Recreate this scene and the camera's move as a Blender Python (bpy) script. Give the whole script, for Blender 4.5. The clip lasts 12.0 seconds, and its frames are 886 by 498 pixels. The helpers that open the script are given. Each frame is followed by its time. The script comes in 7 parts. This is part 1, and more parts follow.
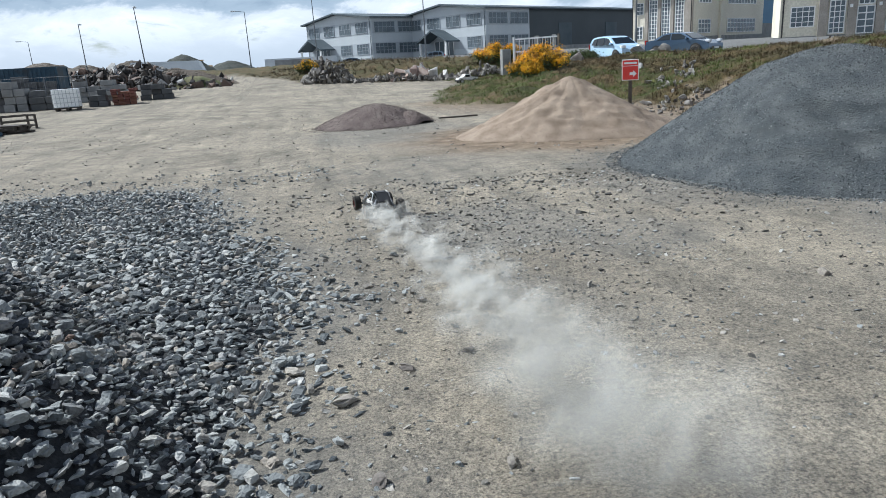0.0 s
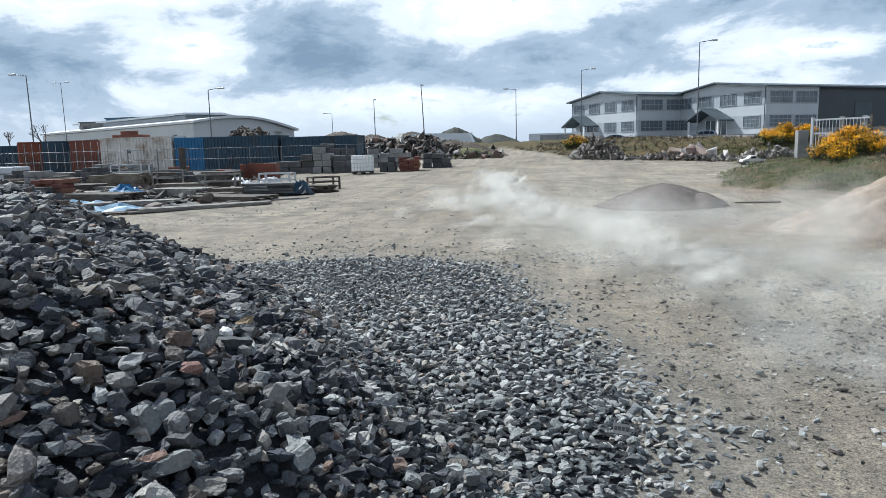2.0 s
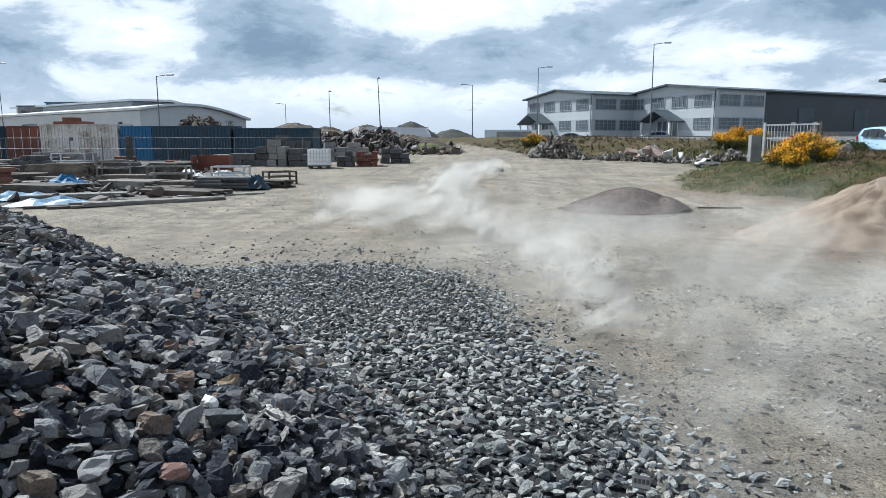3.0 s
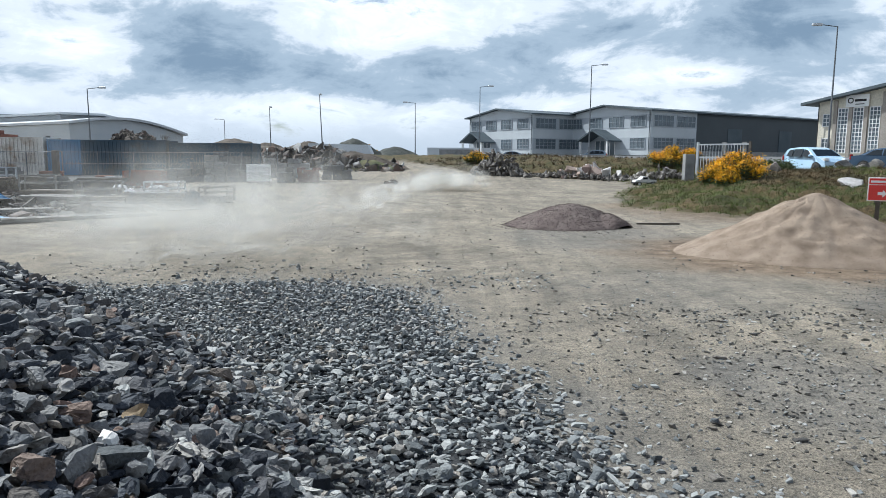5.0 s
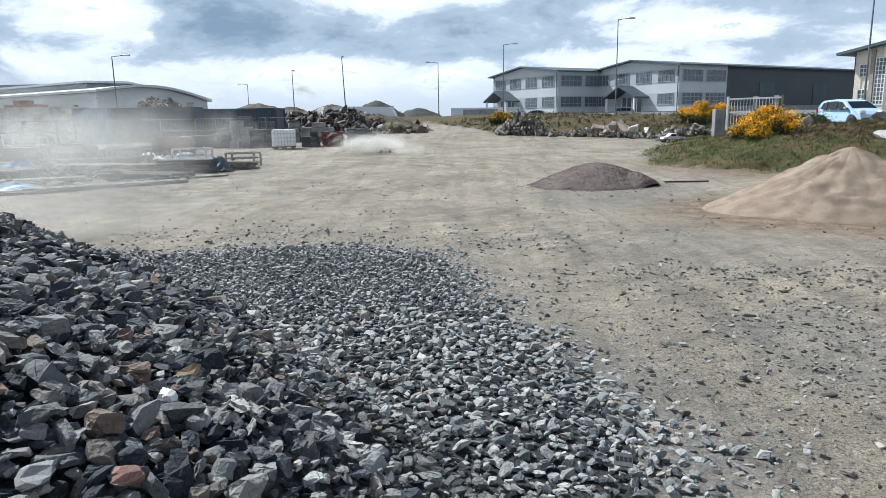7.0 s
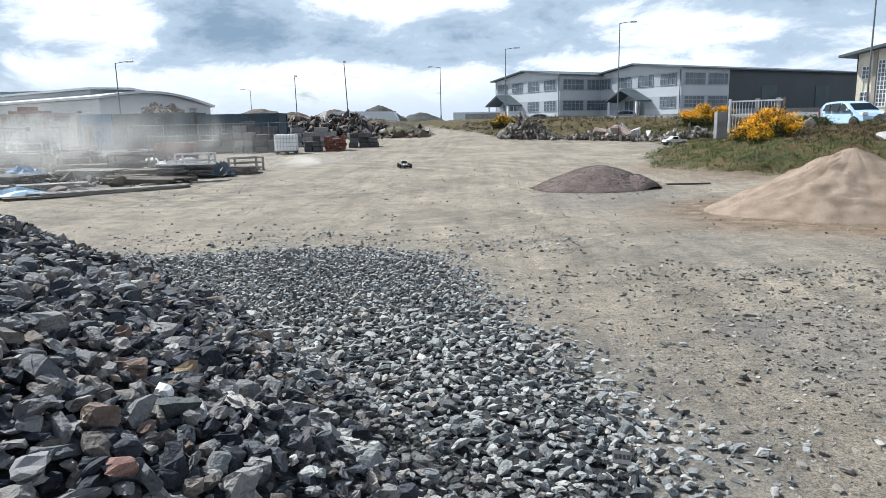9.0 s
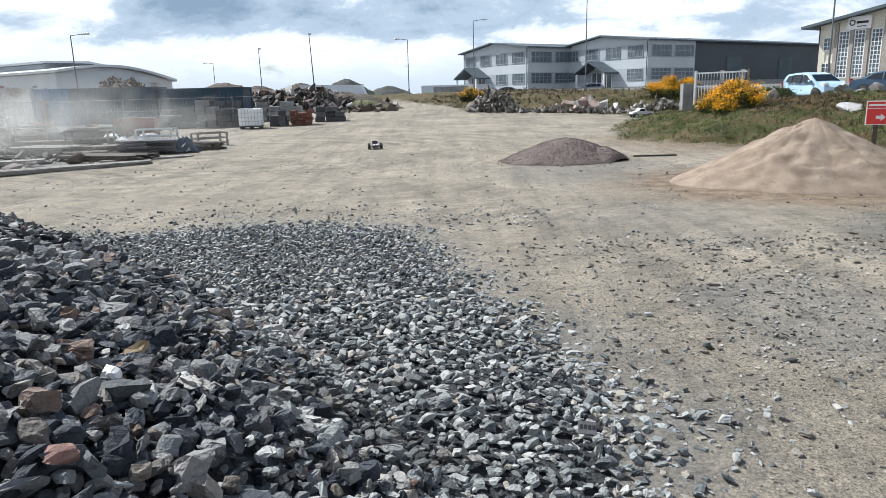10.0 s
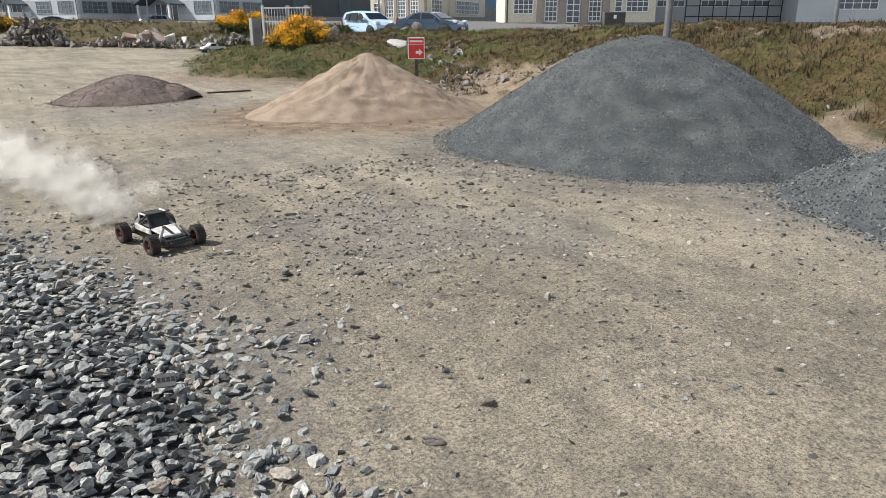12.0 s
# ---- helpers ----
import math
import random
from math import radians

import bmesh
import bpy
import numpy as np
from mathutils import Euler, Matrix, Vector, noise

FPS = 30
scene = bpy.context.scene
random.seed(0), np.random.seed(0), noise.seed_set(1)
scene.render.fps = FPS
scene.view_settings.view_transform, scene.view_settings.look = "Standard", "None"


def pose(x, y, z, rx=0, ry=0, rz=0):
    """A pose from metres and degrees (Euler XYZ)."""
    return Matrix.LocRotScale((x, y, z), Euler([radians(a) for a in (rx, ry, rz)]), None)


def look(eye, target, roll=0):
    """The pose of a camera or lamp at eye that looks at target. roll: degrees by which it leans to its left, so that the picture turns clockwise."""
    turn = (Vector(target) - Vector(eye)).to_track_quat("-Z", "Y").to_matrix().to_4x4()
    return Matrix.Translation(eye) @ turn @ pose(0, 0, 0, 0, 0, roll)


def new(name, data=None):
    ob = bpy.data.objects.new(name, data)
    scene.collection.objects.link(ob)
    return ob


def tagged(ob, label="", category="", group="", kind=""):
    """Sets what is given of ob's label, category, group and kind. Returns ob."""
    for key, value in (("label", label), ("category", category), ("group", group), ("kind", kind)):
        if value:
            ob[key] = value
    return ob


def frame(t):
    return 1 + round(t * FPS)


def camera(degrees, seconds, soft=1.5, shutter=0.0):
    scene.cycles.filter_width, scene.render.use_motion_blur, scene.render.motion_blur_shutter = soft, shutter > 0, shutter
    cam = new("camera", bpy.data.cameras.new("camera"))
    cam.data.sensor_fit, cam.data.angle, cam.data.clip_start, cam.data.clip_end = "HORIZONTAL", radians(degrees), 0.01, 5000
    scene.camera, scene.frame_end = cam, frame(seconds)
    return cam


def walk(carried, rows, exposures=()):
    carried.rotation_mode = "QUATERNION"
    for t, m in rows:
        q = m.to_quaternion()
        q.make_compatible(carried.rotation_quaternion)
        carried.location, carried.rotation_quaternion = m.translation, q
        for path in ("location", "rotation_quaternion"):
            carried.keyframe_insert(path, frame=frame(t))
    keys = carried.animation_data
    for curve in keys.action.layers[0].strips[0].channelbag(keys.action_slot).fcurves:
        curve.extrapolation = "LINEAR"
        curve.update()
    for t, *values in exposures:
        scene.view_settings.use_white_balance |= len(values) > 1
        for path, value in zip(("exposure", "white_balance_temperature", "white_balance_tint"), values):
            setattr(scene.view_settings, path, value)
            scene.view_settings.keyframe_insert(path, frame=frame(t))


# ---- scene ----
cam = camera(66.5, 12.0, soft=0.75)
PATH = [
    (0, (1.191, -1.324, 2.01), (1.55, 0.569, 1.473), -3.4),
    (0.5, (0.93, -1.165, 2.043), (1.191, 0.749, 1.528), -0.4),
    (1, (0.622, -0.944, 2.128), (0.599, 1.02, 1.751), -2.6),
    (1.5, (0.507, -0.802, 2.098), (0.179, 1.144, 1.774), 0.5),
    (2, (0.184, -0.418, 2.081), (-0.145, 1.532, 1.781), -1.5),
    (2.5, (-0.071, -0.14, 2.081), (-0.399, 1.824, 1.898), -1.0),
    (3, (-0.216, 0.089, 2.235), (-0.406, 2.055, 1.915), -0.1),
    (3.5, (-0.216, 0.232, 2.171), (-0.422, 2.183, 1.785), 0.7),
    (3.7, (-0.238, 0.263, 2.179), (-0.373, 2.229, 1.84), 0.8),
    (5.3, (-0.208, 0.348, 2.154), (-0.208, 2.333, 1.913), -0.3),
    (5.5, (-0.199, 0.299, 2.131), (-0.196, 2.287, 1.91), -1.2),
    (6, (-0.208, 0.258, 2.16), (-0.213, 2.24, 1.891), -1.2),
    (6.5, (-0.229, 0.286, 2.172), (-0.238, 2.262, 1.862), -0.1),
    (7, (-0.255, 0.261, 2.188), (-0.353, 2.222, 1.808), -0.9),
    (7.2, (-0.243, 0.252, 2.195), (-0.359, 2.209, 1.8), -1.6),
    (9, (-0.222, 0.241, 2.157), (-0.329, 2.204, 1.79), -1.2),
    (9.5, (-0.19, 0.243, 2.137), (-0.255, 2.198, 1.722), -1.7),
    (10, (-0.182, 0.307, 2.136), (-0.203, 2.258, 1.693), -1.5),
    (10.5, (-0.179, 0.319, 2.143), (-0.187, 2.269, 1.699), -1.3),
    (11, (-0.074, 0.267, 2.114), (0.04, 2.206, 1.637), -1.2),
    (11.5, (0.019, 0.342, 2.101), (0.791, 2.091, 1.513), -0.3),
    (12, (0.05, 0.315, 2.086), (1.098, 1.897, 1.455), -0.1),
]
walk(cam, [(t, look(eye, target, roll)) for t, eye, target, roll in PATH],
     exposures=[(0, 0.40, 5700, 6), (1, 0.42, 5700, 6), (2.5, 0.42, 5750, 6), (5.5, 0.34, 5750, 6), (7, 0.48, 5800, 7), (9, 0.60, 5900, 8), (10.5, 0.62, 6000, 9), (11, 0.62, 6150, 10), (12, 0.52, 6400, 10)])

# ---- world, sun and exposure ----
SUN_DIR = Vector((-0.83, 0.50, 1.02)).normalized()
scene.view_settings.exposure = 0.0
scene.cycles.transparent_max_bounces = 96


CLOUDS = [(-0.31, 0.150, 0.13, 0.055, 0.17), (-0.22, 0.112, 0.20, 0.032, 0.13), (-0.66, 0.118, 0.11, 0.040, 0.13), (0.36, 0.165, 0.20, 0.05, 0.12), (-0.02, 0.133, 0.06, 0.022, 0.10), (0.15, 0.10, 0.10, 0.02, 0.06),
          (-0.46, 0.225, 0.30, 0.05, -0.05), (-0.10, 0.225, 0.26, 0.05, -0.05), (0.60, 0.17, 0.18, 0.06, 0.08), (0.17, 0.175, 0.10, 0.035, 0.07), (0.10, 0.06, 0.14, 0.016, 0.05), (-0.49, 0.13, 0.05, 0.03, -0.13), (-0.15, 0.24, 0.22, 0.035, -0.05), (-0.05, 0.062, 0.40, 0.020, -0.05), (0.33, 0.112, 0.05, 0.014, -0.16)]


def build_world():
    world = bpy.data.worlds.new("cloudy_sky")
    scene.world = world
    world.use_nodes = True
    nt = world.node_tree
    N, L = nt.nodes, nt.links
    N.clear()
    out, bg = N.new("ShaderNodeOutputWorld"), N.new("ShaderNodeBackground")
    sky = N.new("ShaderNodeTexSky")
    sky.sky_type, sky.sun_disc = "NISHITA", False
    sky.sun_elevation = math.asin(SUN_DIR.z)
    sky.sun_rotation = math.atan2(SUN_DIR.x, SUN_DIR.y)
    co = N.new("ShaderNodeTexCoord")
    sep = N.new("ShaderNodeSeparateXYZ")
    L.new(co.outputs["Generated"], sep.inputs[0])

    def m(op, a, b=None):
        n = N.new("ShaderNodeMath")
        n.operation = op
        for k, v in enumerate((a, b)):
            if v is None:
                continue
            if isinstance(v, (int, float)):
                n.inputs[k].default_value = v
            else:
                L.new(v, n.inputs[k])
        return n.outputs[0]

    up = m("MAXIMUM", sep.outputs[2], 0.0)
    az = m("ARCTAN2", sep.outputs[0], sep.outputs[1])
    el = m("ARCSINE", sep.outputs[2])
    flat = N.new("ShaderNodeMapping")
    flat.inputs["Scale"].default_value = (1, 1, 2.3)
    L.new(co.outputs["Generated"], flat.inputs["Vector"])

    def noise_tex(scale, detail, rough, dist, off):
        mp = N.new("ShaderNodeMapping")
        mp.inputs["Location"].default_value = off
        L.new(flat.outputs[0], mp.inputs["Vector"])
        n = N.new("ShaderNodeTexNoise")
        n.inputs["Scale"].default_value, n.inputs["Detail"].default_value = scale, detail
        n.inputs["Roughness"].default_value, n.inputs["Distortion"].default_value = rough, dist
        L.new(mp.outputs[0], n.inputs["Vector"])
        return n.outputs["Fac"]

    def ramp(fac, stops):
        r = N.new("ShaderNodeValToRGB")
        r.color_ramp.interpolation = "EASE"
        e = r.color_ramp.elements
        e[0].position, e[0].color = stops[0]
        e[1].position, e[1].color = stops[1]
        for p, c in stops[2:]:
            x = e.new(p)
            x.color = c
        L.new(fac, r.inputs[0])
        return r.outputs[0]

    big = noise_tex(3.4, 9, 0.60, 0.35, (0.6, -0.35, 0.2))
    small = noise_tex(9.0, 8, 0.65, 0.5, (2.0, 1.0, 0.5))
    dens = m("ADD", m("MULTIPLY", big, 0.62), m("MULTIPLY", small, 0.38))
    # the larger cloud banks and the clearer gaps: azimuth, elevation, half widths, weight
    for a0, e0, wa, we, k in CLOUDS:
        da, de = m("DIVIDE", m("SUBTRACT", az, a0), wa), m("DIVIDE", m("SUBTRACT", el, e0), we)
        g = m("POWER", 2.71828, m("MULTIPLY", m("ADD", m("MULTIPLY", da, da), m("MULTIPLY", de, de)), -1.0))
        dens = m("ADD", dens, m("MULTIPLY", g, k))
    # clearer blue overhead
    dens = m("ADD", dens, m("MULTIPLY", ramp(up, [(0.38, (0, 0, 0, 1)), (0.6, (1, 1, 1, 1))]), -0.20))
    cover = ramp(dens, [(0.33, (0, 0, 0, 1)), (0.42, (1, 1, 1, 1))])
    shade = ramp(dens, [(0.41, (1.75, 1.76, 1.78, 1)), (0.50, (1.42, 1.45, 1.5, 1)), (0.59, (0.74, 0.87, 1.0, 1)), (0.72, (0.40, 0.53, 0.68, 1))])
    dot = N.new("ShaderNodeVectorMath")
    dot.operation = "DOT_PRODUCT"
    L.new(co.outputs["Generated"], dot.inputs[0])
    dot.inputs[1].default_value = SUN_DIR
    away = N.new("ShaderNodeMixRGB")
    away.blend_type = "MULTIPLY"
    away.inputs[0].default_value = 1.0
    L.new(shade, away.inputs[1])
    L.new(ramp(m("ADD", m("MULTIPLY", dot.outputs["Value"], 0.5), 0.5) , [(0.0, (0.42, 0.45, 0.5, 1)), (0.52, (1, 1, 1, 1))]), away.inputs[2])
    shade = away.outputs[0]
    low = N.new("ShaderNodeMixRGB")
    L.new(ramp(up, [(0.0, (1, 1, 1, 1)), (0.09, (0, 0, 0, 1))]), low.inputs[0])
    L.new(shade, low.inputs[1])
    low.inputs[2].default_value = (0.98, 1.06, 1.16, 1)
    tint = N.new("ShaderNodeMixRGB")
    tint.blend_type = "MULTIPLY"
    tint.inputs[0].default_value = 1.0
    L.new(sky.outputs[0], tint.inputs[1])
    tint.inputs[2].default_value = (0.11, 0.115, 0.12, 1)
    mix = N.new("ShaderNodeMixRGB")
    L.new(cover, mix.inputs[0]), L.new(tint.outputs[0], mix.inputs[1]), L.new(low.outputs[0], mix.inputs[2])
    L.new(mix.outputs[0], bg.inputs["Color"])
    bg.inputs["Strength"].default_value = 0.50
    L.new(bg.outputs[0], out.inputs[0])


build_world()
sun = new("sun", bpy.data.lights.new("sun", "SUN"))
sun.data.energy, sun.data.angle, sun.data.color = 5.0, radians(0.6), (1.0, 0.95, 0.87)
sun.matrix_world = look(SUN_DIR * 100, (0, 0, 0))


# ---- materials ----
def material(name, colors, rough=0.8, metal=0.0, scale=4.0, fine=40.0, bump=0.2, rand=0.0, island=False, spec=0.4, coords="Object", dist=0.01, extra=None):
    """Colours mixed by two scales of noise, with fine relief. rand: how far each object or island varies in brightness."""
    mat = bpy.data.materials.new(name)
    mat.use_nodes = True
    nt = mat.node_tree
    N, L = nt.nodes, nt.links
    b = N["Principled BSDF"]
    co = N.new("ShaderNodeTexCoord")
    n1, n2 = N.new("ShaderNodeTexNoise"), N.new("ShaderNodeTexNoise")
    n1.inputs["Scale"].default_value, n1.inputs["Detail"].default_value = scale, 5
    n2.inputs["Scale"].default_value, n2.inputs["Detail"].default_value = fine, 4
    L.new(co.outputs[coords], n1.inputs["Vector"]), L.new(co.outputs[coords], n2.inputs["Vector"])
    r = N.new("ShaderNodeValToRGB")
    e = r.color_ramp.elements
    n = len(colors)
    for k, c in enumerate(colors):
        p = 0.32 + 0.36 * k / max(1, n - 1)
        x = e[k] if k < 2 else e.new(p)
        x.position, x.color = p, (*c, 1)
    if n == 1:
        e[1].position, e[1].color = 0.7, (*[v * 0.8 for v in colors[0]], 1)
    L.new(n1.outputs["Fac"], r.inputs[0])
    hsv = N.new("ShaderNodeHueSaturation")
    L.new(r.outputs[0], hsv.inputs["Color"])
    ma = N.new("ShaderNodeMath")
    ma.operation = "MULTIPLY_ADD"
    L.new(n2.outputs["Fac"], ma.inputs[0])
    ma.inputs[1].default_value, ma.inputs[2].default_value = (0.7, 0.65) if bump > 0.06 or island else (0.14, 0.93)
    val = ma.outputs[0]
    if rand:
        if island:
            src = N.new("ShaderNodeNewGeometry").outputs["Random Per Island"]
        else:
            src = N.new("ShaderNodeObjectInfo").outputs["Random"]
        mb = N.new("ShaderNodeMath")
        mb.operation = "MULTIPLY_ADD"
        L.new(src, mb.inputs[0])
        mb.inputs[1].default_value, mb.inputs[2].default_value = rand, 1 - rand / 2
        mc = N.new("ShaderNodeMath")
        mc.operation = "MULTIPLY"
        L.new(val, mc.inputs[0]), L.new(mb.outputs[0], mc.inputs[1])
        val = mc.outputs[0]
        md = N.new("ShaderNodeMath")
        md.operation = "MULTIPLY_ADD"
        L.new(src, md.inputs[0])
        md.inputs[1].default_value, md.inputs[2].default_value = 0.03, 0.485
        L.new(md.outputs[0], hsv.inputs["Hue"])
    L.new(val, hsv.inputs["Value"])
    L.new(hsv.outputs[0], b.inputs["Base Color"])
    b.inputs["Roughness"].default_value, b.inputs["Metallic"].default_value = rough, metal
    b.inputs["Specular IOR Level"].default_value = spec
    if bump:
        bp = N.new("ShaderNodeBump")
        bp.inputs["Strength"].default_value, bp.inputs["Distance"].default_value = bump, dist
        L.new(n2.outputs["Fac"], bp.inputs["Height"])
        L.new(bp.outputs[0], b.inputs["Normal"])
    return mat


def stone_material(name, stops, fine=60.0):
    """Broken stone: each piece takes its own colour from the ramp."""
    mat = material(name, [(0.2, 0.2, 0.2), (0.3, 0.3, 0.3)], rough=0.75, scale=16, fine=fine, bump=1.0, rand=0.7, island=True, dist=0.014, spec=0.25)
    nt = mat.node_tree
    N, L = nt.nodes, nt.links
    hsv = next(n for n in N if n.type == "HUE_SAT")
    geo = next(n for n in N if n.type == "NEW_GEOMETRY")
    r = N.new("ShaderNodeValToRGB")
    e = r.color_ramp.elements
    for k, (p, c) in enumerate(stops):
        x = e[k] if k < 2 else e.new(p)
        x.position, x.color = p, (*c, 1)
    L.new(geo.outputs["Random Per Island"], r.inputs[0])
    old = next(n for n in N if n.type == "VALTORGB" and n != r)
    mx = N.new("ShaderNodeMixRGB")
    mx.blend_type = "OVERLAY"
    mx.inputs[0].default_value = 0.5
    L.new(r.outputs[0], mx.inputs[1]), L.new(old.outputs[0], mx.inputs[2])
    L.new(mx.outputs[0], hsv.inputs["Color"])
    hsv.inputs["Hue"].default_value = 0.5
    for l in list(L):
        if l.to_socket == hsv.inputs["Hue"]:
            L.remove(l)
    return mat


def glass_material(name, color=(0.02, 0.03, 0.04)):
    mat = material(name, [color, tuple(v * 1.6 for v in color)], rough=0.08, scale=0.4, fine=2, bump=0.0, spec=0.25)
    return mat


def ground_material():
    """Compacted earth with fine grit, blended with grass, sandy soil and asphalt by the cover attribute."""
    mat = bpy.data.materials.new("yard_ground")
    mat.use_nodes = True
    nt = mat.node_tree
    N, L = nt.nodes, nt.links
    b = N["Principled BSDF"]
    b.inputs["Roughness"].default_value, b.inputs["Specular IOR Level"].default_value = 0.9, 0.25
    co = N.new("ShaderNodeTexCoord").outputs["Object"]

    def nz(scale, detail=5, rough=0.55, vec=None, stretch=None):
        n = N.new("ShaderNodeTexNoise")
        n.inputs["Scale"].default_value, n.inputs["Detail"].default_value, n.inputs["Roughness"].default_value = scale, detail, rough
        if stretch:
            mp = N.new("ShaderNodeMapping")
            mp.inputs["Scale"].default_value, mp.inputs["Rotation"].default_value = stretch, (0, 0, radians(14))
            L.new(co, mp.inputs["Vector"]), L.new(mp.outputs[0], n.inputs["Vector"])
        else:
            L.new(co, n.inputs["Vector"])
        return n.outputs["Fac"]

    def ramp(fac, stops):
        r = N.new("ShaderNodeValToRGB")
        e = r.color_ramp.elements
        for k, (p, c) in enumerate(stops):
            x = e[k] if k < 2 else e.new(p)
            x.position, x.color = p, (*c, 1)
        L.new(fac, r.inputs[0])
        return r.outputs[0]

    def mix(fac, a, c, mode="MIX"):
        m = N.new("ShaderNodeMixRGB")
        m.blend_type = mode
        if isinstance(fac, float):
            m.inputs[0].default_value = fac
        else:
            L.new(fac, m.inputs[0])
        L.new(a, m.inputs[1]), L.new(c, m.inputs[2])
        return m.outputs[0]

    at = N.new("ShaderNodeAttribute")
    at.attribute_name = "cover"
    sp = N.new("ShaderNodeSeparateColor")
    L.new(at.outputs["Color"], sp.inputs[0])
    dirt = ramp(nz(0.35, 6, 0.6), [(0.33, (0.185, 0.163, 0.13)), (0.5, (0.25, 0.221, 0.176)), (0.66, (0.305, 0.267, 0.208))])
    tracks = ramp(nz(1.0, 6, 0.62, stretch=(1.9, 0.16, 1.0)), [(0.36, (0.74, 0.75, 0.76)), (0.52, (1, 1, 1)), (0.68, (1.12, 1.11, 1.09))])
    dirt = mix(0.8, dirt, tracks, "MULTIPLY")
    # curved wheel marks worn into the dust
    for place, size, k in (((9.0, -26.0, 0), 0.30, 0.9), ((20.0, -10.0, 0), 0.22, 0.8)):
        mp, wv = N.new("ShaderNodeMapping"), N.new("ShaderNodeTexWave")
        mp.inputs["Location"].default_value = place
        wv.wave_type, wv.rings_direction = "RINGS", "Z"
        wv.inputs["Scale"].default_value, wv.inputs["Distortion"].default_value, wv.inputs["Detail"].default_value, wv.inputs["Detail Scale"].default_value = size, 5.0, 4, 0.6
        L.new(co, mp.inputs["Vector"]), L.new(mp.outputs[0], wv.inputs["Vector"])
        mark = ramp(wv.outputs["Fac"], [(0.0, (0.72, 0.73, 0.74)), (0.16, (1, 1, 1)), (0.85, (1, 1, 1)), (1.0, (1.2, 1.19, 1.17))])
        worn_in = ramp(nz(0.12, 3), [(0.44, (0, 0, 0)), (0.62, (k, k, k))])
        dirt = mix(worn_in, dirt, mix(0.9, dirt, mark, "MULTIPLY"))
    grit = ramp(nz(38, 5, 0.75), [(0.38, (0.30, 0.31, 0.33)), (0.48, (0.95, 0.95, 0.95)), (0.62, (1.4, 1.4, 1.38))])
    dirt = mix(0.75, dirt, grit, "MULTIPLY")
    v = N.new("ShaderNodeTexVoronoi")
    v.inputs["Scale"].default_value = 26
    L.new(co, v.inputs["Vector"])
    grit2 = ramp(nz(85, 3, 0.8), [(0.38, (0.48, 0.48, 0.50)), (0.48, (1.0, 1.0, 1.0)), (0.62, (1.38, 1.37, 1.35))])
    dirt = mix(0.8, dirt, grit2, "MULTIPLY")
    peb = ramp(v.outputs["Distance"], [(0.10, (0.70, 0.72, 0.76)), (0.22, (1, 1, 1))])
    pebmask = ramp(nz(1.3, 4), [(0.45, (0, 0, 0)), (0.6, (1, 1, 1))])
    dirt = mix(pebmask, dirt, mix(0.9, dirt, peb, "MULTIPLY"))
    grey = ramp(nz(9, 5, 0.7), [(0.35, (0.085, 0.087, 0.088)), (0.65, (0.20, 0.197, 0.186))])
    dirt = mix(sp.outputs[2], dirt, grey)
    soil = ramp(nz(2.2, 6, 0.65), [(0.35, (0.11, 0.076, 0.05)), (0.55, (0.215, 0.158, 0.108)), (0.7, (0.29, 0.225, 0.162))])
    soil = mix(0.6, soil, grit, "MULTIPLY")
    patches = ramp(nz(2.6, 7, 0.72), [(0.36, (0.70, 0.71, 0.73)), (0.48, (0.98, 0.98, 0.98)), (0.66, (1.16, 1.15, 1.13))])
    dirt = mix(0.9, dirt, patches, "MULTIPLY")
    lumps = ramp(nz(11, 6, 0.75), [(0.36, (0.74, 0.75, 0.77)), (0.5, (1.0, 1.0, 1.0)), (0.64, (1.2, 1.19, 1.17))])
    dirt = mix(0.85, dirt, lumps, "MULTIPLY")
    soil = mix(0.85, soil, lumps, "MULTIPLY")
    grass = ramp(nz(0.9, 7, 0.7), [(0.34, (0.04, 0.042, 0.013)), (0.45, (0.07, 0.062, 0.022)), (0.55, (0.10, 0.072, 0.033)), (0.7, (0.145, 0.102, 0.055))])
    grass = mix(0.8, grass, ramp(nz(14, 6, 0.8), [(0.38, (0.18, 0.19, 0.17)), (0.6, (1.35, 1.35, 1.3))]), "MULTIPLY")
    col = mix(sp.outputs[1], dirt, soil)
    col = mix(sp.outputs[0], col, grass)
    tar = ramp(nz(3, 5), [(0.3, (0.11, 0.11, 0.11)), (0.7, (0.19, 0.19, 0.185))])
    col = mix(at.outputs["Alpha"], col, tar)
    L.new(col, b.inputs["Base Color"])
    bp, bp2 = N.new("ShaderNodeBump"), N.new("ShaderNodeBump")
    bp.inputs["Strength"].default_value, bp.inputs["Distance"].default_value = 0.8, 0.025
    bp2.inputs["Strength"].default_value, bp2.inputs["Distance"].default_value = 0.6, 0.09
    L.new(nz(55, 6, 0.75), bp.inputs["Height"]), L.new(nz(5, 5, 0.6), bp2.inputs["Height"])
    L.new(bp2.outputs[0], bp.inputs["Normal"]), L.new(bp.outputs[0], b.inputs["Normal"])
    return mat


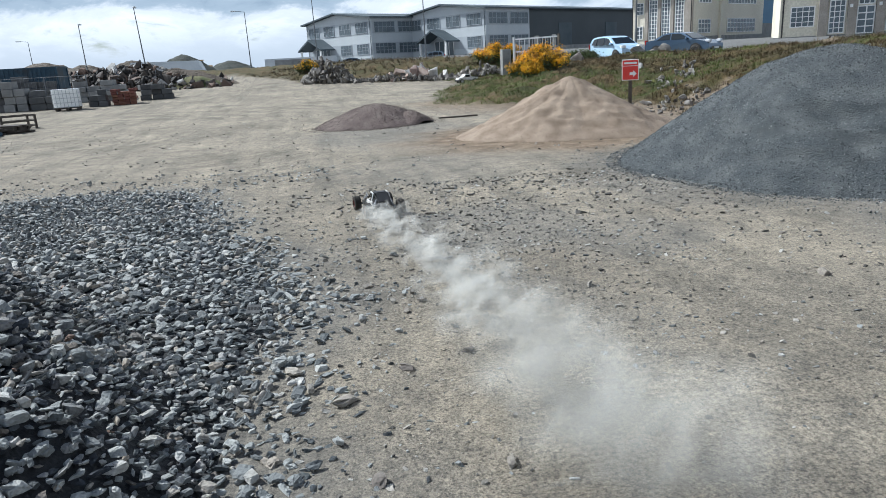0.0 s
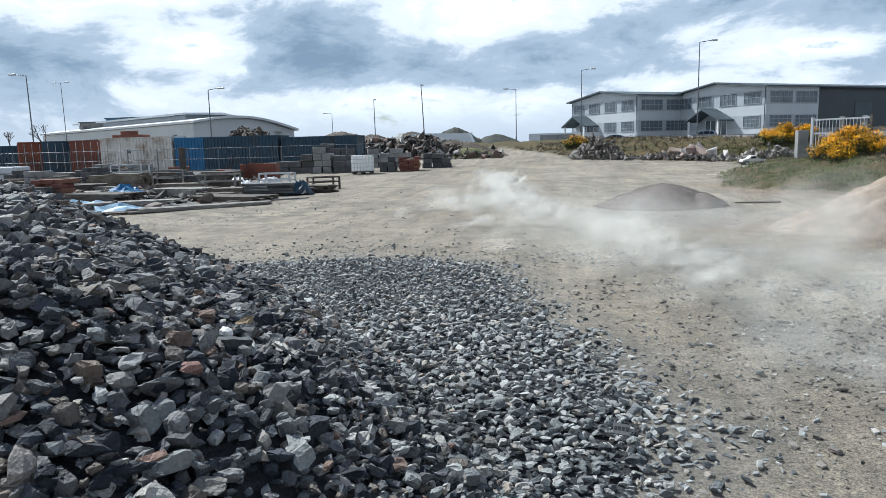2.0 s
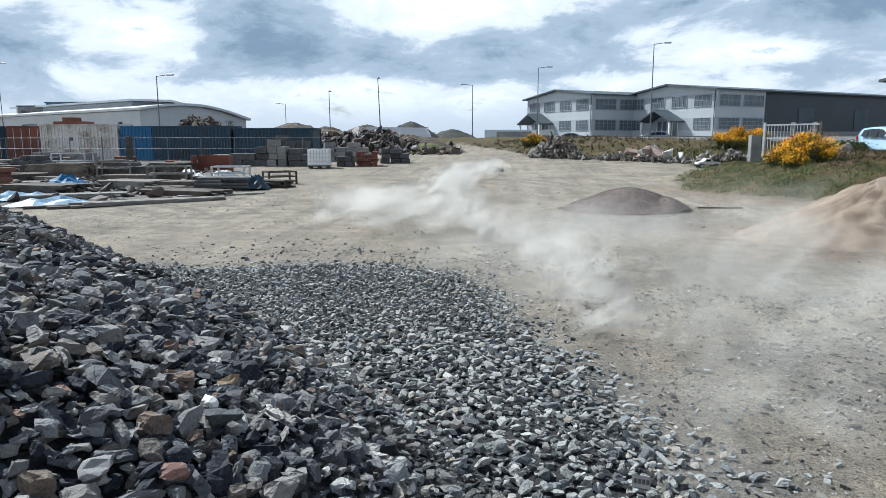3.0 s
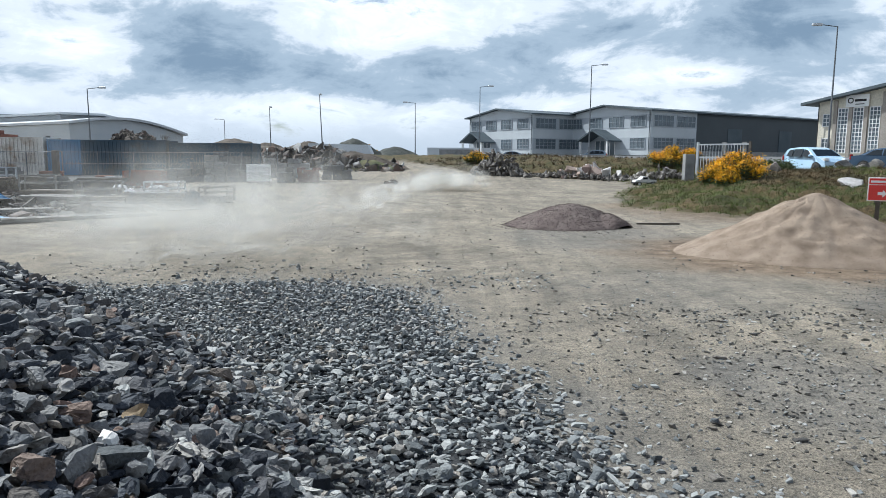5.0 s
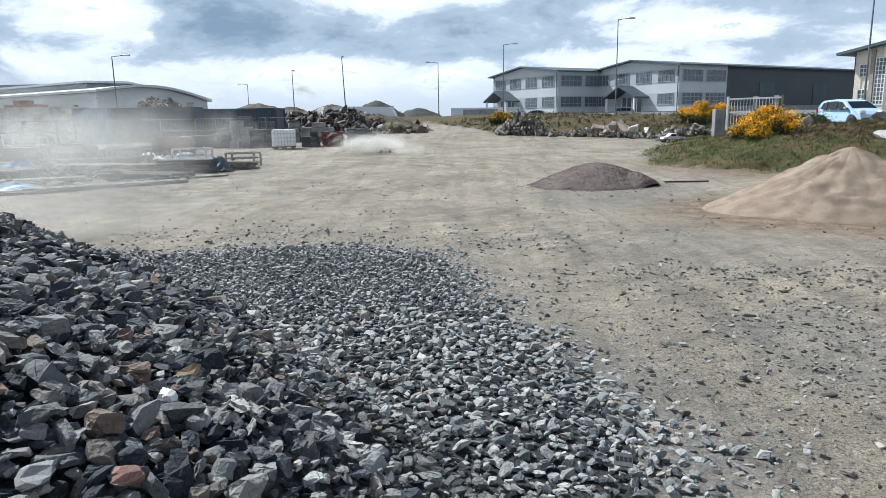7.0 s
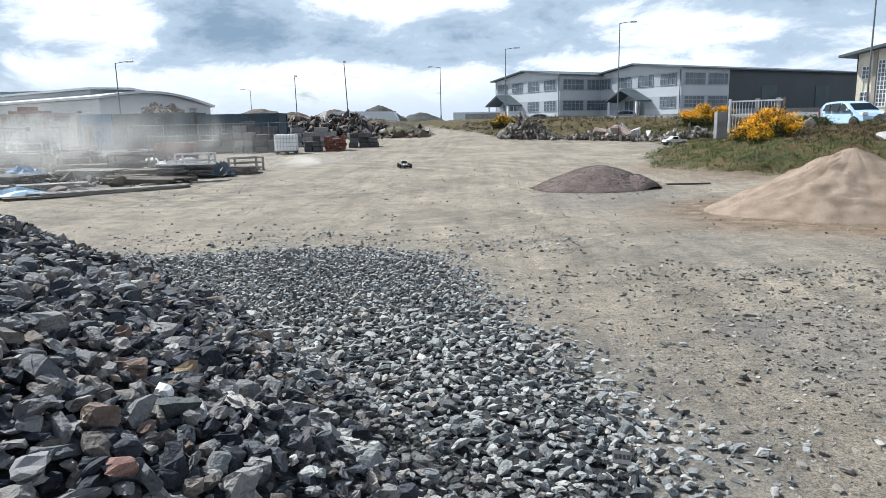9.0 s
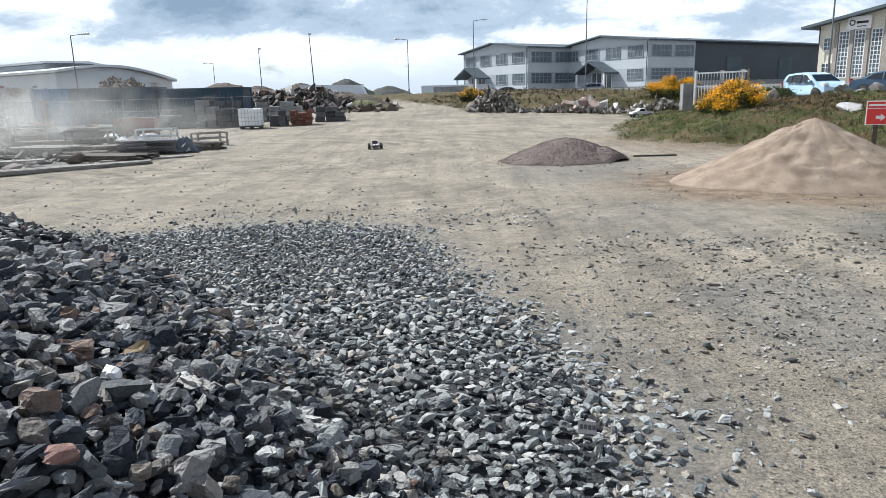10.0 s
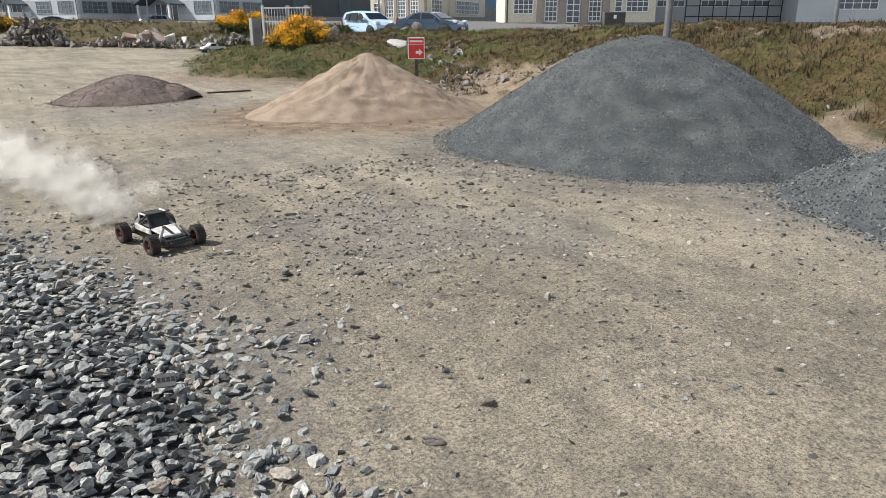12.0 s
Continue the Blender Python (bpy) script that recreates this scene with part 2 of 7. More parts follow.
GROUND = ground_material()
STONE = stone_material("blue_grey_crushed_stone", [(0.0, (0.035, 0.042, 0.058)), (0.22, (0.085, 0.097, 0.117)), (0.45, (0.17, 0.178, 0.187)), (0.62, (0.28, 0.28, 0.272)), (0.72, (0.165, 0.142, 0.117)), (0.82, (0.09, 0.09, 0.096)), (0.92, (0.36, 0.35, 0.33)), (0.965, (0.14, 0.115, 0.094)), (1.0, (0.22, 0.145, 0.115))])
SPREAD_STONE = stone_material("dusty_crushed_stone", [(0.0, (0.13, 0.145, 0.152)), (0.25, (0.28, 0.298, 0.30)), (0.5, (0.375, 0.39, 0.38)), (0.72, (0.46, 0.465, 0.445)), (0.84, (0.34, 0.30, 0.25)), (0.92, (0.22, 0.225, 0.225)), (1.0, (0.48, 0.47, 0.44))])
PEBBLE = stone_material("loose_stone_chips", [(0.0, (0.10, 0.096, 0.09)), (0.3, (0.19, 0.178, 0.16)), (0.7, (0.28, 0.262, 0.228)), (1.0, (0.42, 0.40, 0.365))], 80)
EARTH_STONE = stone_material("earth_covered_stone", [(0.0, (0.06, 0.045, 0.034)), (0.4, (0.15, 0.115, 0.085)), (0.75, (0.26, 0.215, 0.17)), (1.0, (0.45, 0.42, 0.38))], 30)
SAND_CHIP = stone_material("sand_clods", [(0.0, (0.22, 0.17, 0.128)), (0.5, (0.265, 0.207, 0.157)), (1.0, (0.32, 0.255, 0.197))], 60)
RUBBLE = stone_material("demolition_rubble", [(0.0, (0.04, 0.038, 0.036)), (0.35, (0.085, 0.076, 0.068)), (0.6, (0.13, 0.11, 0.095)), (0.78, (0.15, 0.095, 0.07)), (0.92, (0.25, 0.24, 0.23)), (1.0, (0.48, 0.47, 0.45))], 20)
# near black: the shade in the gaps between stones is painted in here
STONE_BED_SHADE = material("stone_pile_core", [(0.016, 0.017, 0.019), (0.034, 0.036, 0.038)], scale=8, fine=30, bump=0.8, dist=0.04)
GRAVEL = material("fine_grey_gravel", [(0.066, 0.076, 0.082), (0.088, 0.098, 0.103), (0.128, 0.136, 0.138)], rough=0.85, scale=2.6, fine=46, bump=1.0, dist=0.06)
GRAVEL_CHIP = stone_material("grey_gravel_chips", [(0.0, (0.05, 0.058, 0.064)), (0.5, (0.12, 0.132, 0.139)), (1.0, (0.25, 0.26, 0.262))], 90)
SAND = material("building_sand", [(0.20, 0.152, 0.112), (0.265, 0.207, 0.157), (0.32, 0.255, 0.197)], rough=0.92, scale=2.6, fine=120, bump=0.8, dist=0.012, spec=0.2)
RED_GRAVEL = material("red_brown_gravel", [(0.10, 0.076, 0.068), (0.14, 0.108, 0.097), (0.18, 0.145, 0.13)], rough=0.9, scale=2.5, fine=40, bump=0.5, dist=0.012)
RED_CHIP = stone_material("red_brown_chips", [(0.0, (0.125, 0.095, 0.085)), (0.5, (0.155, 0.12, 0.108)), (1.0, (0.21, 0.172, 0.157))], 90)
EARTH = material("heaped_earth", [(0.06, 0.048, 0.036), (0.095, 0.075, 0.056), (0.13, 0.105, 0.08)], scale=0.6, fine=6, bump=0.8, dist=0.3)
DARK_EARTH = material("dark_heaped_stone", [(0.035, 0.042, 0.036), (0.07, 0.075, 0.064)], scale=0.6, fine=6, bump=0.8, dist=0.3)
GRASS = material("rough_dry_grass", [(0.034, 0.029, 0.011), (0.070, 0.051, 0.022), (0.13, 0.088, 0.044)], rough=0.8, scale=0.6, fine=9, bump=0.0, rand=1.0, island=True)
GREEN = material("young_green_grass", [(0.055, 0.085, 0.016), (0.125, 0.14, 0.032)], rough=0.7, scale=0.7, fine=9, bump=0.0, rand=0.6, island=True)
GORSE_LEAF = material("gorse_spines", [(0.035, 0.055, 0.015), (0.075, 0.095, 0.03)], rough=0.7, scale=3, fine=15, bump=0, rand=0.6, island=True)
GORSE_FLOWER = material("gorse_flowers", [(0.80, 0.40, 0.004), (0.90, 0.50, 0.006)], rough=0.6, scale=5, fine=15, bump=0, rand=0.4, island=True)
WOOD = material("weathered_timber", [(0.10, 0.08, 0.062), (0.19, 0.16, 0.13)], scale=3, fine=30, bump=0.3, rand=0.5)
PALE_WOOD = material("pale_sawn_boards", [(0.13, 0.122, 0.11), (0.26, 0.248, 0.228)], scale=2, fine=25, bump=0.2, rand=0.3)
DARK_WOOD = material("dark_wet_timber", [(0.05, 0.042, 0.035), (0.10, 0.085, 0.07)], scale=3, fine=30, bump=0.3, rand=0.4)
CONCRETE = material("grey_concrete", [(0.17, 0.172, 0.17), (0.28, 0.28, 0.272)], scale=1.5, fine=25, bump=0.3, rand=0.3)
DARK_CONCRETE = material("damp_grey_blocks", [(0.055, 0.058, 0.062), (0.11, 0.11, 0.11)], scale=1.5, fine=25, bump=0.3, rand=0.5)
WHITE_WALL = material("white_wall_panels", [(0.43, 0.465, 0.49), (0.49, 0.52, 0.54)], rough=0.5, scale=0.3, fine=3, bump=0.05)
GREY_BAND = material("pale_grey_panels", [(0.33, 0.36, 0.39), (0.38, 0.41, 0.44)], rough=0.5, scale=0.3, fine=3, bump=0.05)
DARK_CLAD = material("dark_grey_profiled_cladding", [(0.038, 0.049, 0.057), (0.050, 0.062, 0.071)], rough=0.55, scale=0.2, fine=3, bump=0.05)
ROOF_TRIM = material("slate_blue_metal_roof", [(0.055, 0.075, 0.09), (0.085, 0.108, 0.122)], rough=0.7, scale=0.4, fine=4, bump=0.05)
CREAM = material("cream_render", [(0.58, 0.54, 0.44), (0.67, 0.63, 0.53)], rough=0.75, scale=0.3, fine=5, bump=0.08)
BROWN_BRICK = material("grey_brown_blockwork", [(0.26, 0.235, 0.205), (0.33, 0.30, 0.265)], rough=0.85, scale=1.2, fine=9, bump=0.2)
BLUE_CLAD = material("blue_cladding", [(0.03, 0.13, 0.24), (0.045, 0.17, 0.30)], rough=0.5, scale=0.4, fine=4, bump=0.05)
WIN_WHITE = material("white_window_frames", [(0.70, 0.71, 0.70), (0.78, 0.78, 0.77)], rough=0.4, scale=1, fine=8, bump=0.0)
GLASS = glass_material("window_glass", (0.09, 0.11, 0.125))
CAR_GLASS = glass_material("car_glass", (0.012, 0.016, 0.02))
ROOF_PALE = material("pale_curved_roof_sheet", [(0.50, 0.53, 0.55), (0.60, 0.63, 0.65)], rough=0.45, scale=0.2, fine=3, bump=0.05)
GALV = material("galvanised_steel", [(0.42, 0.44, 0.46), (0.54, 0.56, 0.57)], rough=0.45, metal=0.5, scale=3, fine=30, bump=0.05)
LAMP_GREY = material("lamp_column_paint", [(0.12, 0.13, 0.14), (0.17, 0.18, 0.19)], rough=0.5, metal=0.3, scale=2, fine=20, bump=0.03)
BLACK = material("black_plastic", [(0.012, 0.012, 0.013), (0.022, 0.022, 0.023)], rough=0.55, scale=6, fine=40, bump=0.1)
RUBBER = material("dusty_black_rubber", [(0.018, 0.017, 0.016), (0.055, 0.048, 0.04)], rough=0.85, scale=9, fine=60, bump=0.3, dist=0.003)
RC_WHITE = material("white_moulded_shell", [(0.40, 0.39, 0.37), (0.58, 0.57, 0.55), (0.68, 0.68, 0.67)], rough=0.45, scale=14, fine=50, bump=0.08, dist=0.002)
RC_RED = material("red_wheel_rim", [(0.07, 0.02, 0.017), (0.13, 0.035, 0.028)], rough=0.45, scale=20, fine=60, bump=0.05)
STEEL = material("bare_steel", [(0.30, 0.30, 0.31), (0.42, 0.42, 0.43)], rough=0.35, metal=0.9, scale=20, fine=60, bump=0.05)
CAR_WHITE = material("pale_blue_white_car_paint", [(0.40, 0.57, 0.74), (0.46, 0.62, 0.78)], rough=0.18, scale=0.8, fine=8, bump=0.0, spec=0.6)
CAR_BLUE = material("dark_blue_grey_car_paint", [(0.075, 0.115, 0.175), (0.095, 0.14, 0.205)], rough=0.16, metal=0.3, scale=0.8, fine=8, bump=0.0, spec=0.6)
CAR_SILVER = material("silver_blue_car_paint", [(0.22, 0.28, 0.35), (0.27, 0.33, 0.40)], rough=0.2, metal=0.3, scale=0.8, fine=8, bump=0.0, spec=0.6)
CHROME = material("car_lamp_lens", [(0.65, 0.66, 0.67), (0.75, 0.76, 0.77)], rough=0.15, metal=0.4, scale=4, fine=20, bump=0.0)
TAIL = material("red_lamp_lens", [(0.30, 0.015, 0.012), (0.4, 0.02, 0.015)], rough=0.2, scale=4, fine=20, bump=0.0)
SIGN_RED = material("red_sign_face", [(0.55, 0.035, 0.030), (0.62, 0.05, 0.04)], rough=0.5, scale=4, fine=30, bump=0.0)
SIGN_WHITE = material("white_sign_paint", [(0.72, 0.72, 0.71), (0.78, 0.78, 0.77)], rough=0.5, scale=4, fine=30, bump=0.0)
C_ORANGE = material("rusty_orange_container_paint", [(0.24, 0.065, 0.028), (0.19, 0.05, 0.024), (0.10, 0.042, 0.028)], rough=0.65, scale=0.8, fine=9, bump=0.1)
C_RUST = material("rust_brown_container_paint", [(0.20, 0.065, 0.04), (0.13, 0.05, 0.035)], rough=0.7, scale=0.8, fine=9, bump=0.1)
C_BLUE = material("faded_blue_container_paint", [(0.02, 0.046, 0.073), (0.025, 0.06, 0.092), (0.036, 0.044, 0.053)], rough=0.6, scale=0.8, fine=9, bump=0.1)
C_BRIGHT = material("bright_blue_container_paint", [(0.018, 0.115, 0.25), (0.026, 0.145, 0.30)], rough=0.55, scale=0.8, fine=9, bump=0.1)
C_WHITE = material("stained_white_container_paint", [(0.66, 0.64, 0.60), (0.56, 0.53, 0.48), (0.28, 0.20, 0.14)], rough=0.6, scale=0.9, fine=9, bump=0.1)
TARP_BLUE = material("light_blue_sheeting", [(0.20, 0.34, 0.48), (0.30, 0.43, 0.54)], rough=0.45, scale=3, fine=12, bump=0.4, dist=0.03)
IBC_WHITE = material("white_plastic_tank", [(0.82, 0.83, 0.82), (0.88, 0.89, 0.88)], rough=0.4, scale=3, fine=12, bump=0.05)
BRICK_RED = material("red_brick_pack", [(0.14, 0.058, 0.042), (0.20, 0.09, 0.066)], rough=0.85, scale=2, fine=14, bump=0.3, rand=0.3)
YELLOW = material("yellow_plant_paint", [(0.50, 0.26, 0.03), (0.58, 0.33, 0.05)], rough=0.5, scale=1.5, fine=12, bump=0.05)
BARE_TWIG = material("bare_twigs", [(0.10, 0.085, 0.07), (0.16, 0.135, 0.11)], scale=2, fine=20, bump=0)


# ---- mesh helpers ----
def box(bm, x0, x1, y0, y1, z0, z1, m=None):
    vs = [bm.verts.new((x, y, z)) for z in (z0, z1) for y in (y0, y1) for x in (x0, x1)]
    for f in ((0, 2, 3, 1), (4, 5, 7, 6), (0, 1, 5, 4), (2, 6, 7, 3), (0, 4, 6, 2), (1, 3, 7, 5)):
        bm.faces.new([vs[i] for i in f])
    if m is not None:
        bmesh.ops.transform(bm, matrix=m, verts=vs)
    return vs


def bevel(bm, w, seg=1):
    bmesh.ops.bevel(bm, geom=bm.edges[:], offset=w, segments=seg, affect="EDGES", profile=0.5)
    return bm


def tube(bm, a, b, r0, r1=None, n=8):
    a, b = Vector(a), Vector(b)
    r1 = r0 if r1 is None else r1
    q = (b - a).to_track_quat("Z", "Y")
    rings = []
    for p, r in ((a, r0), (b, r1)):
        rings.append([bm.verts.new(p + q @ Vector((r * math.cos(2 * math.pi * k / n), r * math.sin(2 * math.pi * k / n), 0))) for k in range(n)])
    for k in range(n):
        bm.faces.new((rings[0][k], rings[0][(k + 1) % n], rings[1][(k + 1) % n], rings[1][k]))
    bm.faces.new(rings[0][::-1])
    bm.faces.new(rings[1])


def lathe(bm, profile, n=20, axis="y"):
    """Turns (radius, along) points about the axis into a closed ring."""
    rings = []
    for k in range(n):
        a = 2 * math.pi * k / n
        rings.append([bm.verts.new((r * math.cos(a), s, r * math.sin(a)) if axis == "y" else (r * math.cos(a), r * math.sin(a), s)) for r, s in profile])
    for k in range(n):
        A, B = rings[k], rings[(k + 1) % n]
        for j in range(len(profile) - 1):
            bm.faces.new((A[j], A[j + 1], B[j + 1], B[j]))


def prism(bm, pts, y0, y1, m=None):
    """Side outline of (x, z) points, run from y0 to y1."""
    A, B = [bm.verts.new((x, y0, z)) for x, z in pts], [bm.verts.new((x, y1, z)) for x, z in pts]
    n = len(pts)
    for k in range(n):
        bm.faces.new((A[k], A[(k + 1) % n], B[(k + 1) % n], B[k]))
    bm.faces.new(A[::-1]), bm.faces.new(B)
    if m is not None:
        bmesh.ops.transform(bm, matrix=m, verts=A + B)


def mesh_of(name, bm, mat, smooth=False):
    bmesh.ops.recalc_face_normals(bm, faces=bm.faces)
    me = bpy.data.meshes.new(name)
    bm.to_mesh(me)
    bm.free()
    me.materials.append(mat)
    if smooth:
        me.polygons.foreach_set("use_smooth", [True] * len(me.polygons))
    return me


def part(name, bm, mat, parent, label="", smooth=False):
    """One mesh under a thing or a part, in the parent's space."""
    ob = new(name, mesh_of(name, bm, mat, smooth))
    ob.parent = parent
    if label:
        ob["label"] = label
    return ob


def piece(name, me, parent, m):
    """A piece that shares its mesh with its like."""
    ob = new(name, me)
    ob.parent, ob.matrix_basis = parent, m
    return ob


def thing(name, label, category, m=None, group="", kind=""):
    ob = new(name)
    ob.empty_display_size = 0.2
    if m is not None:
        ob.matrix_basis = m
    return tagged(ob, label, category, group, kind)


def solid(name, bm, mat, label, category, m=None, group="", kind="", smooth=False):
    ob = new(name, mesh_of(name, bm, mat, smooth))
    if m is not None:
        ob.matrix_basis = m
    return tagged(ob, label, category, group, kind)


def mesh_np(name, verts, faces, mat, smooth=False):
    me = bpy.data.meshes.new(name)
    n, k = faces.shape
    me.vertices.add(len(verts)), me.loops.add(n * k), me.polygons.add(n)
    me.vertices.foreach_set("co", np.ascontiguousarray(verts, dtype=np.float32).ravel())
    me.loops.foreach_set("vertex_index", np.ascontiguousarray(faces, dtype=np.int32).ravel())
    me.polygons.foreach_set("loop_start", np.arange(0, n * k, k, dtype=np.int32))
    me.update(calc_edges=True)
    me.polygons.foreach_set("use_smooth", np.full(n, smooth))
    me.materials.append(mat)
    return me


# ---- the lie of the land ----
TOE = [(60, -60), (24, -14), (17, -1), (13.4, 5.8), (12.6, 10.5), (11.6, 15.4), (13.0, 18.6), (11.2, 24.4), (8.9, 23.7), (7.5, 25.6), (6.7, 29.2),
       (8.1, 35.6), (11.2, 43.6), (10.2, 46.6), (1.3, 53.4), (-1.0, 61), (-6, 74), (-40, 82), (-300, 90)]
BANK = TOE + [(-300, 2000), (2000, 2000), (2000, -60)]


def signed(P, poly, closed=True):
    """Distance to the outline of poly, positive inside. P: n x 2."""
    A = np.array(poly, float)
    B = np.roll(A, -1, axis=0)
    if not closed:
        A1, B1 = A[:-1], B[:-1]
    else:
        A1, B1 = A, B
    d = np.full(len(P), 1e9)
    for a, b in zip(A1, B1):
        ab = b - a
        t = np.clip(((P - a) @ ab) / (ab @ ab), 0, 1)
        d = np.minimum(d, np.hypot(*(P - a - t[:, None] * ab).T))
    inside = np.zeros(len(P), bool)
    for a, b in zip(A, B):
        cross = (a[1] > P[:, 1]) != (b[1] > P[:, 1])
        with np.errstate(divide="ignore", invalid="ignore"):
            xi = (b[0] - a[0]) * (P[:, 1] - a[1]) / (b[1] - a[1]) + a[0]
        inside ^= cross & (P[:, 0] < xi)
    return np.where(inside, d, -d)


def step(a, b, v):
    t = np.clip((v - a) / (b - a), 0, 1)
    return t * t * (3 - 2 * t)


def wave(P, f, seed):
    """Cheap smooth noise in -1..1 for arrays."""
    rng = np.random.RandomState(seed)
    out = np.zeros(len(P))
    for k in range(7):
        d = rng.normal(size=2)
        d *= f * (0.6 + 1.2 * rng.rand()) / np.hypot(*d)
        out += np.sin(P @ d + rng.rand() * 6.28)
    return out / 4.5


PILE_TOE = [(-7.6, 10.2), (-5.0, 8.9), (-3.0, 7.4), (-1.37, 5.92), (-0.4, 4.4), (0.27, 3.15), (0.58, 1.75), (0.1, 0.3), (-1.1, -0.5), (-3, -2), (-7, -2), (-11, 2), (-11.5, 8), (-9.5, 10.4)]
SPREAD = [(-7.0, 11.6), (-5.6, 11.4), (-4.1, 11.9), (-2.4, 12.0), (-0.7, 11.2), (-0.1, 9.0), (0.6, 6.7), (1.15, 5.2), (1.2, 4.4), (1.05, 3.4), (0.95, 2.4), (0.9, 1.5), (0.7, 0.3), (0.2, -1.2), (-3, -3), (-12, -3), (-12, 9), (-9, 11.5)]


def height(P):
    P = np.asarray(P, float).reshape(-1, 2)
    x, y = P.T
    base = np.interp(y, [-60, 16, 22, 32, 42, 54, 65, 78, 90, 130, 3000], [0, 0, 0.05, 0.24, 0.45, 0.9, 1.35, 1.85, 2.1, 2.3, 2.3])
    base = base + 0.015 * wave(P, 0.9, 5) + 0.006 * wave(P, 4.0, 6)
    s = signed(P, BANK)
    top = np.interp(y, [0, 15, 30, 41, 60, 78, 120, 3000], [2.0, 1.95, 1.7, 1.6, 2.2, 2.5, 2.0, 2.3])
    w = np.interp(y, [16, 26, 45, 60], [6.5, 11.5, 11.5, 9])
    lift = step(-0.1, 1, s / w)
    lift = 0.75 * lift + 0.25 * np.clip(s / w, 0, 1)
    rough = (0.16 * wave(P, 1.3, 8) + 0.12 * wave(P, 3.6, 9) + 0.05 * wave(P, 9, 10)) * step(0, 1.5, s) * (1 - step(10, 14, s))
    return base * (1 - lift) + top * lift + rough


def bare(P, s):
    """Where the bank has slipped and shows earth and stones; s is the way in from its toe."""
    n = wave(P, 0.7, 14) + 0.6 * wave(P, 2.1, 15) + 0.55 * wave(P, 6.0, 13)
    low = step(0.2, 1.0, s) * (1 - step(2.0, 3.8, s))
    return np.clip(step(0.2, 0.6, n + 0.35 * low) * low + 0.85 * step(0.5, 0.85, n) * step(0.5, 2, s), 0, 1) * (P[:, 1] < 22)


def pile_height(P):
    P = np.asarray(P, float).reshape(-1, 2)
    d = np.clip(signed(P, PILE_TOE), 0, None)
    h = 3.3 * (1 - np.exp(-0.85 * d / 3.3)) * (0.7 + 0.3 * step(0, 0.7, d))
    return h + (0.05 * wave(P, 2.2, 3) + 0.03 * wave(P, 5, 4)) * step(0, 0.8, d)


def hz(x, y):
    return float(height([(x, y)])[0])


def build_ground():
    def lines(a, b, fine, far, growth):
        out = list(np.arange(a, b + 1e-6, fine))
        d, lo, hi = fine, [a], [b]
        while hi[-1] < far or lo[-1] > -far:
            d *= growth
            lo.append(lo[-1] - d), hi.append(hi[-1] + d)
        return np.array(sorted(set(lo[1:])) + out + hi[1:])

    xs, ys = lines(-9, 30, 0.22, 2500, 1.12), lines(-2, 50, 0.22, 2500, 1.12)
    X, Y = np.meshgrid(xs, ys)
    P = np.stack([X.ravel(), Y.ravel()], 1)
    Z = height(P)
    nx, ny = len(xs), len(ys)
    i = np.arange(nx * ny).reshape(ny, nx)
    faces = np.stack([i[:-1, :-1], i[:-1, 1:], i[1:, 1:], i[1:, :-1]], -1).reshape(-1, 4)
    me = mesh_np("ground", np.column_stack([P, Z]), faces, GROUND, smooth=True)
    s = signed(P, BANK) + 0.5 * wave(P, 1.6, 11) + 0.3 * wave(P, 4, 12)
    grass = step(0.0, 1.2, s) * (1 - step(12, 15, s))
    scar = bare(P, s)
    grass = np.clip(grass - 0.95 * scar, 0, 1)
    soil = step(-2.2, 0.3, s) * (P[:, 1] < 30)
    sand_d = np.hypot((P[:, 0] - 8.0) / 4.6, (P[:, 1] - 15.6) / 3.6)
    soil = np.maximum(soil * 0.65, 0.9 * (1 - step(0.7, 1.15, sand_d + 0.12 * wave(P, 2.0, 16))))
    grit = 0.5 * (1 - step(-0.2, 0.8, -signed(P, SPREAD) + 0.4 * wave(P, 2.5, 17)))
    for cx, cy, r, a in ((9.6, 8.7, 4.2, 0.55), (3.9, 18.6, 3.3, 0.35), (3.3, 6.6, 1.4, 0.45), (9.4, 3.9, 3.0, 0.5), (3.5, 11.5, 2.2, 0.2), (4.6, 5.6, 1.1, 0.3)):
        d = np.hypot(P[:, 0] - cx, P[:, 1] - cy) / r
        grit = np.maximum(grit, a * (1 - step(0.6, 1.1, d + 0.18 * wave(P, 3, 18))))
    yard = step(0.0, 2.5, -10.5 - 0.45 * np.abs(P[:, 1] - 29) - P[:, 0] + 0.8 * wave(P, 1.0, 27)) * (P[:, 1] > 21) * (P[:, 1] < 75)
    grit = np.maximum(grit, 0.95 * yard)
    tar = step(13.5, 15, signed(P, BANK)) * (P[:, 0] > -60) * (P[:, 1] < 220)
    at = me.color_attributes.new("cover", "FLOAT_COLOR", "POINT")
    at.data.foreach_set("color", np.column_stack([grass, soil, grit, tar]).astype(np.float32).ravel())
    ob = new("ground", me)
    return tagged(ob, "compacted dusty earth yard with a rough grassy bank", "ground", kind="structure")


build_ground()


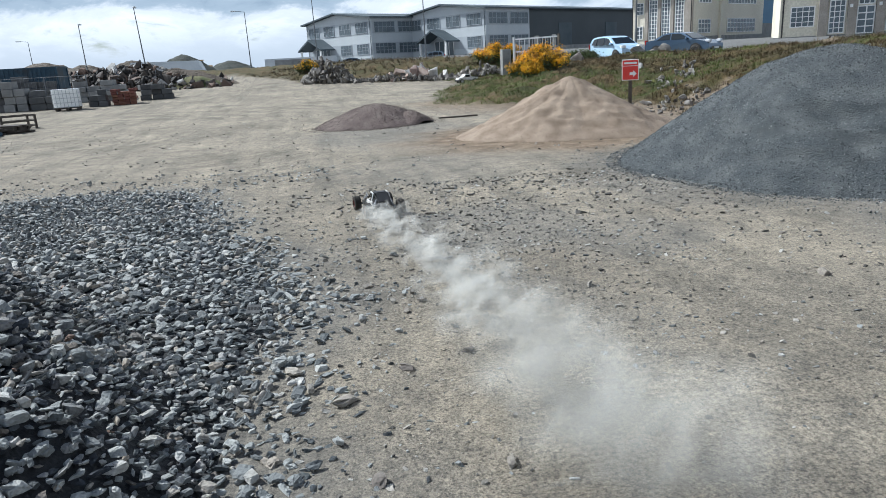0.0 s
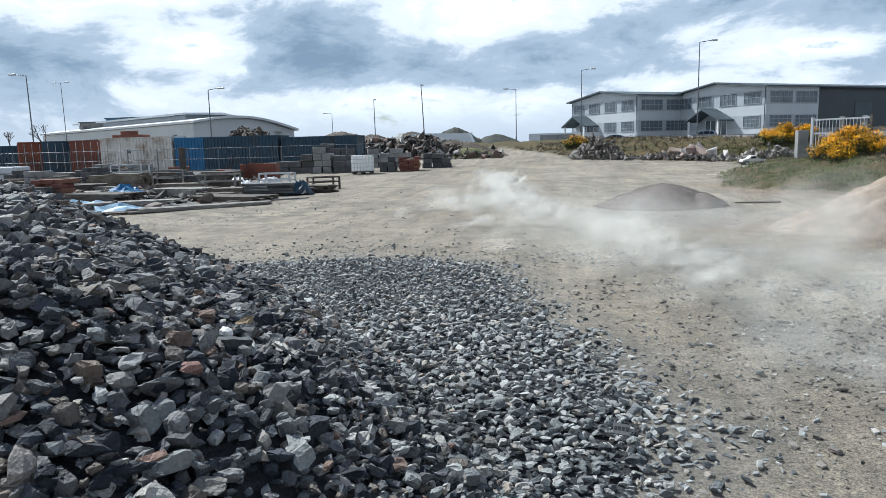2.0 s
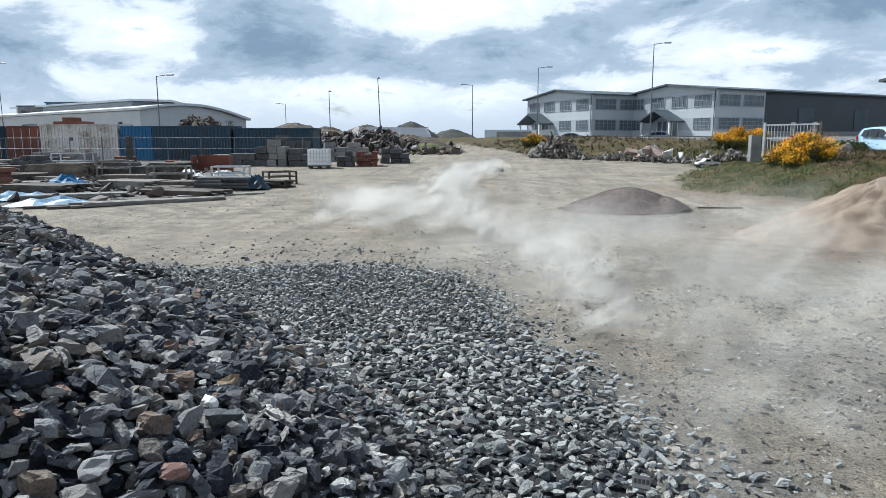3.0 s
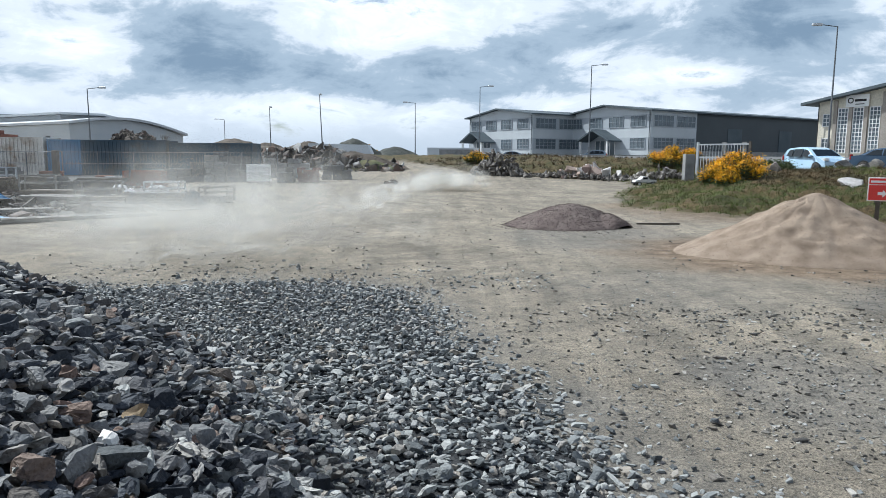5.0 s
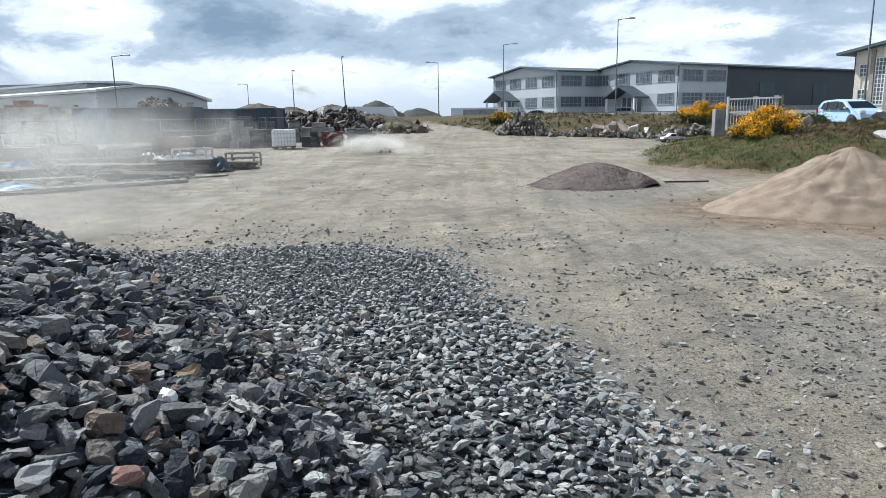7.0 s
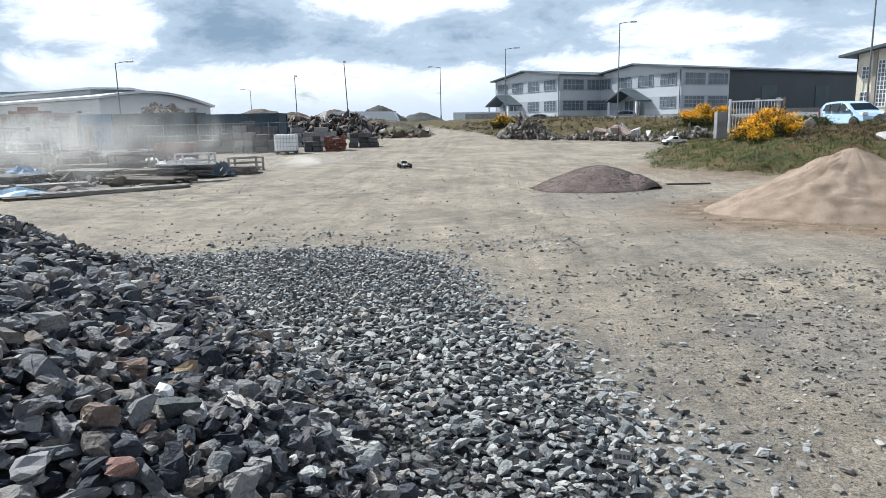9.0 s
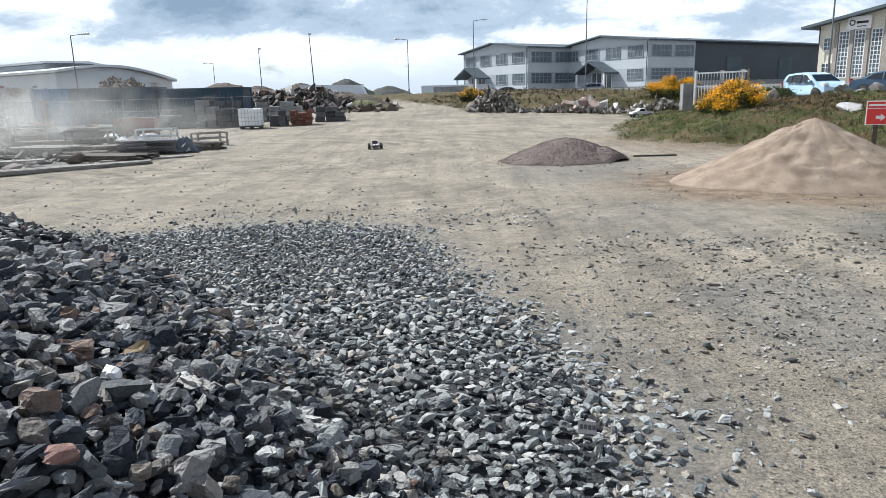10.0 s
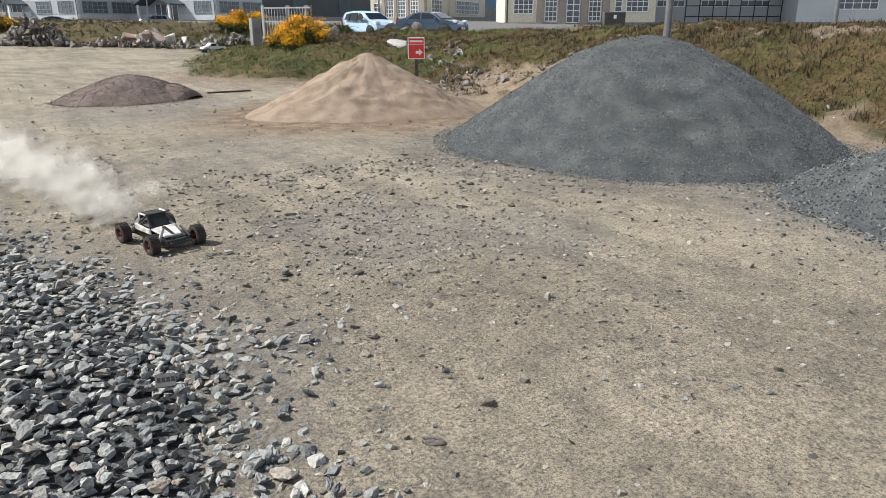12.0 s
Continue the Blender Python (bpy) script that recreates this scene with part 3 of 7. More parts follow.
# ---- loose stones ----
def rock_shape(rng, flat=0.75, n=11):
    """An angular broken piece: a skewed slab with knocked-off corners and a few extra breaks."""
    bm = bmesh.new()
    skew = rng.normal(size=(3, 3)) * 0.22 + np.eye(3)
    half = np.array([0.50, 0.33 + 0.1 * rng.rand(), 0.44 * flat])
    for c in ((a, b, d) for a in (-1, 1) for b in (-1, 1) for d in (-1, 1)):
        p = np.array(c, float) * (0.55 + 0.5 * rng.rand(3))
        r = rng.rand()
        if n > 8 and r < 0.45:
            for ax in rng.permutation(3)[:2]:
                q = p.copy()
                q[ax] *= 0.25 + 0.4 * rng.rand()
                bm.verts.new(skew @ q * half)
        else:
            bm.verts.new(skew @ (p * (0.6 if r > 0.85 else 1.0)) * half)
    for _ in range(n - 8):
        p = rng.normal(size=3)
        p = p / np.linalg.norm(p) * half * 1.06
        bm.verts.new(skew @ p)
    bmesh.ops.convex_hull(bm, input=bm.verts)
    for v in [v for v in bm.verts if not v.link_faces]:
        bm.verts.remove(v)
    bmesh.ops.triangulate(bm, faces=bm.faces)
    bm.verts.index_update()
    V, F = np.array([v.co[:] for v in bm.verts]), np.array([[v.index for v in f.verts] for f in bm.faces])
    bm.free()
    return V, F


RNG = np.random.RandomState(7)
ROCKS = [rock_shape(RNG, f, n) for f in (0.36, 0.52, 0.64, 0.30, 0.72, 0.44) for n in (9, 10, 11)]
def grain_shape(rng):
    V = np.array([[0.5, 0, -0.1], [-0.3, 0.42, 0], [-0.28, -0.4, 0.05], [0.05, 0.02, 0.38], [0.0, 0.0, -0.35]]) + rng.normal(size=(5, 3)) * 0.07
    return V, np.array([[0, 1, 3], [1, 2, 3], [2, 0, 3], [1, 0, 4], [2, 1, 4], [0, 2, 4]])


GRAINS = [grain_shape(RNG) for _ in range(4)]
def lump_shape(rng):
    """A blunt quarried lump with many small breaks."""
    bm = bmesh.new()
    half = np.array([0.52, 0.36 + 0.1 * rng.rand(), 0.22 + 0.12 * rng.rand()])
    for _ in range(19):
        p = rng.normal(size=3)
        p = np.sign(p) * np.abs(p / np.linalg.norm(p)) ** 0.75
        bm.verts.new(p * half * (0.85 + 0.2 * rng.rand()))
    bmesh.ops.convex_hull(bm, input=bm.verts)
    for v in [v for v in bm.verts if not v.link_faces]:
        bm.verts.remove(v)
    bmesh.ops.triangulate(bm, faces=bm.faces)
    bm.verts.index_update()
    V, F = np.array([v.co[:] for v in bm.verts]), np.array([[v.index for v in f.verts] for f in bm.faces])
    bm.free()
    return V, F


def worn(shape, rng, amount=0.05):
    """The same piece with each face broken up: split edges, pushed in and out a little."""
    V, F = shape
    verts, mid, faces = [np.array(v) for v in V], {}, []
    c = V.mean(0)

    def half(i, j):
        k = (min(i, j), max(i, j))
        if k not in mid:
            p = (verts[i] + verts[j]) / 2
            p = p + (p - c) * 0.05 + rng.normal(size=3) * amount * (0.3 + np.linalg.norm(verts[i] - verts[j]))
            mid[k] = len(verts)
            verts.append(p)
        return mid[k]

    for a, b, d in F:
        ab, bd, da = half(a, b), half(b, d), half(d, a)
        faces += [(a, ab, da), (ab, b, bd), (da, bd, d), (ab, bd, da)]
    return np.array(verts), np.array(faces)


LUMPS = [lump_shape(np.random.RandomState(500 + k)) for k in range(9)]
WORN = [worn(q, np.random.RandomState(600 + k), 0.055) for k, q in enumerate(ROCKS + LUMPS[:2])]
CHIPS = [rock_shape(RNG, f, 8) for f in (0.45, 0.65, 0.55, 0.75, 0.4, 0.6)]


def turns(rng, n, tilt=3.2):
    """Random turns, n x 3 x 3; small tilt keeps the flat side down."""
    q = rng.normal(size=(n, 4))
    if tilt < 3:
        a, t, d = rng.rand(n) * 6.28, rng.normal(size=n) * tilt, rng.rand(n) * 6.28
        q = np.stack([np.cos(a / 2), np.sin(t / 2) * np.cos(d), np.sin(t / 2) * np.sin(d), np.sin(a / 2)], 1)
    q /= np.linalg.norm(q, axis=1)[:, None]
    w, x, y, z = q.T
    return np.stack([np.stack([1 - 2 * (y * y + z * z), 2 * (x * y - z * w), 2 * (x * z + y * w)], -1), np.stack([2 * (x * y + z * w), 1 - 2 * (x * x + z * z), 2 * (y * z - x * w)], -1),
                     np.stack([2 * (x * z - y * w), 2 * (y * z + x * w), 1 - 2 * (x * x + y * y)], -1)], 1)


def scatter(name, places, sizes, mat, rng, shapes=None, tilt=3.2):
    """One mesh of many stones at the places, n x 3."""
    shapes = shapes or ROCKS
    n = len(places)
    kind, R = rng.randint(len(shapes), size=n), turns(rng, n, tilt)
    stretch = 0.75 + 0.5 * rng.rand(n, 3)
    Vs, Fs, base = [], [], 0
    for k, (V, F) in enumerate(shapes):
        idx = np.where(kind == k)[0]
        if not len(idx):
            continue
        W = V[None] * (sizes[idx, None, None] * stretch[idx][:, None, :])
        W = np.einsum("nij,nvj->nvi", R[idx], W) + places[idx][:, None, :]
        Fs.append((F[None] + base + (np.arange(len(idx)) * len(V))[:, None, None]).reshape(-1, 3))
        Vs.append(W.reshape(-1, 3))
        base += len(idx) * len(V)
    return mesh_np(name, np.concatenate(Vs), np.concatenate(Fs), mat)


def jitter(rng, x0, x1, y0, y1, gap):
    X, Y = np.meshgrid(np.arange(x0, x1, gap), np.arange(y0, y1, gap))
    P = np.stack([X.ravel(), Y.ravel()], 1)
    return P + (rng.rand(*P.shape) - 0.5) * gap * 1.3


def crushed_stone():
    rng = np.random.RandomState(21)
    # the dense core, coloured near black as the shade between the stones
    xs, ys = np.arange(-12, 1.6, 0.16), np.arange(-3, 12.6, 0.16)
    X, Y = np.meshgrid(xs, ys)
    P = np.stack([X.ravel(), Y.ravel()], 1)
    d = signed(P, PILE_TOE)
    Z = height(P) + np.where(d > 0, pile_height(P), 0) + np.where(d > 0.05, -0.03, -0.25)
    i = np.arange(len(P)).reshape(len(ys), len(xs))
    F = np.stack([i[:-1, :-1], i[:-1, 1:], i[1:, 1:], i[1:, :-1]], -1).reshape(-1, 4)
    keep = (d[F] > -0.3).all(1)
    root = thing("crushed_stone_pile", "heap of broken blue-grey stone spilling over the yard", "stone pile")
    core = new("core", mesh_np("core", np.column_stack([P, Z]), F[keep], STONE_BED_SHADE, smooth=True))
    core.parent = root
    places, sizes, spread = [], [], []
    # the heap, in two layers
    for gap, lift, lo, hi in ((0.052, 0.0, 0.042, 0.082), (0.074, 0.028, 0.05, 0.118)):
        Q = jitter(rng, -9.5, 1.0, -0.5, 11.2, gap)
        dd = signed(Q, PILE_TOE)
        Q, dd = Q[dd > 0.0], dd[dd > 0.0]
        s = lo + (hi - lo) * rng.rand(len(Q)) ** 2.0
        s *= 0.72 + 0.28 * step(0.3, 1.8, dd)
        places.append(np.column_stack([Q, height(Q) + pile_height(Q) + lift + 0.1 * s])), sizes.append(s), spread.append(rng.rand(len(Q)) > 0.15 + 0.75 * step(0.2, 1.7, dd))
    # the back of the heap, behind the eye
    Q = jitter(rng, -12, 1.0, -2.6, 11.2, 0.12)
    dd = signed(Q, PILE_TOE)
    Q = Q[(dd > -0.1) & ((Q[:, 1] < -0.45) | (Q[:, 0] < -9.4))]
    places.append(np.column_stack([Q, height(Q) + pile_height(Q) + 0.02])), sizes.append(0.12 + 0.09 * rng.rand(len(Q))), spread.append(np.zeros(len(Q), bool))
    # the spread at its foot
    for gap, lift, lo, hi in ((0.068, 0.0, 0.042, 0.09), (0.13, 0.022, 0.042, 0.112)):
        Q = jitter(rng, -9, 2.6, -2.6, 13.6, gap)
        e = signed(Q, SPREAD) + 0.16 * wave(Q, 5.0, 23)
        inn = (e > -1.5) & (signed(Q, PILE_TOE) < 0.05)
        Q, e = Q[inn], e[inn]
        ok = rng.rand(len(Q)) < 0.015 + 0.05 * step(-1.5, -0.2, e) + 0.935 * step(-0.4, 0.4, e)
        Q, e = Q[ok], e[ok]
        s = (lo + (hi - lo) * rng.rand(len(Q)) ** 1.8) * (0.75 + 0.25 * step(-0.6, 0, e))
        s *= np.where(Q[:, 1] > 6.0, 1.0, 0.9)
        hump = 0.10 * step(0.0, 1.4, e)
        places.append(np.column_stack([Q, height(Q) + hump + lift + 0.16 * s - 0.01])), sizes.append(s), spread.append(np.ones(len(Q), bool))
    places, sizes, spread = np.concatenate(places), np.concatenate(sizes), np.concatenate(spread)
    near = np.hypot(places[:, 0] + 0.6, places[:, 1] - 3.6)
    order = np.argsort(near)
    singles, rest = order[:300], order[300:]
    for nm, pick, mat, tilt in (("heaped_stone", ~spread, STONE, 0.42), ("strewn_stone", spread, SPREAD_STONE, 0.26)):
        idx = rest[pick[rest]]
        far = np.hypot(places[idx, 0], places[idx, 1])
        for group, shapes in ((idx[far < 4.6], WORN), (idx[(far >= 4.6) & (far < 7.5)], ROCKS), (idx[far >= 7.5], CHIPS)):
            ob = new(nm, scatter(nm, places[group], sizes[group], mat, rng, shapes, tilt=tilt))
            ob.parent = root
            tagged(ob, kind="stuff")
    R = turns(rng, 300, 0.33)
    shapes = []
    for V, Fc in WORN:
        shapes.append((mesh_np("stone", V, Fc, STONE_ONE), mesh_np("stone", V, Fc, SPREAD_ONE)))
    for k, j in enumerate(singles):
        m = Matrix([list(r) for r in R[k]]).to_4x4()
        m.translation = places[j]
        piece("stone", shapes[k % len(shapes)][int(spread[j])], root, m @ Matrix.Diagonal((sizes[j] * (0.8 + 0.4 * rng.rand()), sizes[j], sizes[j] * (0.8 if spread[j] else 0.95), 1)))
    # the low bed under the spread, its gaps' shade put into the colour
    xs, ys = np.arange(-9, 1.6, 0.2), np.arange(-1, 12.4, 0.2)
    X, Y = np.meshgrid(xs, ys)
    P = np.stack([X.ravel(), Y.ravel()], 1)
    e = signed(P, SPREAD)
    Z = height(P) + 0.10 * step(0.0, 1.4, e) - 0.02
    i = np.arange(len(P)).reshape(len(ys), len(xs))
    F = np.stack([i[:-1, :-1], i[:-1, 1:], i[1:, 1:], i[1:, :-1]], -1).reshape(-1, 4)
    keep = (e[F] > 0.25).all(1)
    bed = new("bed", mesh_np("bed", np.column_stack([P, Z]), F[keep], STONE_BED_SHADE, smooth=True))
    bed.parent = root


def single_stone_material(base):
    mat = base.copy()
    mat.name = base.name + "_single"
    nt = mat.node_tree
    geo = next(n for n in nt.nodes if n.type == "NEW_GEOMETRY")
    info = nt.nodes.new("ShaderNodeObjectInfo")
    for l in list(nt.links):
        if l.from_node == geo:
            to = l.to_socket
            nt.links.remove(l)
            nt.links.new(info.outputs["Random"], to)
    return mat


STONE_ONE, SPREAD_ONE = single_stone_material(STONE), single_stone_material(SPREAD_STONE)
crushed_stone()


def yard_chips():
    """Loose chips and grit all over the yard."""
    rng = np.random.RandomState(31)
    Q = np.concatenate([jitter(rng, -3, 9, 1.2, 9, 0.10), jitter(rng, -12, 13, 6, 30, 0.15), jitter(rng, 0.5, 6.5, 1.5, 10, 0.057)])
    dens = 0.24 + 0.5 * step(0.1, 0.9, wave(Q, 1.1, 33)) + 0.5 * np.exp(-((Q[:, 0] - 3.1) / 1.2) ** 2 - ((Q[:, 1] - 6.4) / 1.6) ** 2)
    dens = dens + 0.6 * np.exp(-((Q[:, 0] - 8.0) / 3.2) ** 2 - ((Q[:, 1] - 13.1) / 1.0) ** 2)
    dens = dens * (1 - 0.35 * step(8, 14, Q[:, 1]))
    ok = (rng.rand(len(Q)) < dens) & (signed(Q, SPREAD) < -0.05) & (signed(Q, BANK) < 0.4)
    Q = Q[ok]
    far = np.hypot(Q[:, 0], Q[:, 1])
    s = (0.008 + 0.040 * rng.rand(len(Q)) ** 4.2) * np.clip(far / 6, 0.8, 1.6)
    big = rng.rand(len(Q)) < 0.006 + 0.008 * (far > 8)
    s[big] = 0.045 + 0.05 * rng.rand(big.sum())
    z = height(Q) + 0.12 * s
    ob = new("loose_chips", scatter("loose_chips", np.column_stack([Q, z]), s, PEBBLE, rng, CHIPS + ROCKS[:2], tilt=0.35))
    tagged(ob, "small loose stone chips and grit strewn on the yard", "gravel", kind="stuff")
    # thin spills of pale crushed stone trodden into the earth
    Q = jitter(rng, -8, 12, 0.5, 15.5, 0.055)
    dens = np.zeros(len(Q))
    for cx, cy, rx, ry, k in ((-4.6, 13.0, 2.4, 0.9, 0.26), (-1.6, 12.7, 1.9, 0.8, 0.24), (3.2, 6.5, 1.0, 1.9, 0.36), (4.4, 5.4, 0.9, 1.0, 0.4), (1.5, 5.0, 0.7, 1.3, 0.45), (3.9, 2.7, 0.8, 0.7, 0.55), (2.9, 9.6, 1.3, 1.0, 0.25), (8.3, 4.6, 1.2, 0.9, 0.4), (5.6, 9.2, 1.6, 1.0, 0.22), (1.3, 2.2, 0.5, 1.2, 0.5), (0.6, 12.2, 1.4, 0.9, 0.3)):
        dens = np.maximum(dens, k * np.exp(-((Q[:, 0] - cx) / rx) ** 2 - ((Q[:, 1] - cy) / ry) ** 2) * (0.6 + 0.6 * wave(Q, 4.0, 35)))
    Q = Q[(rng.rand(len(Q)) < dens) & (signed(Q, SPREAD) < 0)]
    s = (0.018 + 0.045 * rng.rand(len(Q)) ** 2.6) * (1 + 0.6 * step(8, 12, Q[:, 1]))
    ob = new("spilled_stone", scatter("spilled_stone", np.column_stack([Q, height(Q) + 0.08 * s]), s, SPREAD_STONE, rng, CHIPS, tilt=0.25))
    tagged(ob, "thin spill of grey crushed stone trodden into the yard", "gravel", kind="stuff")
    # the larger stones that lie alone
    known = [(2.73, 7.54, 0.11), (2.45, 6.38, 0.10), (1.59, 4.73, 0.10), (2.02, 4.19, 0.09), (5.53, 3.59, 0.13), (1.69, 2.88, 0.10), (2.16, 3.04, 0.08), (1.85, 3.97, 0.09), (5.76, 10.1, 0.10),
             (5.10, 5.92, 0.10), (1.70, 2.91, 0.09), (1.36, 1.64, 0.10), (2.04, 1.62, 0.09), (1.9, 5.6, 0.08), (3.6, 5.2, 0.07), (4.2, 7.2, 0.08), (3.4, 9.2, 0.09), (1.1, 9.6, 0.08), (6.1, 4.9, 0.07), (0.95, 1.35, 0.2)]
    meshes = [mesh_np("field_stone", V, F, FIELD) for V, F in WORN[:8]]
    for k, (x, y, s) in enumerate(known):
        ob = new("field_stone", meshes[k % 8])
        s *= 0.85
        ob.matrix_basis = pose(x, y, hz(x, y) + 0.15 * s, 10 * math.sin(k), 8 * math.cos(k * 2), k * 67) @ Matrix.Diagonal((s * 1.15, s, s * 0.9, 1))
        tagged(ob, "single dusty grey-brown stone lying on the ground", "stone", group="stones lying on the yard")


FIELD = material("dusty_field_stone", [(0.15, 0.135, 0.12), (0.25, 0.225, 0.195)], rough=0.85, scale=5, fine=40, bump=0.5, rand=0.5, dist=0.01)
yard_chips()


def litter_label():
    """A scrap of printed label lying on the stones; its print as plain bars."""
    root = thing("label_scrap", "grey scrap of printed label lying on the stones", "label", pose(0.62, 4.05, hz(0.62, 4.05) + 0.16, 32, 4, -8))
    bm = bmesh.new()
    box(bm, -0.055, 0.055, -0.045, 0.045, 0, 0.006)
    bevel(bm, 0.002)
    card = part("card", bm, DARK_CONCRETE, root)
    bm = bmesh.new()
    for k in range(4):
        box(bm, -0.045 + 0.025 * k, -0.028 + 0.025 * k, -0.012, 0.018, 0.0065, 0.008)
    part("print_bar", bm, BLACK, card)


litter_label()


def odd_stone(x, y, s, mat, label, k):
    """A stone that stands out of the pile by its colour."""
    V, F = WORN[k]
    z = hz(x, y) + float(pile_height([(x, y)])[0])
    ob = new("stone", mesh_np("stone", V, F, mat))
    ob.matrix_basis = pose(x, y, z + 0.055, 12, -14, 40 * k) @ Matrix.Diagonal((s, s, s * 1.1, 1))
    tagged(ob, label, "stone", group="stones of another colour on the pile")


odd_stone(-1.34, 2.43, 0.075, material("white_quartz", [(0.62, 0.61, 0.58), (0.74, 0.73, 0.70)], scale=20, fine=80, bump=0.4, dist=0.004), "small white quartz stone on the crushed stone pile", 4)
odd_stone(-1.18, 1.85, 0.10, material("red_granite", [(0.22, 0.12, 0.095), (0.32, 0.20, 0.165)], scale=20, fine=80, bump=0.6, dist=0.006), "red-brown granite stone on the crushed stone pile", 19)
odd_stone(-1.36, 1.76, 0.105, material("pale_speckled_granite", [(0.22, 0.225, 0.225), (0.34, 0.34, 0.335)], scale=24, fine=90, bump=0.6, dist=0.006), "pale speckled granite stone on the crushed stone pile", 18)
odd_stone(-1.40, 2.75, 0.10, material("tan_stone", [(0.26, 0.19, 0.11), (0.34, 0.26, 0.16)], scale=20, fine=80, bump=0.6, dist=0.006), "tan sandstone piece on the crushed stone pile", 9)


# ---- heaps ----
def heap(name, cx, cy, rx, ry, rot, h, mat, label, category, top=0.12, power=1.0, rough=0.05, seed=1, rings=44, segs=96, extra=(), chips=None, chip_n=0, chip_s=(0.02, 0.05), gullies=0.0, group="", slips=()):
    rng = np.random.RandomState(seed)
    r = np.linspace(0, 1.06, rings)
    a = np.linspace(0, 2 * math.pi, segs, endpoint=False)
    c, s = math.cos(radians(rot)), math.sin(radians(rot))

    def surface(R, A):
        wob = 1 + 0.05 * np.sin(2 * A + seed) + 0.035 * np.sin(3 * A + 2 * seed) + 0.02 * np.sin(7 * A + seed)
        lx, ly = rx * wob * R * np.cos(A), ry * wob * R * np.sin(A)
        P = np.stack([(cx + c * lx - s * ly), (cy + s * lx + c * ly)], 1)
        rr = np.sqrt(R * R + top * top) - top
        z = h * np.clip(1 - rr / (math.sqrt(1 + top * top) - top), 0, None) ** power
        for ex, ey, er, eh in extra:
            dd = np.hypot(P[:, 0] - ex, P[:, 1] - ey) / er
            z = np.maximum(z, eh * np.clip(1 - np.sqrt(dd * dd + 0.03) + 0.17, 0, None))
        z = z + rough * (wave(P, 3.0, seed) + 0.5 * wave(P, 8.0, seed + 1) + 0.3 * wave(P, 17.0, seed + 2)) * np.clip(z / (0.25 * h), 0, 1)
        z = z - gullies * np.clip(np.sin(17 * A + 2 * np.sin(3 * A + seed) + 3 * R), 0, 1) ** 2 * np.clip(R * (1 - R) * 4, 0, 1)
        for a0, wa, r0, wr, d in slips:
            u = R - r0 - 0.02 * np.sin(9 * A + seed)
            z = z - d * np.exp(-(((A - a0 + math.pi) % (2 * math.pi) - math.pi) / wa) ** 2) * np.clip(u / 0.018, 0, 1) * np.clip(1 - u / wr, 0, 1)
        foot = np.clip((R - 0.97) / 0.09, 0, 1)
        return np.column_stack([P, height(P) + z - 0.06 * foot + 0.004])

    A, R = np.meshgrid(a, r[1:])
    V = np.concatenate([surface(np.array([0.0]), np.array([0.0])), surface(R.ravel(), A.ravel())])
    F = [[0, 1 + k, 1 + (k + 1) % segs, 1 + (k + 1) % segs] for k in range(segs)]
    i = 1 + np.arange((rings - 1) * segs).reshape(rings - 1, segs)
    j = np.roll(i, -1, axis=1)
    Q = np.stack([i[:-1], i[1:], j[1:], j[:-1]], -1).reshape(-1, 4)
    Q = np.concatenate([np.stack([Q[:, 0], Q[:, 1], Q[:, 2]], 1), np.stack([Q[:, 0], Q[:, 2], Q[:, 3]], 1), np.array(F)[:, :3]])
    root = thing(name, label, category, group=group)
    ob = new("body", mesh_np("body", V, Q, mat, smooth=True))
    ob.parent = root
    if chips:
        rr = np.sqrt(rng.rand(chip_n)) * 1.06
        spill = rng.rand(chip_n) < 0.12
        rr[spill] = 0.98 + 0.30 * rng.rand(spill.sum()) ** 2.2
        P = surface(rr, rng.rand(chip_n) * 2 * math.pi)
        P[:, 2] = np.maximum(P[:, 2], height(P[:, :2]))
        sz = chip_s[0] + (chip_s[1] - chip_s[0]) * rng.rand(len(P)) ** 2.5
        P[:, 2] += 0.1 * sz
        g = new("gravel_grain", scatter("gravel_grain", P, sz * 1.15, chips, rng, GRAINS))
        g.parent = root
        tagged(g, kind="stuff")
    return root


heap("gravel_mound", 9.9, 8.65, 3.5, 3.25, -30, 1.86, GRAVEL, "tall mound of fine blue-grey gravel on the yard", "gravel mound", top=0.42, power=1.04, rough=0.04, seed=3, rings=90, segs=190,
     slips=((4.5, 0.24, 0.54, 0.16, 0.30), (4.65, 0.16, 0.68, 0.12, 0.22), (4.15, 0.18, 0.66, 0.14, 0.18), (4.4, 0.3, 0.80, 0.1, 0.12)), chips=GRAVEL_CHIP, chip_n=64000, chip_s=(0.010, 0.030), group="heaps of aggregate")
heap("gravel_mound", 9.9, 3.2, 2.75, 2.3, 10, 1.1, GRAVEL, "low spread of fine blue-grey gravel beside the mound", "gravel mound", top=0.15, power=1.25, rough=0.02, seed=5, rings=40, segs=90,
     chips=GRAVEL_CHIP, chip_n=16000, chip_s=(0.012, 0.045), group="heaps of aggregate")
heap("sand_heap", 8.05, 15.75, 2.9, 2.25, -18, 1.36, SAND, "pinkish-tan heap of building sand with weathered gullies", "sand heap", top=0.10, power=1.10, rough=0.07, seed=8, rings=80, segs=180, gullies=0.02, chips=SAND_CHIP, chip_n=9000, chip_s=(0.006, 0.024), slips=((3.5, 0.5, 0.12, 0.10, 0.10), (4.6, 0.12, 0.62, 0.06, 0.06), (5.1, 0.1, 0.38, 0.05, 0.05), (3.9, 0.15, 0.75, 0.08, 0.05), (2.9, 0.2, 0.3, 0.1, 0.06)), group="heaps of aggregate")
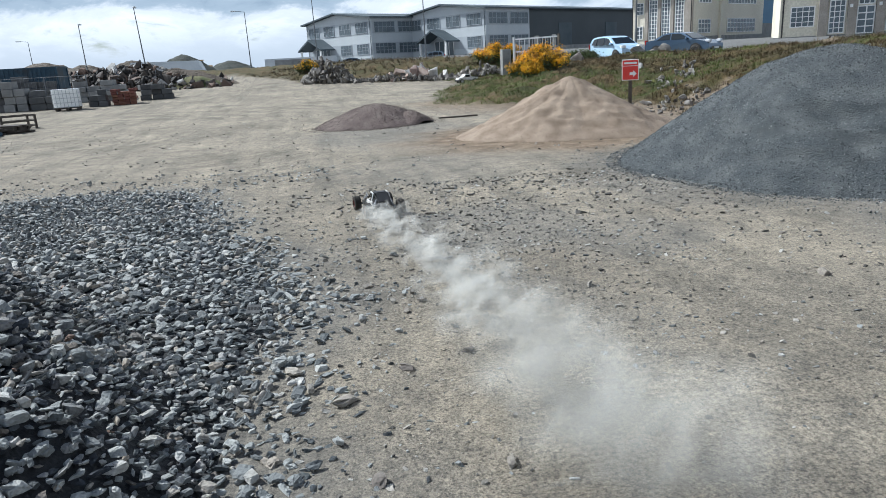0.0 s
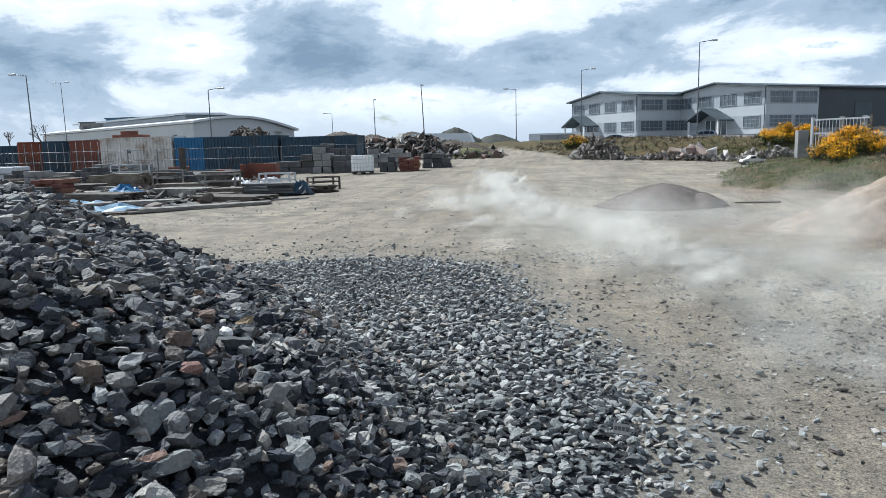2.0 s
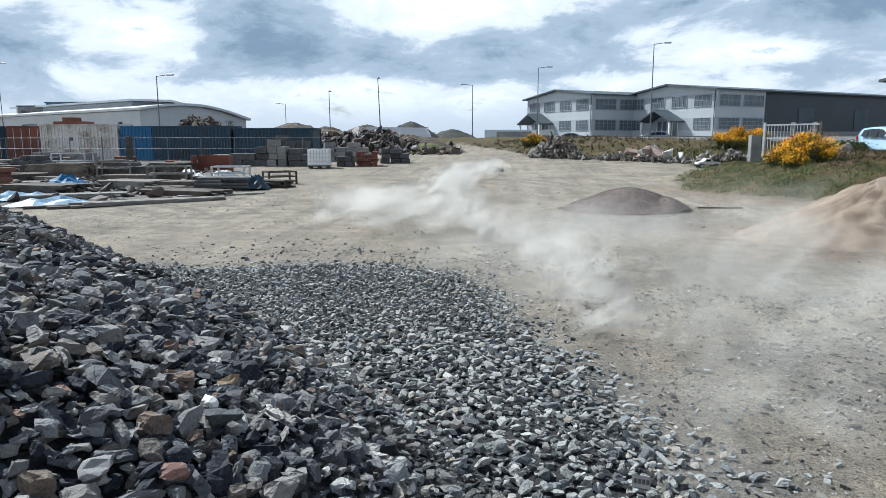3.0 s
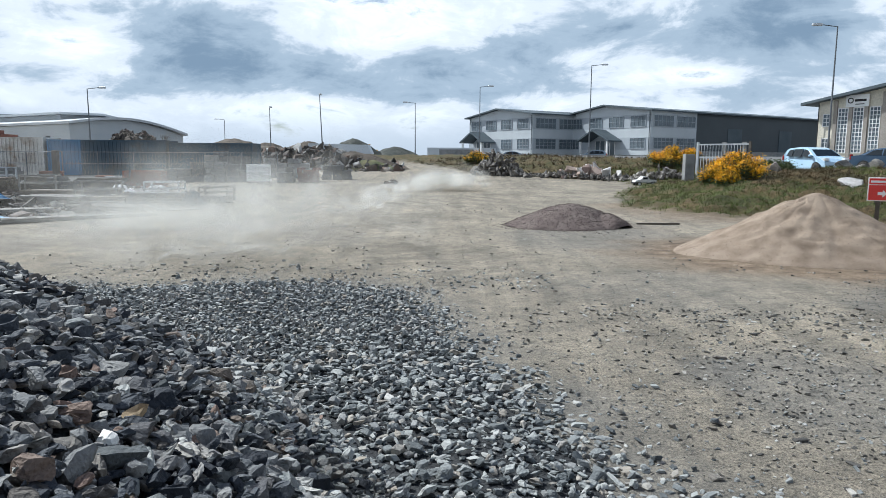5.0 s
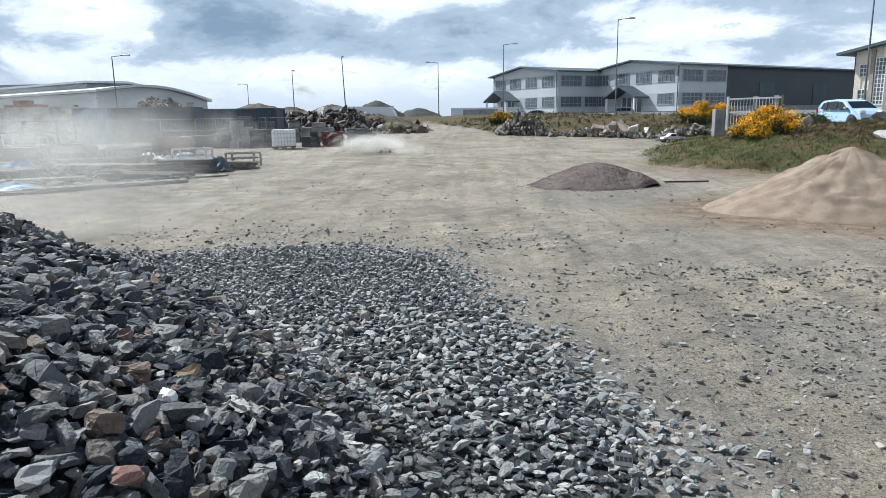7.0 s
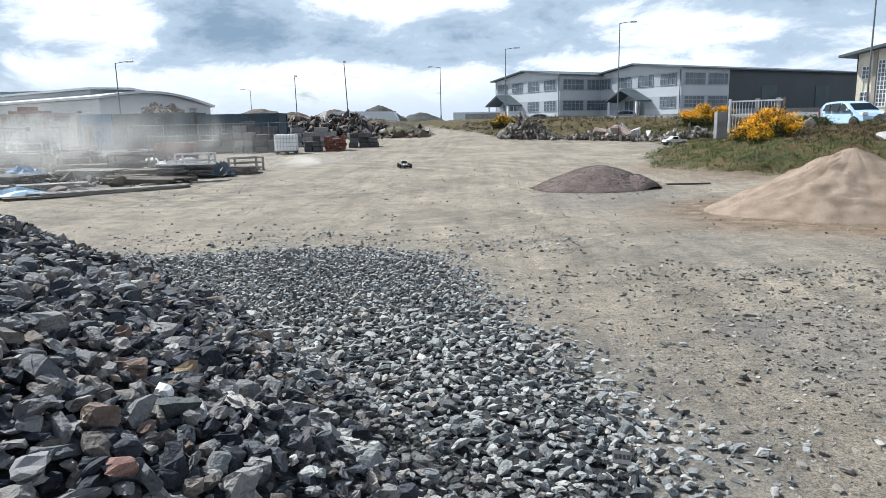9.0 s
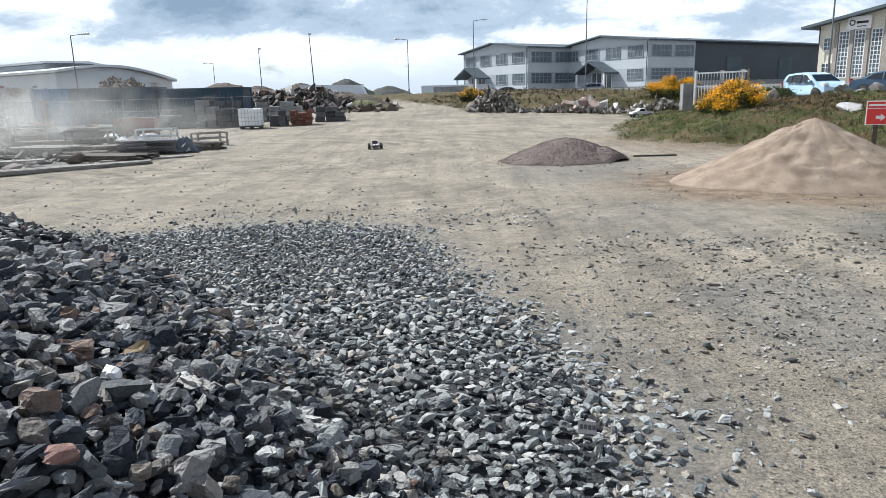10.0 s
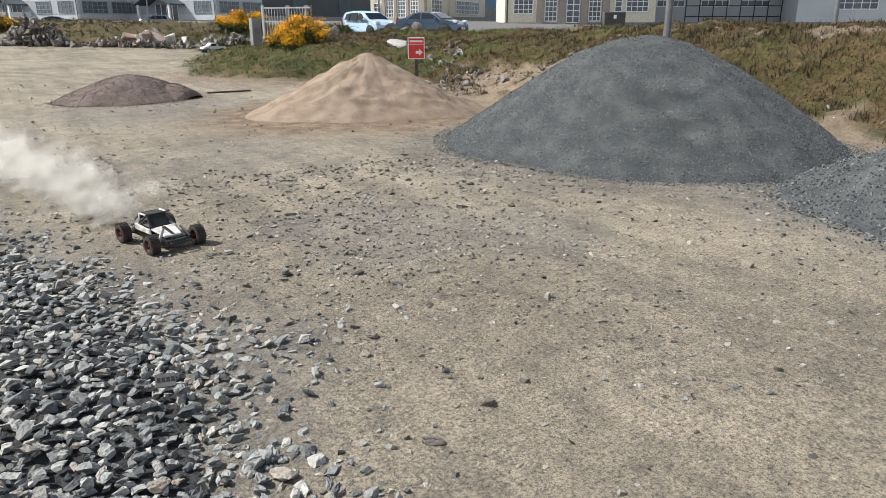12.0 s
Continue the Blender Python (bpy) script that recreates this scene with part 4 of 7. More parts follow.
heap("red_gravel_heap", 3.55, 21.9, 2.05, 1.5, 6, 0.68, RED_GRAVEL, "low heap of red-brown gravel with a smaller hump", "gravel heap", top=0.28, power=0.95, rough=0.03, seed=12, rings=40, segs=90,
     extra=((4.7, 21.4, 0.72, 0.44),), chips=RED_CHIP, chip_n=12000, chip_s=(0.012, 0.036), group="heaps of aggregate")


# ---- buildings ----
def window(parent, x0, x1, z0, z1, face, out, cols, rows, frame_mat=None, t=0.09):
    """A window in a wall. face: 'x' or 'y' wall at the plane out; the frame stands proud, the pane lies behind it."""
    frame_mat = frame_mat or WIN_WHITE

    def b(bm, a0, a1, h0, h1, d0, d1):
        if face == "y":
            box(bm, a0, a1, out - d1, out - d0, h0, h1)
        else:
            box(bm, out - d1, out - d0, a0, a1, h0, h1)

    # one connected grid of bars
    def cuts(a0, a1, n):
        out = [a0, a0 + t]
        for k in range(1, n):
            mid = a0 + (a1 - a0) * k / n
            out += [mid - t * 0.35, mid + t * 0.35]
        return out + [a1 - t, a1]

    bm = bmesh.new()
    us, vs = cuts(x0, x1, cols), cuts(z0, z1, rows)
    grid = [[bm.verts.new((u, out - 0.10, v) if face == "y" else (out - 0.10, u, v)) for v in vs] for u in us]
    bars = [bm.faces.new((grid[i][j], grid[i + 1][j], grid[i + 1][j + 1], grid[i][j + 1])) for i in range(len(us) - 1) for j in range(len(vs) - 1) if i % 2 == 0 or j % 2 == 0]
    new_geo = bmesh.ops.extrude_face_region(bm, geom=bars)["geom"]
    for q in new_geo:
        if isinstance(q, bmesh.types.BMVert):
            if face == "y":
                q.co.y = out
            else:
                q.co.x = out
    w = part("window", bm, frame_mat, parent)
    bm = bmesh.new()
    b(bm, x0 + t * 0.5, x1 - t * 0.5, z0 + t * 0.5, z1 - t * 0.5, 0.02, 0.05)
    part("pane", bm, GLASS, w, "dark reflecting glass")
    return w


def office_block(m, W, length, office, label, porch_at, base=-0.4):
    """Two storeys with a low gable; a dark clad shed runs on behind. x runs along the side, y along the gable."""
    root = thing("office_building", label, "building", m, group="white office blocks")
    eave, ridge = 8.05, 9.35

    def gable(x0, x1, y0, y1, zr=0.0):
        bm = bmesh.new()
        pts = [(y0, base), (y1, base), (y1, eave), ((y0 + y1) / 2, ridge), (y0, eave)]
        A, B = [bm.verts.new((x0, y, z)) for y, z in pts], [bm.verts.new((x1, y, z)) for y, z in pts]
        n = len(pts)
        for k in range(n):
            bm.faces.new((A[k], A[(k + 1) % n], B[(k + 1) % n], B[k]))
        bm.faces.new(A[::-1]), bm.faces.new(B)
        return bm

    part("office_wall", gable(0, office, 0, W), WHITE_WALL, root)
    part("shed_wall", gable(office + 0.004, length, 0.15, W - 0.15), DARK_CLAD, root, "dark grey profiled cladding")
    bm = bmesh.new()
    box(bm, office + 0.3, length, -0.02, 0.149, base, 1.5)
    part("plinth", bm, CONCRETE, root)
    for x in (office + 9, office + 25):
        bm = bmesh.new()
        box(bm, x, x + 4.2, 0.06, 0.149, 1.5, 5.6)
        part("roller_door", bm, ROOF_TRIM, root)
    # roof planes with an overhang
    for side in (0, 1):
        bm = bmesh.new()
        y0, y1 = (-0.7, W / 2) if side == 0 else (W + 0.7, W / 2)
        z0 = eave - 0.7 * (ridge - eave) / (W / 2)
        A = [bm.verts.new(p) for p in ((-0.9, y0, z0 + 0.02), (length + 0.3, y0, z0 + 0.02), (length + 0.3, y1, ridge + 0.02), (-0.9, y1, ridge + 0.02))]
        B = [bm.verts.new(v.co + Vector((0, 0, 0.24))) for v in A]
        for k in range(4):
            bm.faces.new((A[k], A[(k + 1) % 4], B[(k + 1) % 4], B[k]))
        bm.faces.new(A[::-1]), bm.faces.new(B)
        part("roof", bm, ROOF_TRIM, root)
    # grey band round the window storeys
    bm = bmesh.new()
    for z0, z1 in ((5.35, 7.55), (1.7, 3.75)):
        box(bm, -0.03, 0, 0.05, W * 0.97, z0, z1)
        box(bm, 0.02, office - 0.02, -0.03, 0, z0, z1)
    part("window_band", bm, GREY_BAND, root, "pale grey panel band")
    bm = bmesh.new()
    box(bm, -0.05, 0, 0.0, W, base, 0.5), box(bm, 0, office, -0.05, 0, base, 0.5)
    part("plinth", bm, CONCRETE, root)
    for k in range(4):
        y = W * (0.055 + 0.245 * k)
        window(root, y, y + W * 0.165, 5.5, 7.4, "x", -0.03, 4, 2, GREY_BAND, 0.06)
        if k not in porch_at:
            window(root, y, y + W * 0.165, 1.8, 3.65, "x", -0.03, 4, 3, GREY_BAND, 0.06)
    for k in range(2):
        x = office * (0.05 + 0.49 * k)
        window(root, x, x + office * 0.42, 5.5, 7.4, "y", -0.03, 5, 2, GREY_BAND, 0.06)
        window(root, x, x + office * 0.42, 1.8, 3.65, "y", -0.03, 5, 3, GREY_BAND, 0.06)
    # porch
    yc = W * (0.055 + 0.245 * (porch_at[0] + porch_at[-1]) / 2 + 0.08)
    bm = bmesh.new()
    prism(bm, [(-3.9, 3.0), (0, 4.9), (3.9, 3.0), (3.9, 3.25), (0, 5.2), (-3.9, 3.25)], 0.06, 3.4, Matrix(((0, -1, 0, 0), (1, 0, 0, yc), (0, 0, 1, 0), (0, 0, 0, 1))))
    part("porch_roof", bm, ROOF_TRIM, root, "slate-blue gabled porch roof")
    for s in (-3.3, 3.3):
        bm = bmesh.new()
        box(bm, -3.1, -2.8, yc + s - 0.15, yc + s + 0.15, base, 3.1)
        part("porch_post", bm, WIN_WHITE, root)
    bm = bmesh.new()
    box(bm, -0.09, -0.03, yc - 2.4, yc + 2.4, 0.0, 3.2)
    d = part("entrance_door", bm, GLASS, root, "dark glazed entrance")
    bm = bmesh.new()
    for y in (-2.4, -1.2, 0, 1.2, 2.4):
        box(bm, -0.14, -0.09, yc + y - 0.06, yc + y + 0.06, 0.0, 3.2)
    part("door_frame", bm, WIN_WHITE, d)
    for y in (0.3, W - 0.3):
        bm = bmesh.new()
        tube(bm, (-0.12, y, 0), (-0.12, y, eave - 0.1), 0.06, n=6)
        part("downpipe", bm, ROOF_TRIM, root)
    return root


office_block(pose(33.0, 115, 2.05, 0, 0, 32.8), 20.5, 55, 11.6, "white two-storey office block with slate-blue roof and dark shed behind", (1, 2))
office_block(pose(14.6, 125.6, 2.05, 0, 0, 32.8), 20.5, 40, 11.6, "white two-storey office block standing behind its twin", (2, 3))


def cream_office():
    root = thing("cream_office", "cream rendered office with brown pilasters and tall gridded windows", "building", pose(49.1, 78, 2.55, 0, 0, 32.8))
    W, Ln = 8.3, 24.0
    z0, zl, zr = -0.5, 6.5, 7.9
    bm = bmesh.new()
    pts = [(0, z0), (W, z0), (W, zl), (0, zr)]
    A, B = [bm.verts.new((0, y, z)) for y, z in pts], [bm.verts.new((Ln - 2.6, y, z)) for y, z in pts]
    for k in range(4):
        bm.faces.new((A[k], A[(k + 1) % 4], B[(k + 1) % 4], B[k]))
    bm.faces.new(A[::-1]), bm.faces.new(B)
    part("wall", bm, CREAM, root)
    bm = bmesh.new()
    pts = [(-1.1, zr + 0.15), (W + 1.6, zl - 0.3), (W + 1.6, zl), (-1.1, zr + 0.5)]
    A, B = [bm.verts.new((-1.3, y, z)) for y, z in pts], [bm.verts.new((Ln, y, z)) for y, z in pts]
    for k in range(4):
        bm.faces.new((A[k], A[(k + 1) % 4], B[(k + 1) % 4], B[k]))
    bm.faces.new(A[::-1]), bm.faces.new(B)
    part("roof", bm, ROOF_TRIM, root, "slate-blue overhanging roof")
    bm = bmesh.new()
    box(bm, -0.25, -0.002, 0.0, 1.0, z0, 7.3)
    for y in (2.5, 4.25, 6.0):
        box(bm, -0.22, -0.002, y, y + 0.42, z0, 6.6)
    part("pilaster", bm, BROWN_BRICK, root, "grey-brown block pilasters")
    for y in (1.15, 2.98, 4.72):
        window(root, y, y + 1.2, 0.4, 5.7, "x", -0.02, 3, 11, t=0.1)
    window(root, 6.7, 7.7, 3.6, 5.1, "x", -0.02, 2, 3)
    window(root, 6.7, 7.7, 0.6, 2.2, "x", -0.02, 2, 3)
    for z in (0.9, 4.5):
        window(root, 1.2, 4.6, z, z + 1.7, "y", -0.02, 4, 3)
        window(root, 9.5, 18.5, z, z + 1.8, "y", -0.02, 9, 3)
    bm = bmesh.new()
    box(bm, 7.0, 7.4, -0.3, -0.002, z0, 7.6)
    part("pilaster", bm, CREAM, root)
    bm = bmesh.new()
    box(bm, -0.02, Ln - 2.6, -0.06, -0.002, z0, 0.55)
    part("plinth", bm, CONCRETE, root)
    bm = bmesh.new()
    box(bm, Ln - 2.6, Ln + 5, 0.3, W, 2.0, 7.7)
    part("side_panel", bm, BLUE_CLAD, root, "blue clad link block")
    bm = bmesh.new()
    box(bm, Ln - 2.6, Ln + 5, 0.32, W, z0, 1.996)
    part("side_wall", bm, CONCRETE, root)
    # the banner under the eaves, its lettering as plain bars
    bm = bmesh.new()
    box(bm, -0.32, -0.26, 2.4, 5.0, 5.75, 7.15)
    ban = part("banner", bm, SIGN_WHITE, root, "white banner with dark marks")
    bm = bmesh.new()
    lathe(bm, [(0.22, -0.01), (0.34, -0.01), (0.34, 0.01), (0.22, 0.01)], 14, axis="z")
    bmesh.ops.transform(bm, matrix=pose(-0.33, 4.45, 6.5, 0, 90, 0), verts=bm.verts)
    box(bm, -0.335, -0.322, 2.7, 4.0, 6.35, 6.62)
    box(bm, -0.335, -0.322, 2.9, 3.9, 6.0, 6.1)
    part("marking", bm, BLACK, ban)
    for y in (0.1, 8.1):
        bm = bmesh.new()
        tube(bm, (-0.35, y, z0), (-0.35, y, 6.4), 0.06, n=6)
        part("downpipe", bm, BLACK, root)


def units_block():
    """The long block of units across the road: a cream front with pilasters and glazed doors, a set-back bay, a white end."""
    root = thing("unit_block", "long cream business units with grey pilasters and gridded doors", "building", pose(47.5, 60, 2.3, 0, 0, -33.5))
    bm = bmesh.new()
    box(bm, 0, 16, 0, 12, -0.6, 8)
    part("front_wall", bm, CREAM, root)
    bm = bmesh.new()
    box(bm, 16.004, 31, 5, 12, -0.6, 7)
    part("setback_wall", bm, GREY_BAND, root, "grey set-back wall")
    bm = bmesh.new()
    box(bm, 31.004, 48, 0, 12, -0.6, 7.6)
    part("end_wall", bm, WHITE_WALL, root, "white end wall")
    bm = bmesh.new()
    box(bm, -1, 17, -1, 13, 8.0, 8.4), box(bm, 17.004, 49, -1, 13, 7.62, 8.0)
    part("roof", bm, ROOF_TRIM, root)
    for x in (3.3, 5.7, 8.0, 10.3):
        bm = bmesh.new()
        box(bm, x, x + 0.75, -0.35, -0.002, -0.6, 7.4)
        part("pilaster", bm, BROWN_BRICK, root, "grey-brown block pilaster")
    window(root, 0.9, 3.0, 0.8, 2.7, "y", -0.02, 4, 4)
    for x in (4.2, 8.85):
        window(root, x, x + 1.35, 0.05, 6.0, "y", -0.02, 3, 12, t=0.1)
    window(root, 6.55, 7.9, 2.5, 6.0, "y", -0.02, 3, 7, t=0.1)
    bm = bmesh.new()
    box(bm, 6.5, 7.95, -0.08, -0.02, -0.1, 2.4)
    d = part("door", bm, GLASS, root, "white-framed glazed door")
    bm = bmesh.new()
    for x in (6.5, 7.2, 7.86):
        box(bm, x, x + 0.1, -0.14, -0.08, -0.1, 2.4)
    for z in (-0.1, 0.5, 1.1, 1.7, 2.3):
        box(bm, 6.5, 7.95, -0.13, -0.08, z, z + 0.1)
    part("door_frame", bm, WIN_WHITE, d)
    window(root, 11.6, 12.4, 1.0, 3.1, "y", -0.02, 1, 4)
    window(root, 12.8, 15.2, 1.0, 3.1, "y", -0.02, 4, 4)
    for x in (5.95, 8.3):
        bm = bmesh.new()
        tube(bm, (x, -0.46, 2.3), (x, -0.46, 2.6), 0.13, n=8)
        part("wall_lamp", bm, WIN_WHITE, root)
    for x in (17.5, 22.5, 27):
        window(root, x, x + 3.2, 1.6, 3.6, "y", 4.98, 4, 3)
    window(root, 35, 39.5, 1.2, 3.2, "y", -0.02, 5, 3)
    window(root, 42.5, 46.5, 1.2, 3.2, "y", -0.02, 5, 3)
    bm = bmesh.new()
    tube(bm, (0.25, -0.12, -0.5), (0.25, -0.12, 7.9), 0.07, n=6)
    part("downpipe", bm, BLACK, root)
    # steel walkway frame before the set-back bay
    bm = bmesh.new()
    for x in np.arange(20.0, 30.6, 1.5):
        box(bm, x, x + 0.09, 2.5, 2.59, -0.5, 4.6)
    for z in (0.5, 1.6, 3.0, 4.5):
        box(bm, 20, 30.6, 2.52, 2.58, z, z + 0.1)
    part("steel_frame", bm, BLACK, root, "dark steel walkway frame")
    bm = bmesh.new()
    box(bm, -0.5, 49, -0.09, -0.004, -0.7, -0.05)
    part("plinth", bm, CONCRETE, root)


cream_office()
units_block()


def kiosk():
    bm = bmesh.new()
    box(bm, -0.75, 0.75, -0.4, 0.4, -0.2, 1.15)
    bevel(bm, 0.04)
    root = solid("electrical_cabinet", bm, DARK_CONCRETE, "grey-brown steel utility cabinet beside the road", "cabinet", pose(38.2, 35.9, hz(38.2, 35.9) + 0.1, 0, 0, -33))
    bm = bmesh.new()
    box(bm, -0.1, 0.1, -0.43, -0.402, 0.7, 0.95)
    part("label_plate", bm, SIGN_WHITE, root)


kiosk()


def arched_shed():
    """Pale warehouse with a curved roof; x along the gable, y along the side."""
    root = thing("arched_warehouse", "pale grey warehouse with a shallow curved roof", "building", pose(-61.8, 110, 1.9, 0, 0, 58))
    def prof(n=16):
        pts = []
        for k in range(n + 1):
            t = k / n
            pts.append((21.2 * t, 5.25 + 1.6 * math.sin(math.pi * t) - 1.3 * t))
        return pts
    top = prof()
    bm = bmesh.new()
    prism(bm, [(0, -0.8), (21.2, -0.8)] + [(x, z) for x, z in top[::-1]], 0, 72)
    part("wall", bm, WHITE_WALL, root)
    bm = bmesh.new()
    prism(bm, [(x * 1.04 - 0.4, z + 0.05) for x, z in top] + [(x * 1.04 - 0.4, z + 0.45) for x, z in top[::-1]], -0.9, 72.5)
    part("roof", bm, ROOF_PALE, root, "pale curved sheet roof", smooth=False)
    bm = bmesh.new()
    prism(bm, [(4, 5.2), (20.0, 3.9), (20.0, 4.2), (16.0, 6.3), (11.0, 7.3), (4, 7.2)], 10, 60)
    part("clerestory", bm, GREY_BAND, root)
    bm = bmesh.new()
    prism(bm, [(3, 7.25), (11.0, 7.35), (16.2, 6.4), (20.8, 4.1), (20.8, 4.5), (16.4, 6.8), (11.0, 7.75), (3, 7.6)], 8.5, 61)
    part("upper_roof", bm, ROOF_PALE, root)
    for y in (6, 16, 26, 36, 46):
        bm = bmesh.new()
        box(bm, -0.35, -0.003, y, y + 0.7, 3.0, 3.4)
        part("wall_light", bm, BLACK, root)
    bm = bmesh.new()
    box(bm, -0.08, -0.003, 40, 47, 1.6, 3.6)
    part("high_window", bm, GLASS, root)
    for b, (x0, x1, h, mat, lab) in enumerate(((-98.3, -86.7, 7.9, BLUE_CLAD, "dark blue clad plant room in the distance"), (-104.8, -98.5, 7.2, CONCRETE, "grey flat-roofed block in the distance"))):
        bm = bmesh.new()
        box(bm, x0, x1, 138, 146, 1.5, 2.1 + h)
        t = solid("distant_block", bm, mat, lab, "building")
        bm = bmesh.new()
        box(bm, x0 - 0.2, x1 + 0.2, 137.8, 146.2, 2.104 + h, 2.35 + h)
        part("parapet", bm, ROOF_TRIM, t)


arched_shed()


# ---- street lamps ----
def lamp(x, y, h, arm=1.4, rot=0, r=0.085, lean=0.0, twin=False, label="tall grey steel street lamp with a short arm"):
    root = thing("street_lamp", label, "street lamp", pose(x, y, hz(x, y) - 0.1, 0, lean, 0) @ pose(0, 0, 0, 0, 0, rot), group="street lamps along the roads")
    bm = bmesh.new()
    tube(bm, (0, 0, 0), (0, 0, 1.5), r * 1.5, r * 1.45, 10)
    tube(bm, (0, 0, 1.5), (0, 0, h), r, r * 0.6, 10)
    part("column", bm, LAMP_GREY, root)
    bm = bmesh.new()
    tube(bm, (0, 0, h - 0.05), (arm, 0, h + 0.12), r * 0.5, r * 0.45, 8)
    if twin:
        tube(bm, (0, 0, h - 0.05), (-arm, 0, h + 0.12), r * 0.5, r * 0.45, 8)
    part("arm", bm, LAMP_GREY, root)
    for s in ((1, -1) if twin else (1,)):
        bm = bmesh.new()
        box(bm, s * arm - 0.1, s * arm + 0.75 * s if s > 0 else s * arm + 0.1, -0.16, 0.16, h + 0.02, h + 0.22) if s > 0 else box(bm, s * arm - 0.75, s * arm + 0.1, -0.16, 0.16, h + 0.02, h + 0.22)
        bevel(bm, 0.04)
        part("lantern", bm, GALV, root)


lamp(18.15, 92.0, 14.4 - hz(18.15, 92.0), rot=0)
lamp(4.1, 107.0, 13.1 - hz(4.1, 107.0), rot=0)
lamp(-6.6, 120.0, 11.65 - hz(-6.6, 120.0), rot=180)
lamp(-18.3, 96.0, 10.8 - hz(-18.3, 96.0), rot=90, arm=0.3, lean=-2.2)
lamp(-29.3, 110.0, 7.9, rot=90, arm=0.4, lean=-0.5)
lamp(-50.0, 150.0, 8.2, rot=180)
lamp(-42.3, 79.5, 9.9 - hz(-42.3, 79.5), rot=0)
lamp(-59.4, 70.0, 9.9, rot=180)
lamp(-102.2, 130.0, 15.4, rot=0, twin=True, arm=1.2)
lamp(32.4, 60.0, 11.3, rot=180)
lamp(39.9, 21.2, 9.0, rot=200, r=0.09)
lamp(17.0, 14.0, 9.0, rot=200, r=0.072, label="street lamp with a thick grey column on the bank top")


# ---- vehicles ----
def wheel_parts(parent, x, y, r, w, out):
    bm = bmesh.new()
    lathe(bm, [(r * 0.62, -w / 2), (r * 0.95, -w / 2), (r, -w * 0.3), (r, w * 0.3), (r * 0.95, w / 2), (r * 0.62, w / 2)], 22)
    bmesh.ops.transform(bm, matrix=pose(x, y, r), verts=bm.verts)
    t = part("wheel", bm, RUBBER, parent, smooth=True)
    bm = bmesh.new()
    lathe(bm, [(0.001, out * w * 0.36), (r * 0.2, out * w * 0.4), (r * 0.3, out * w * 0.3), (r * 0.56, out * w * 0.36), (r * 0.64, out * w * 0.46)], 18)
    bmesh.ops.transform(bm, matrix=pose(x, y, r), verts=bm.verts)
    part("rim", bm, GALV, t)


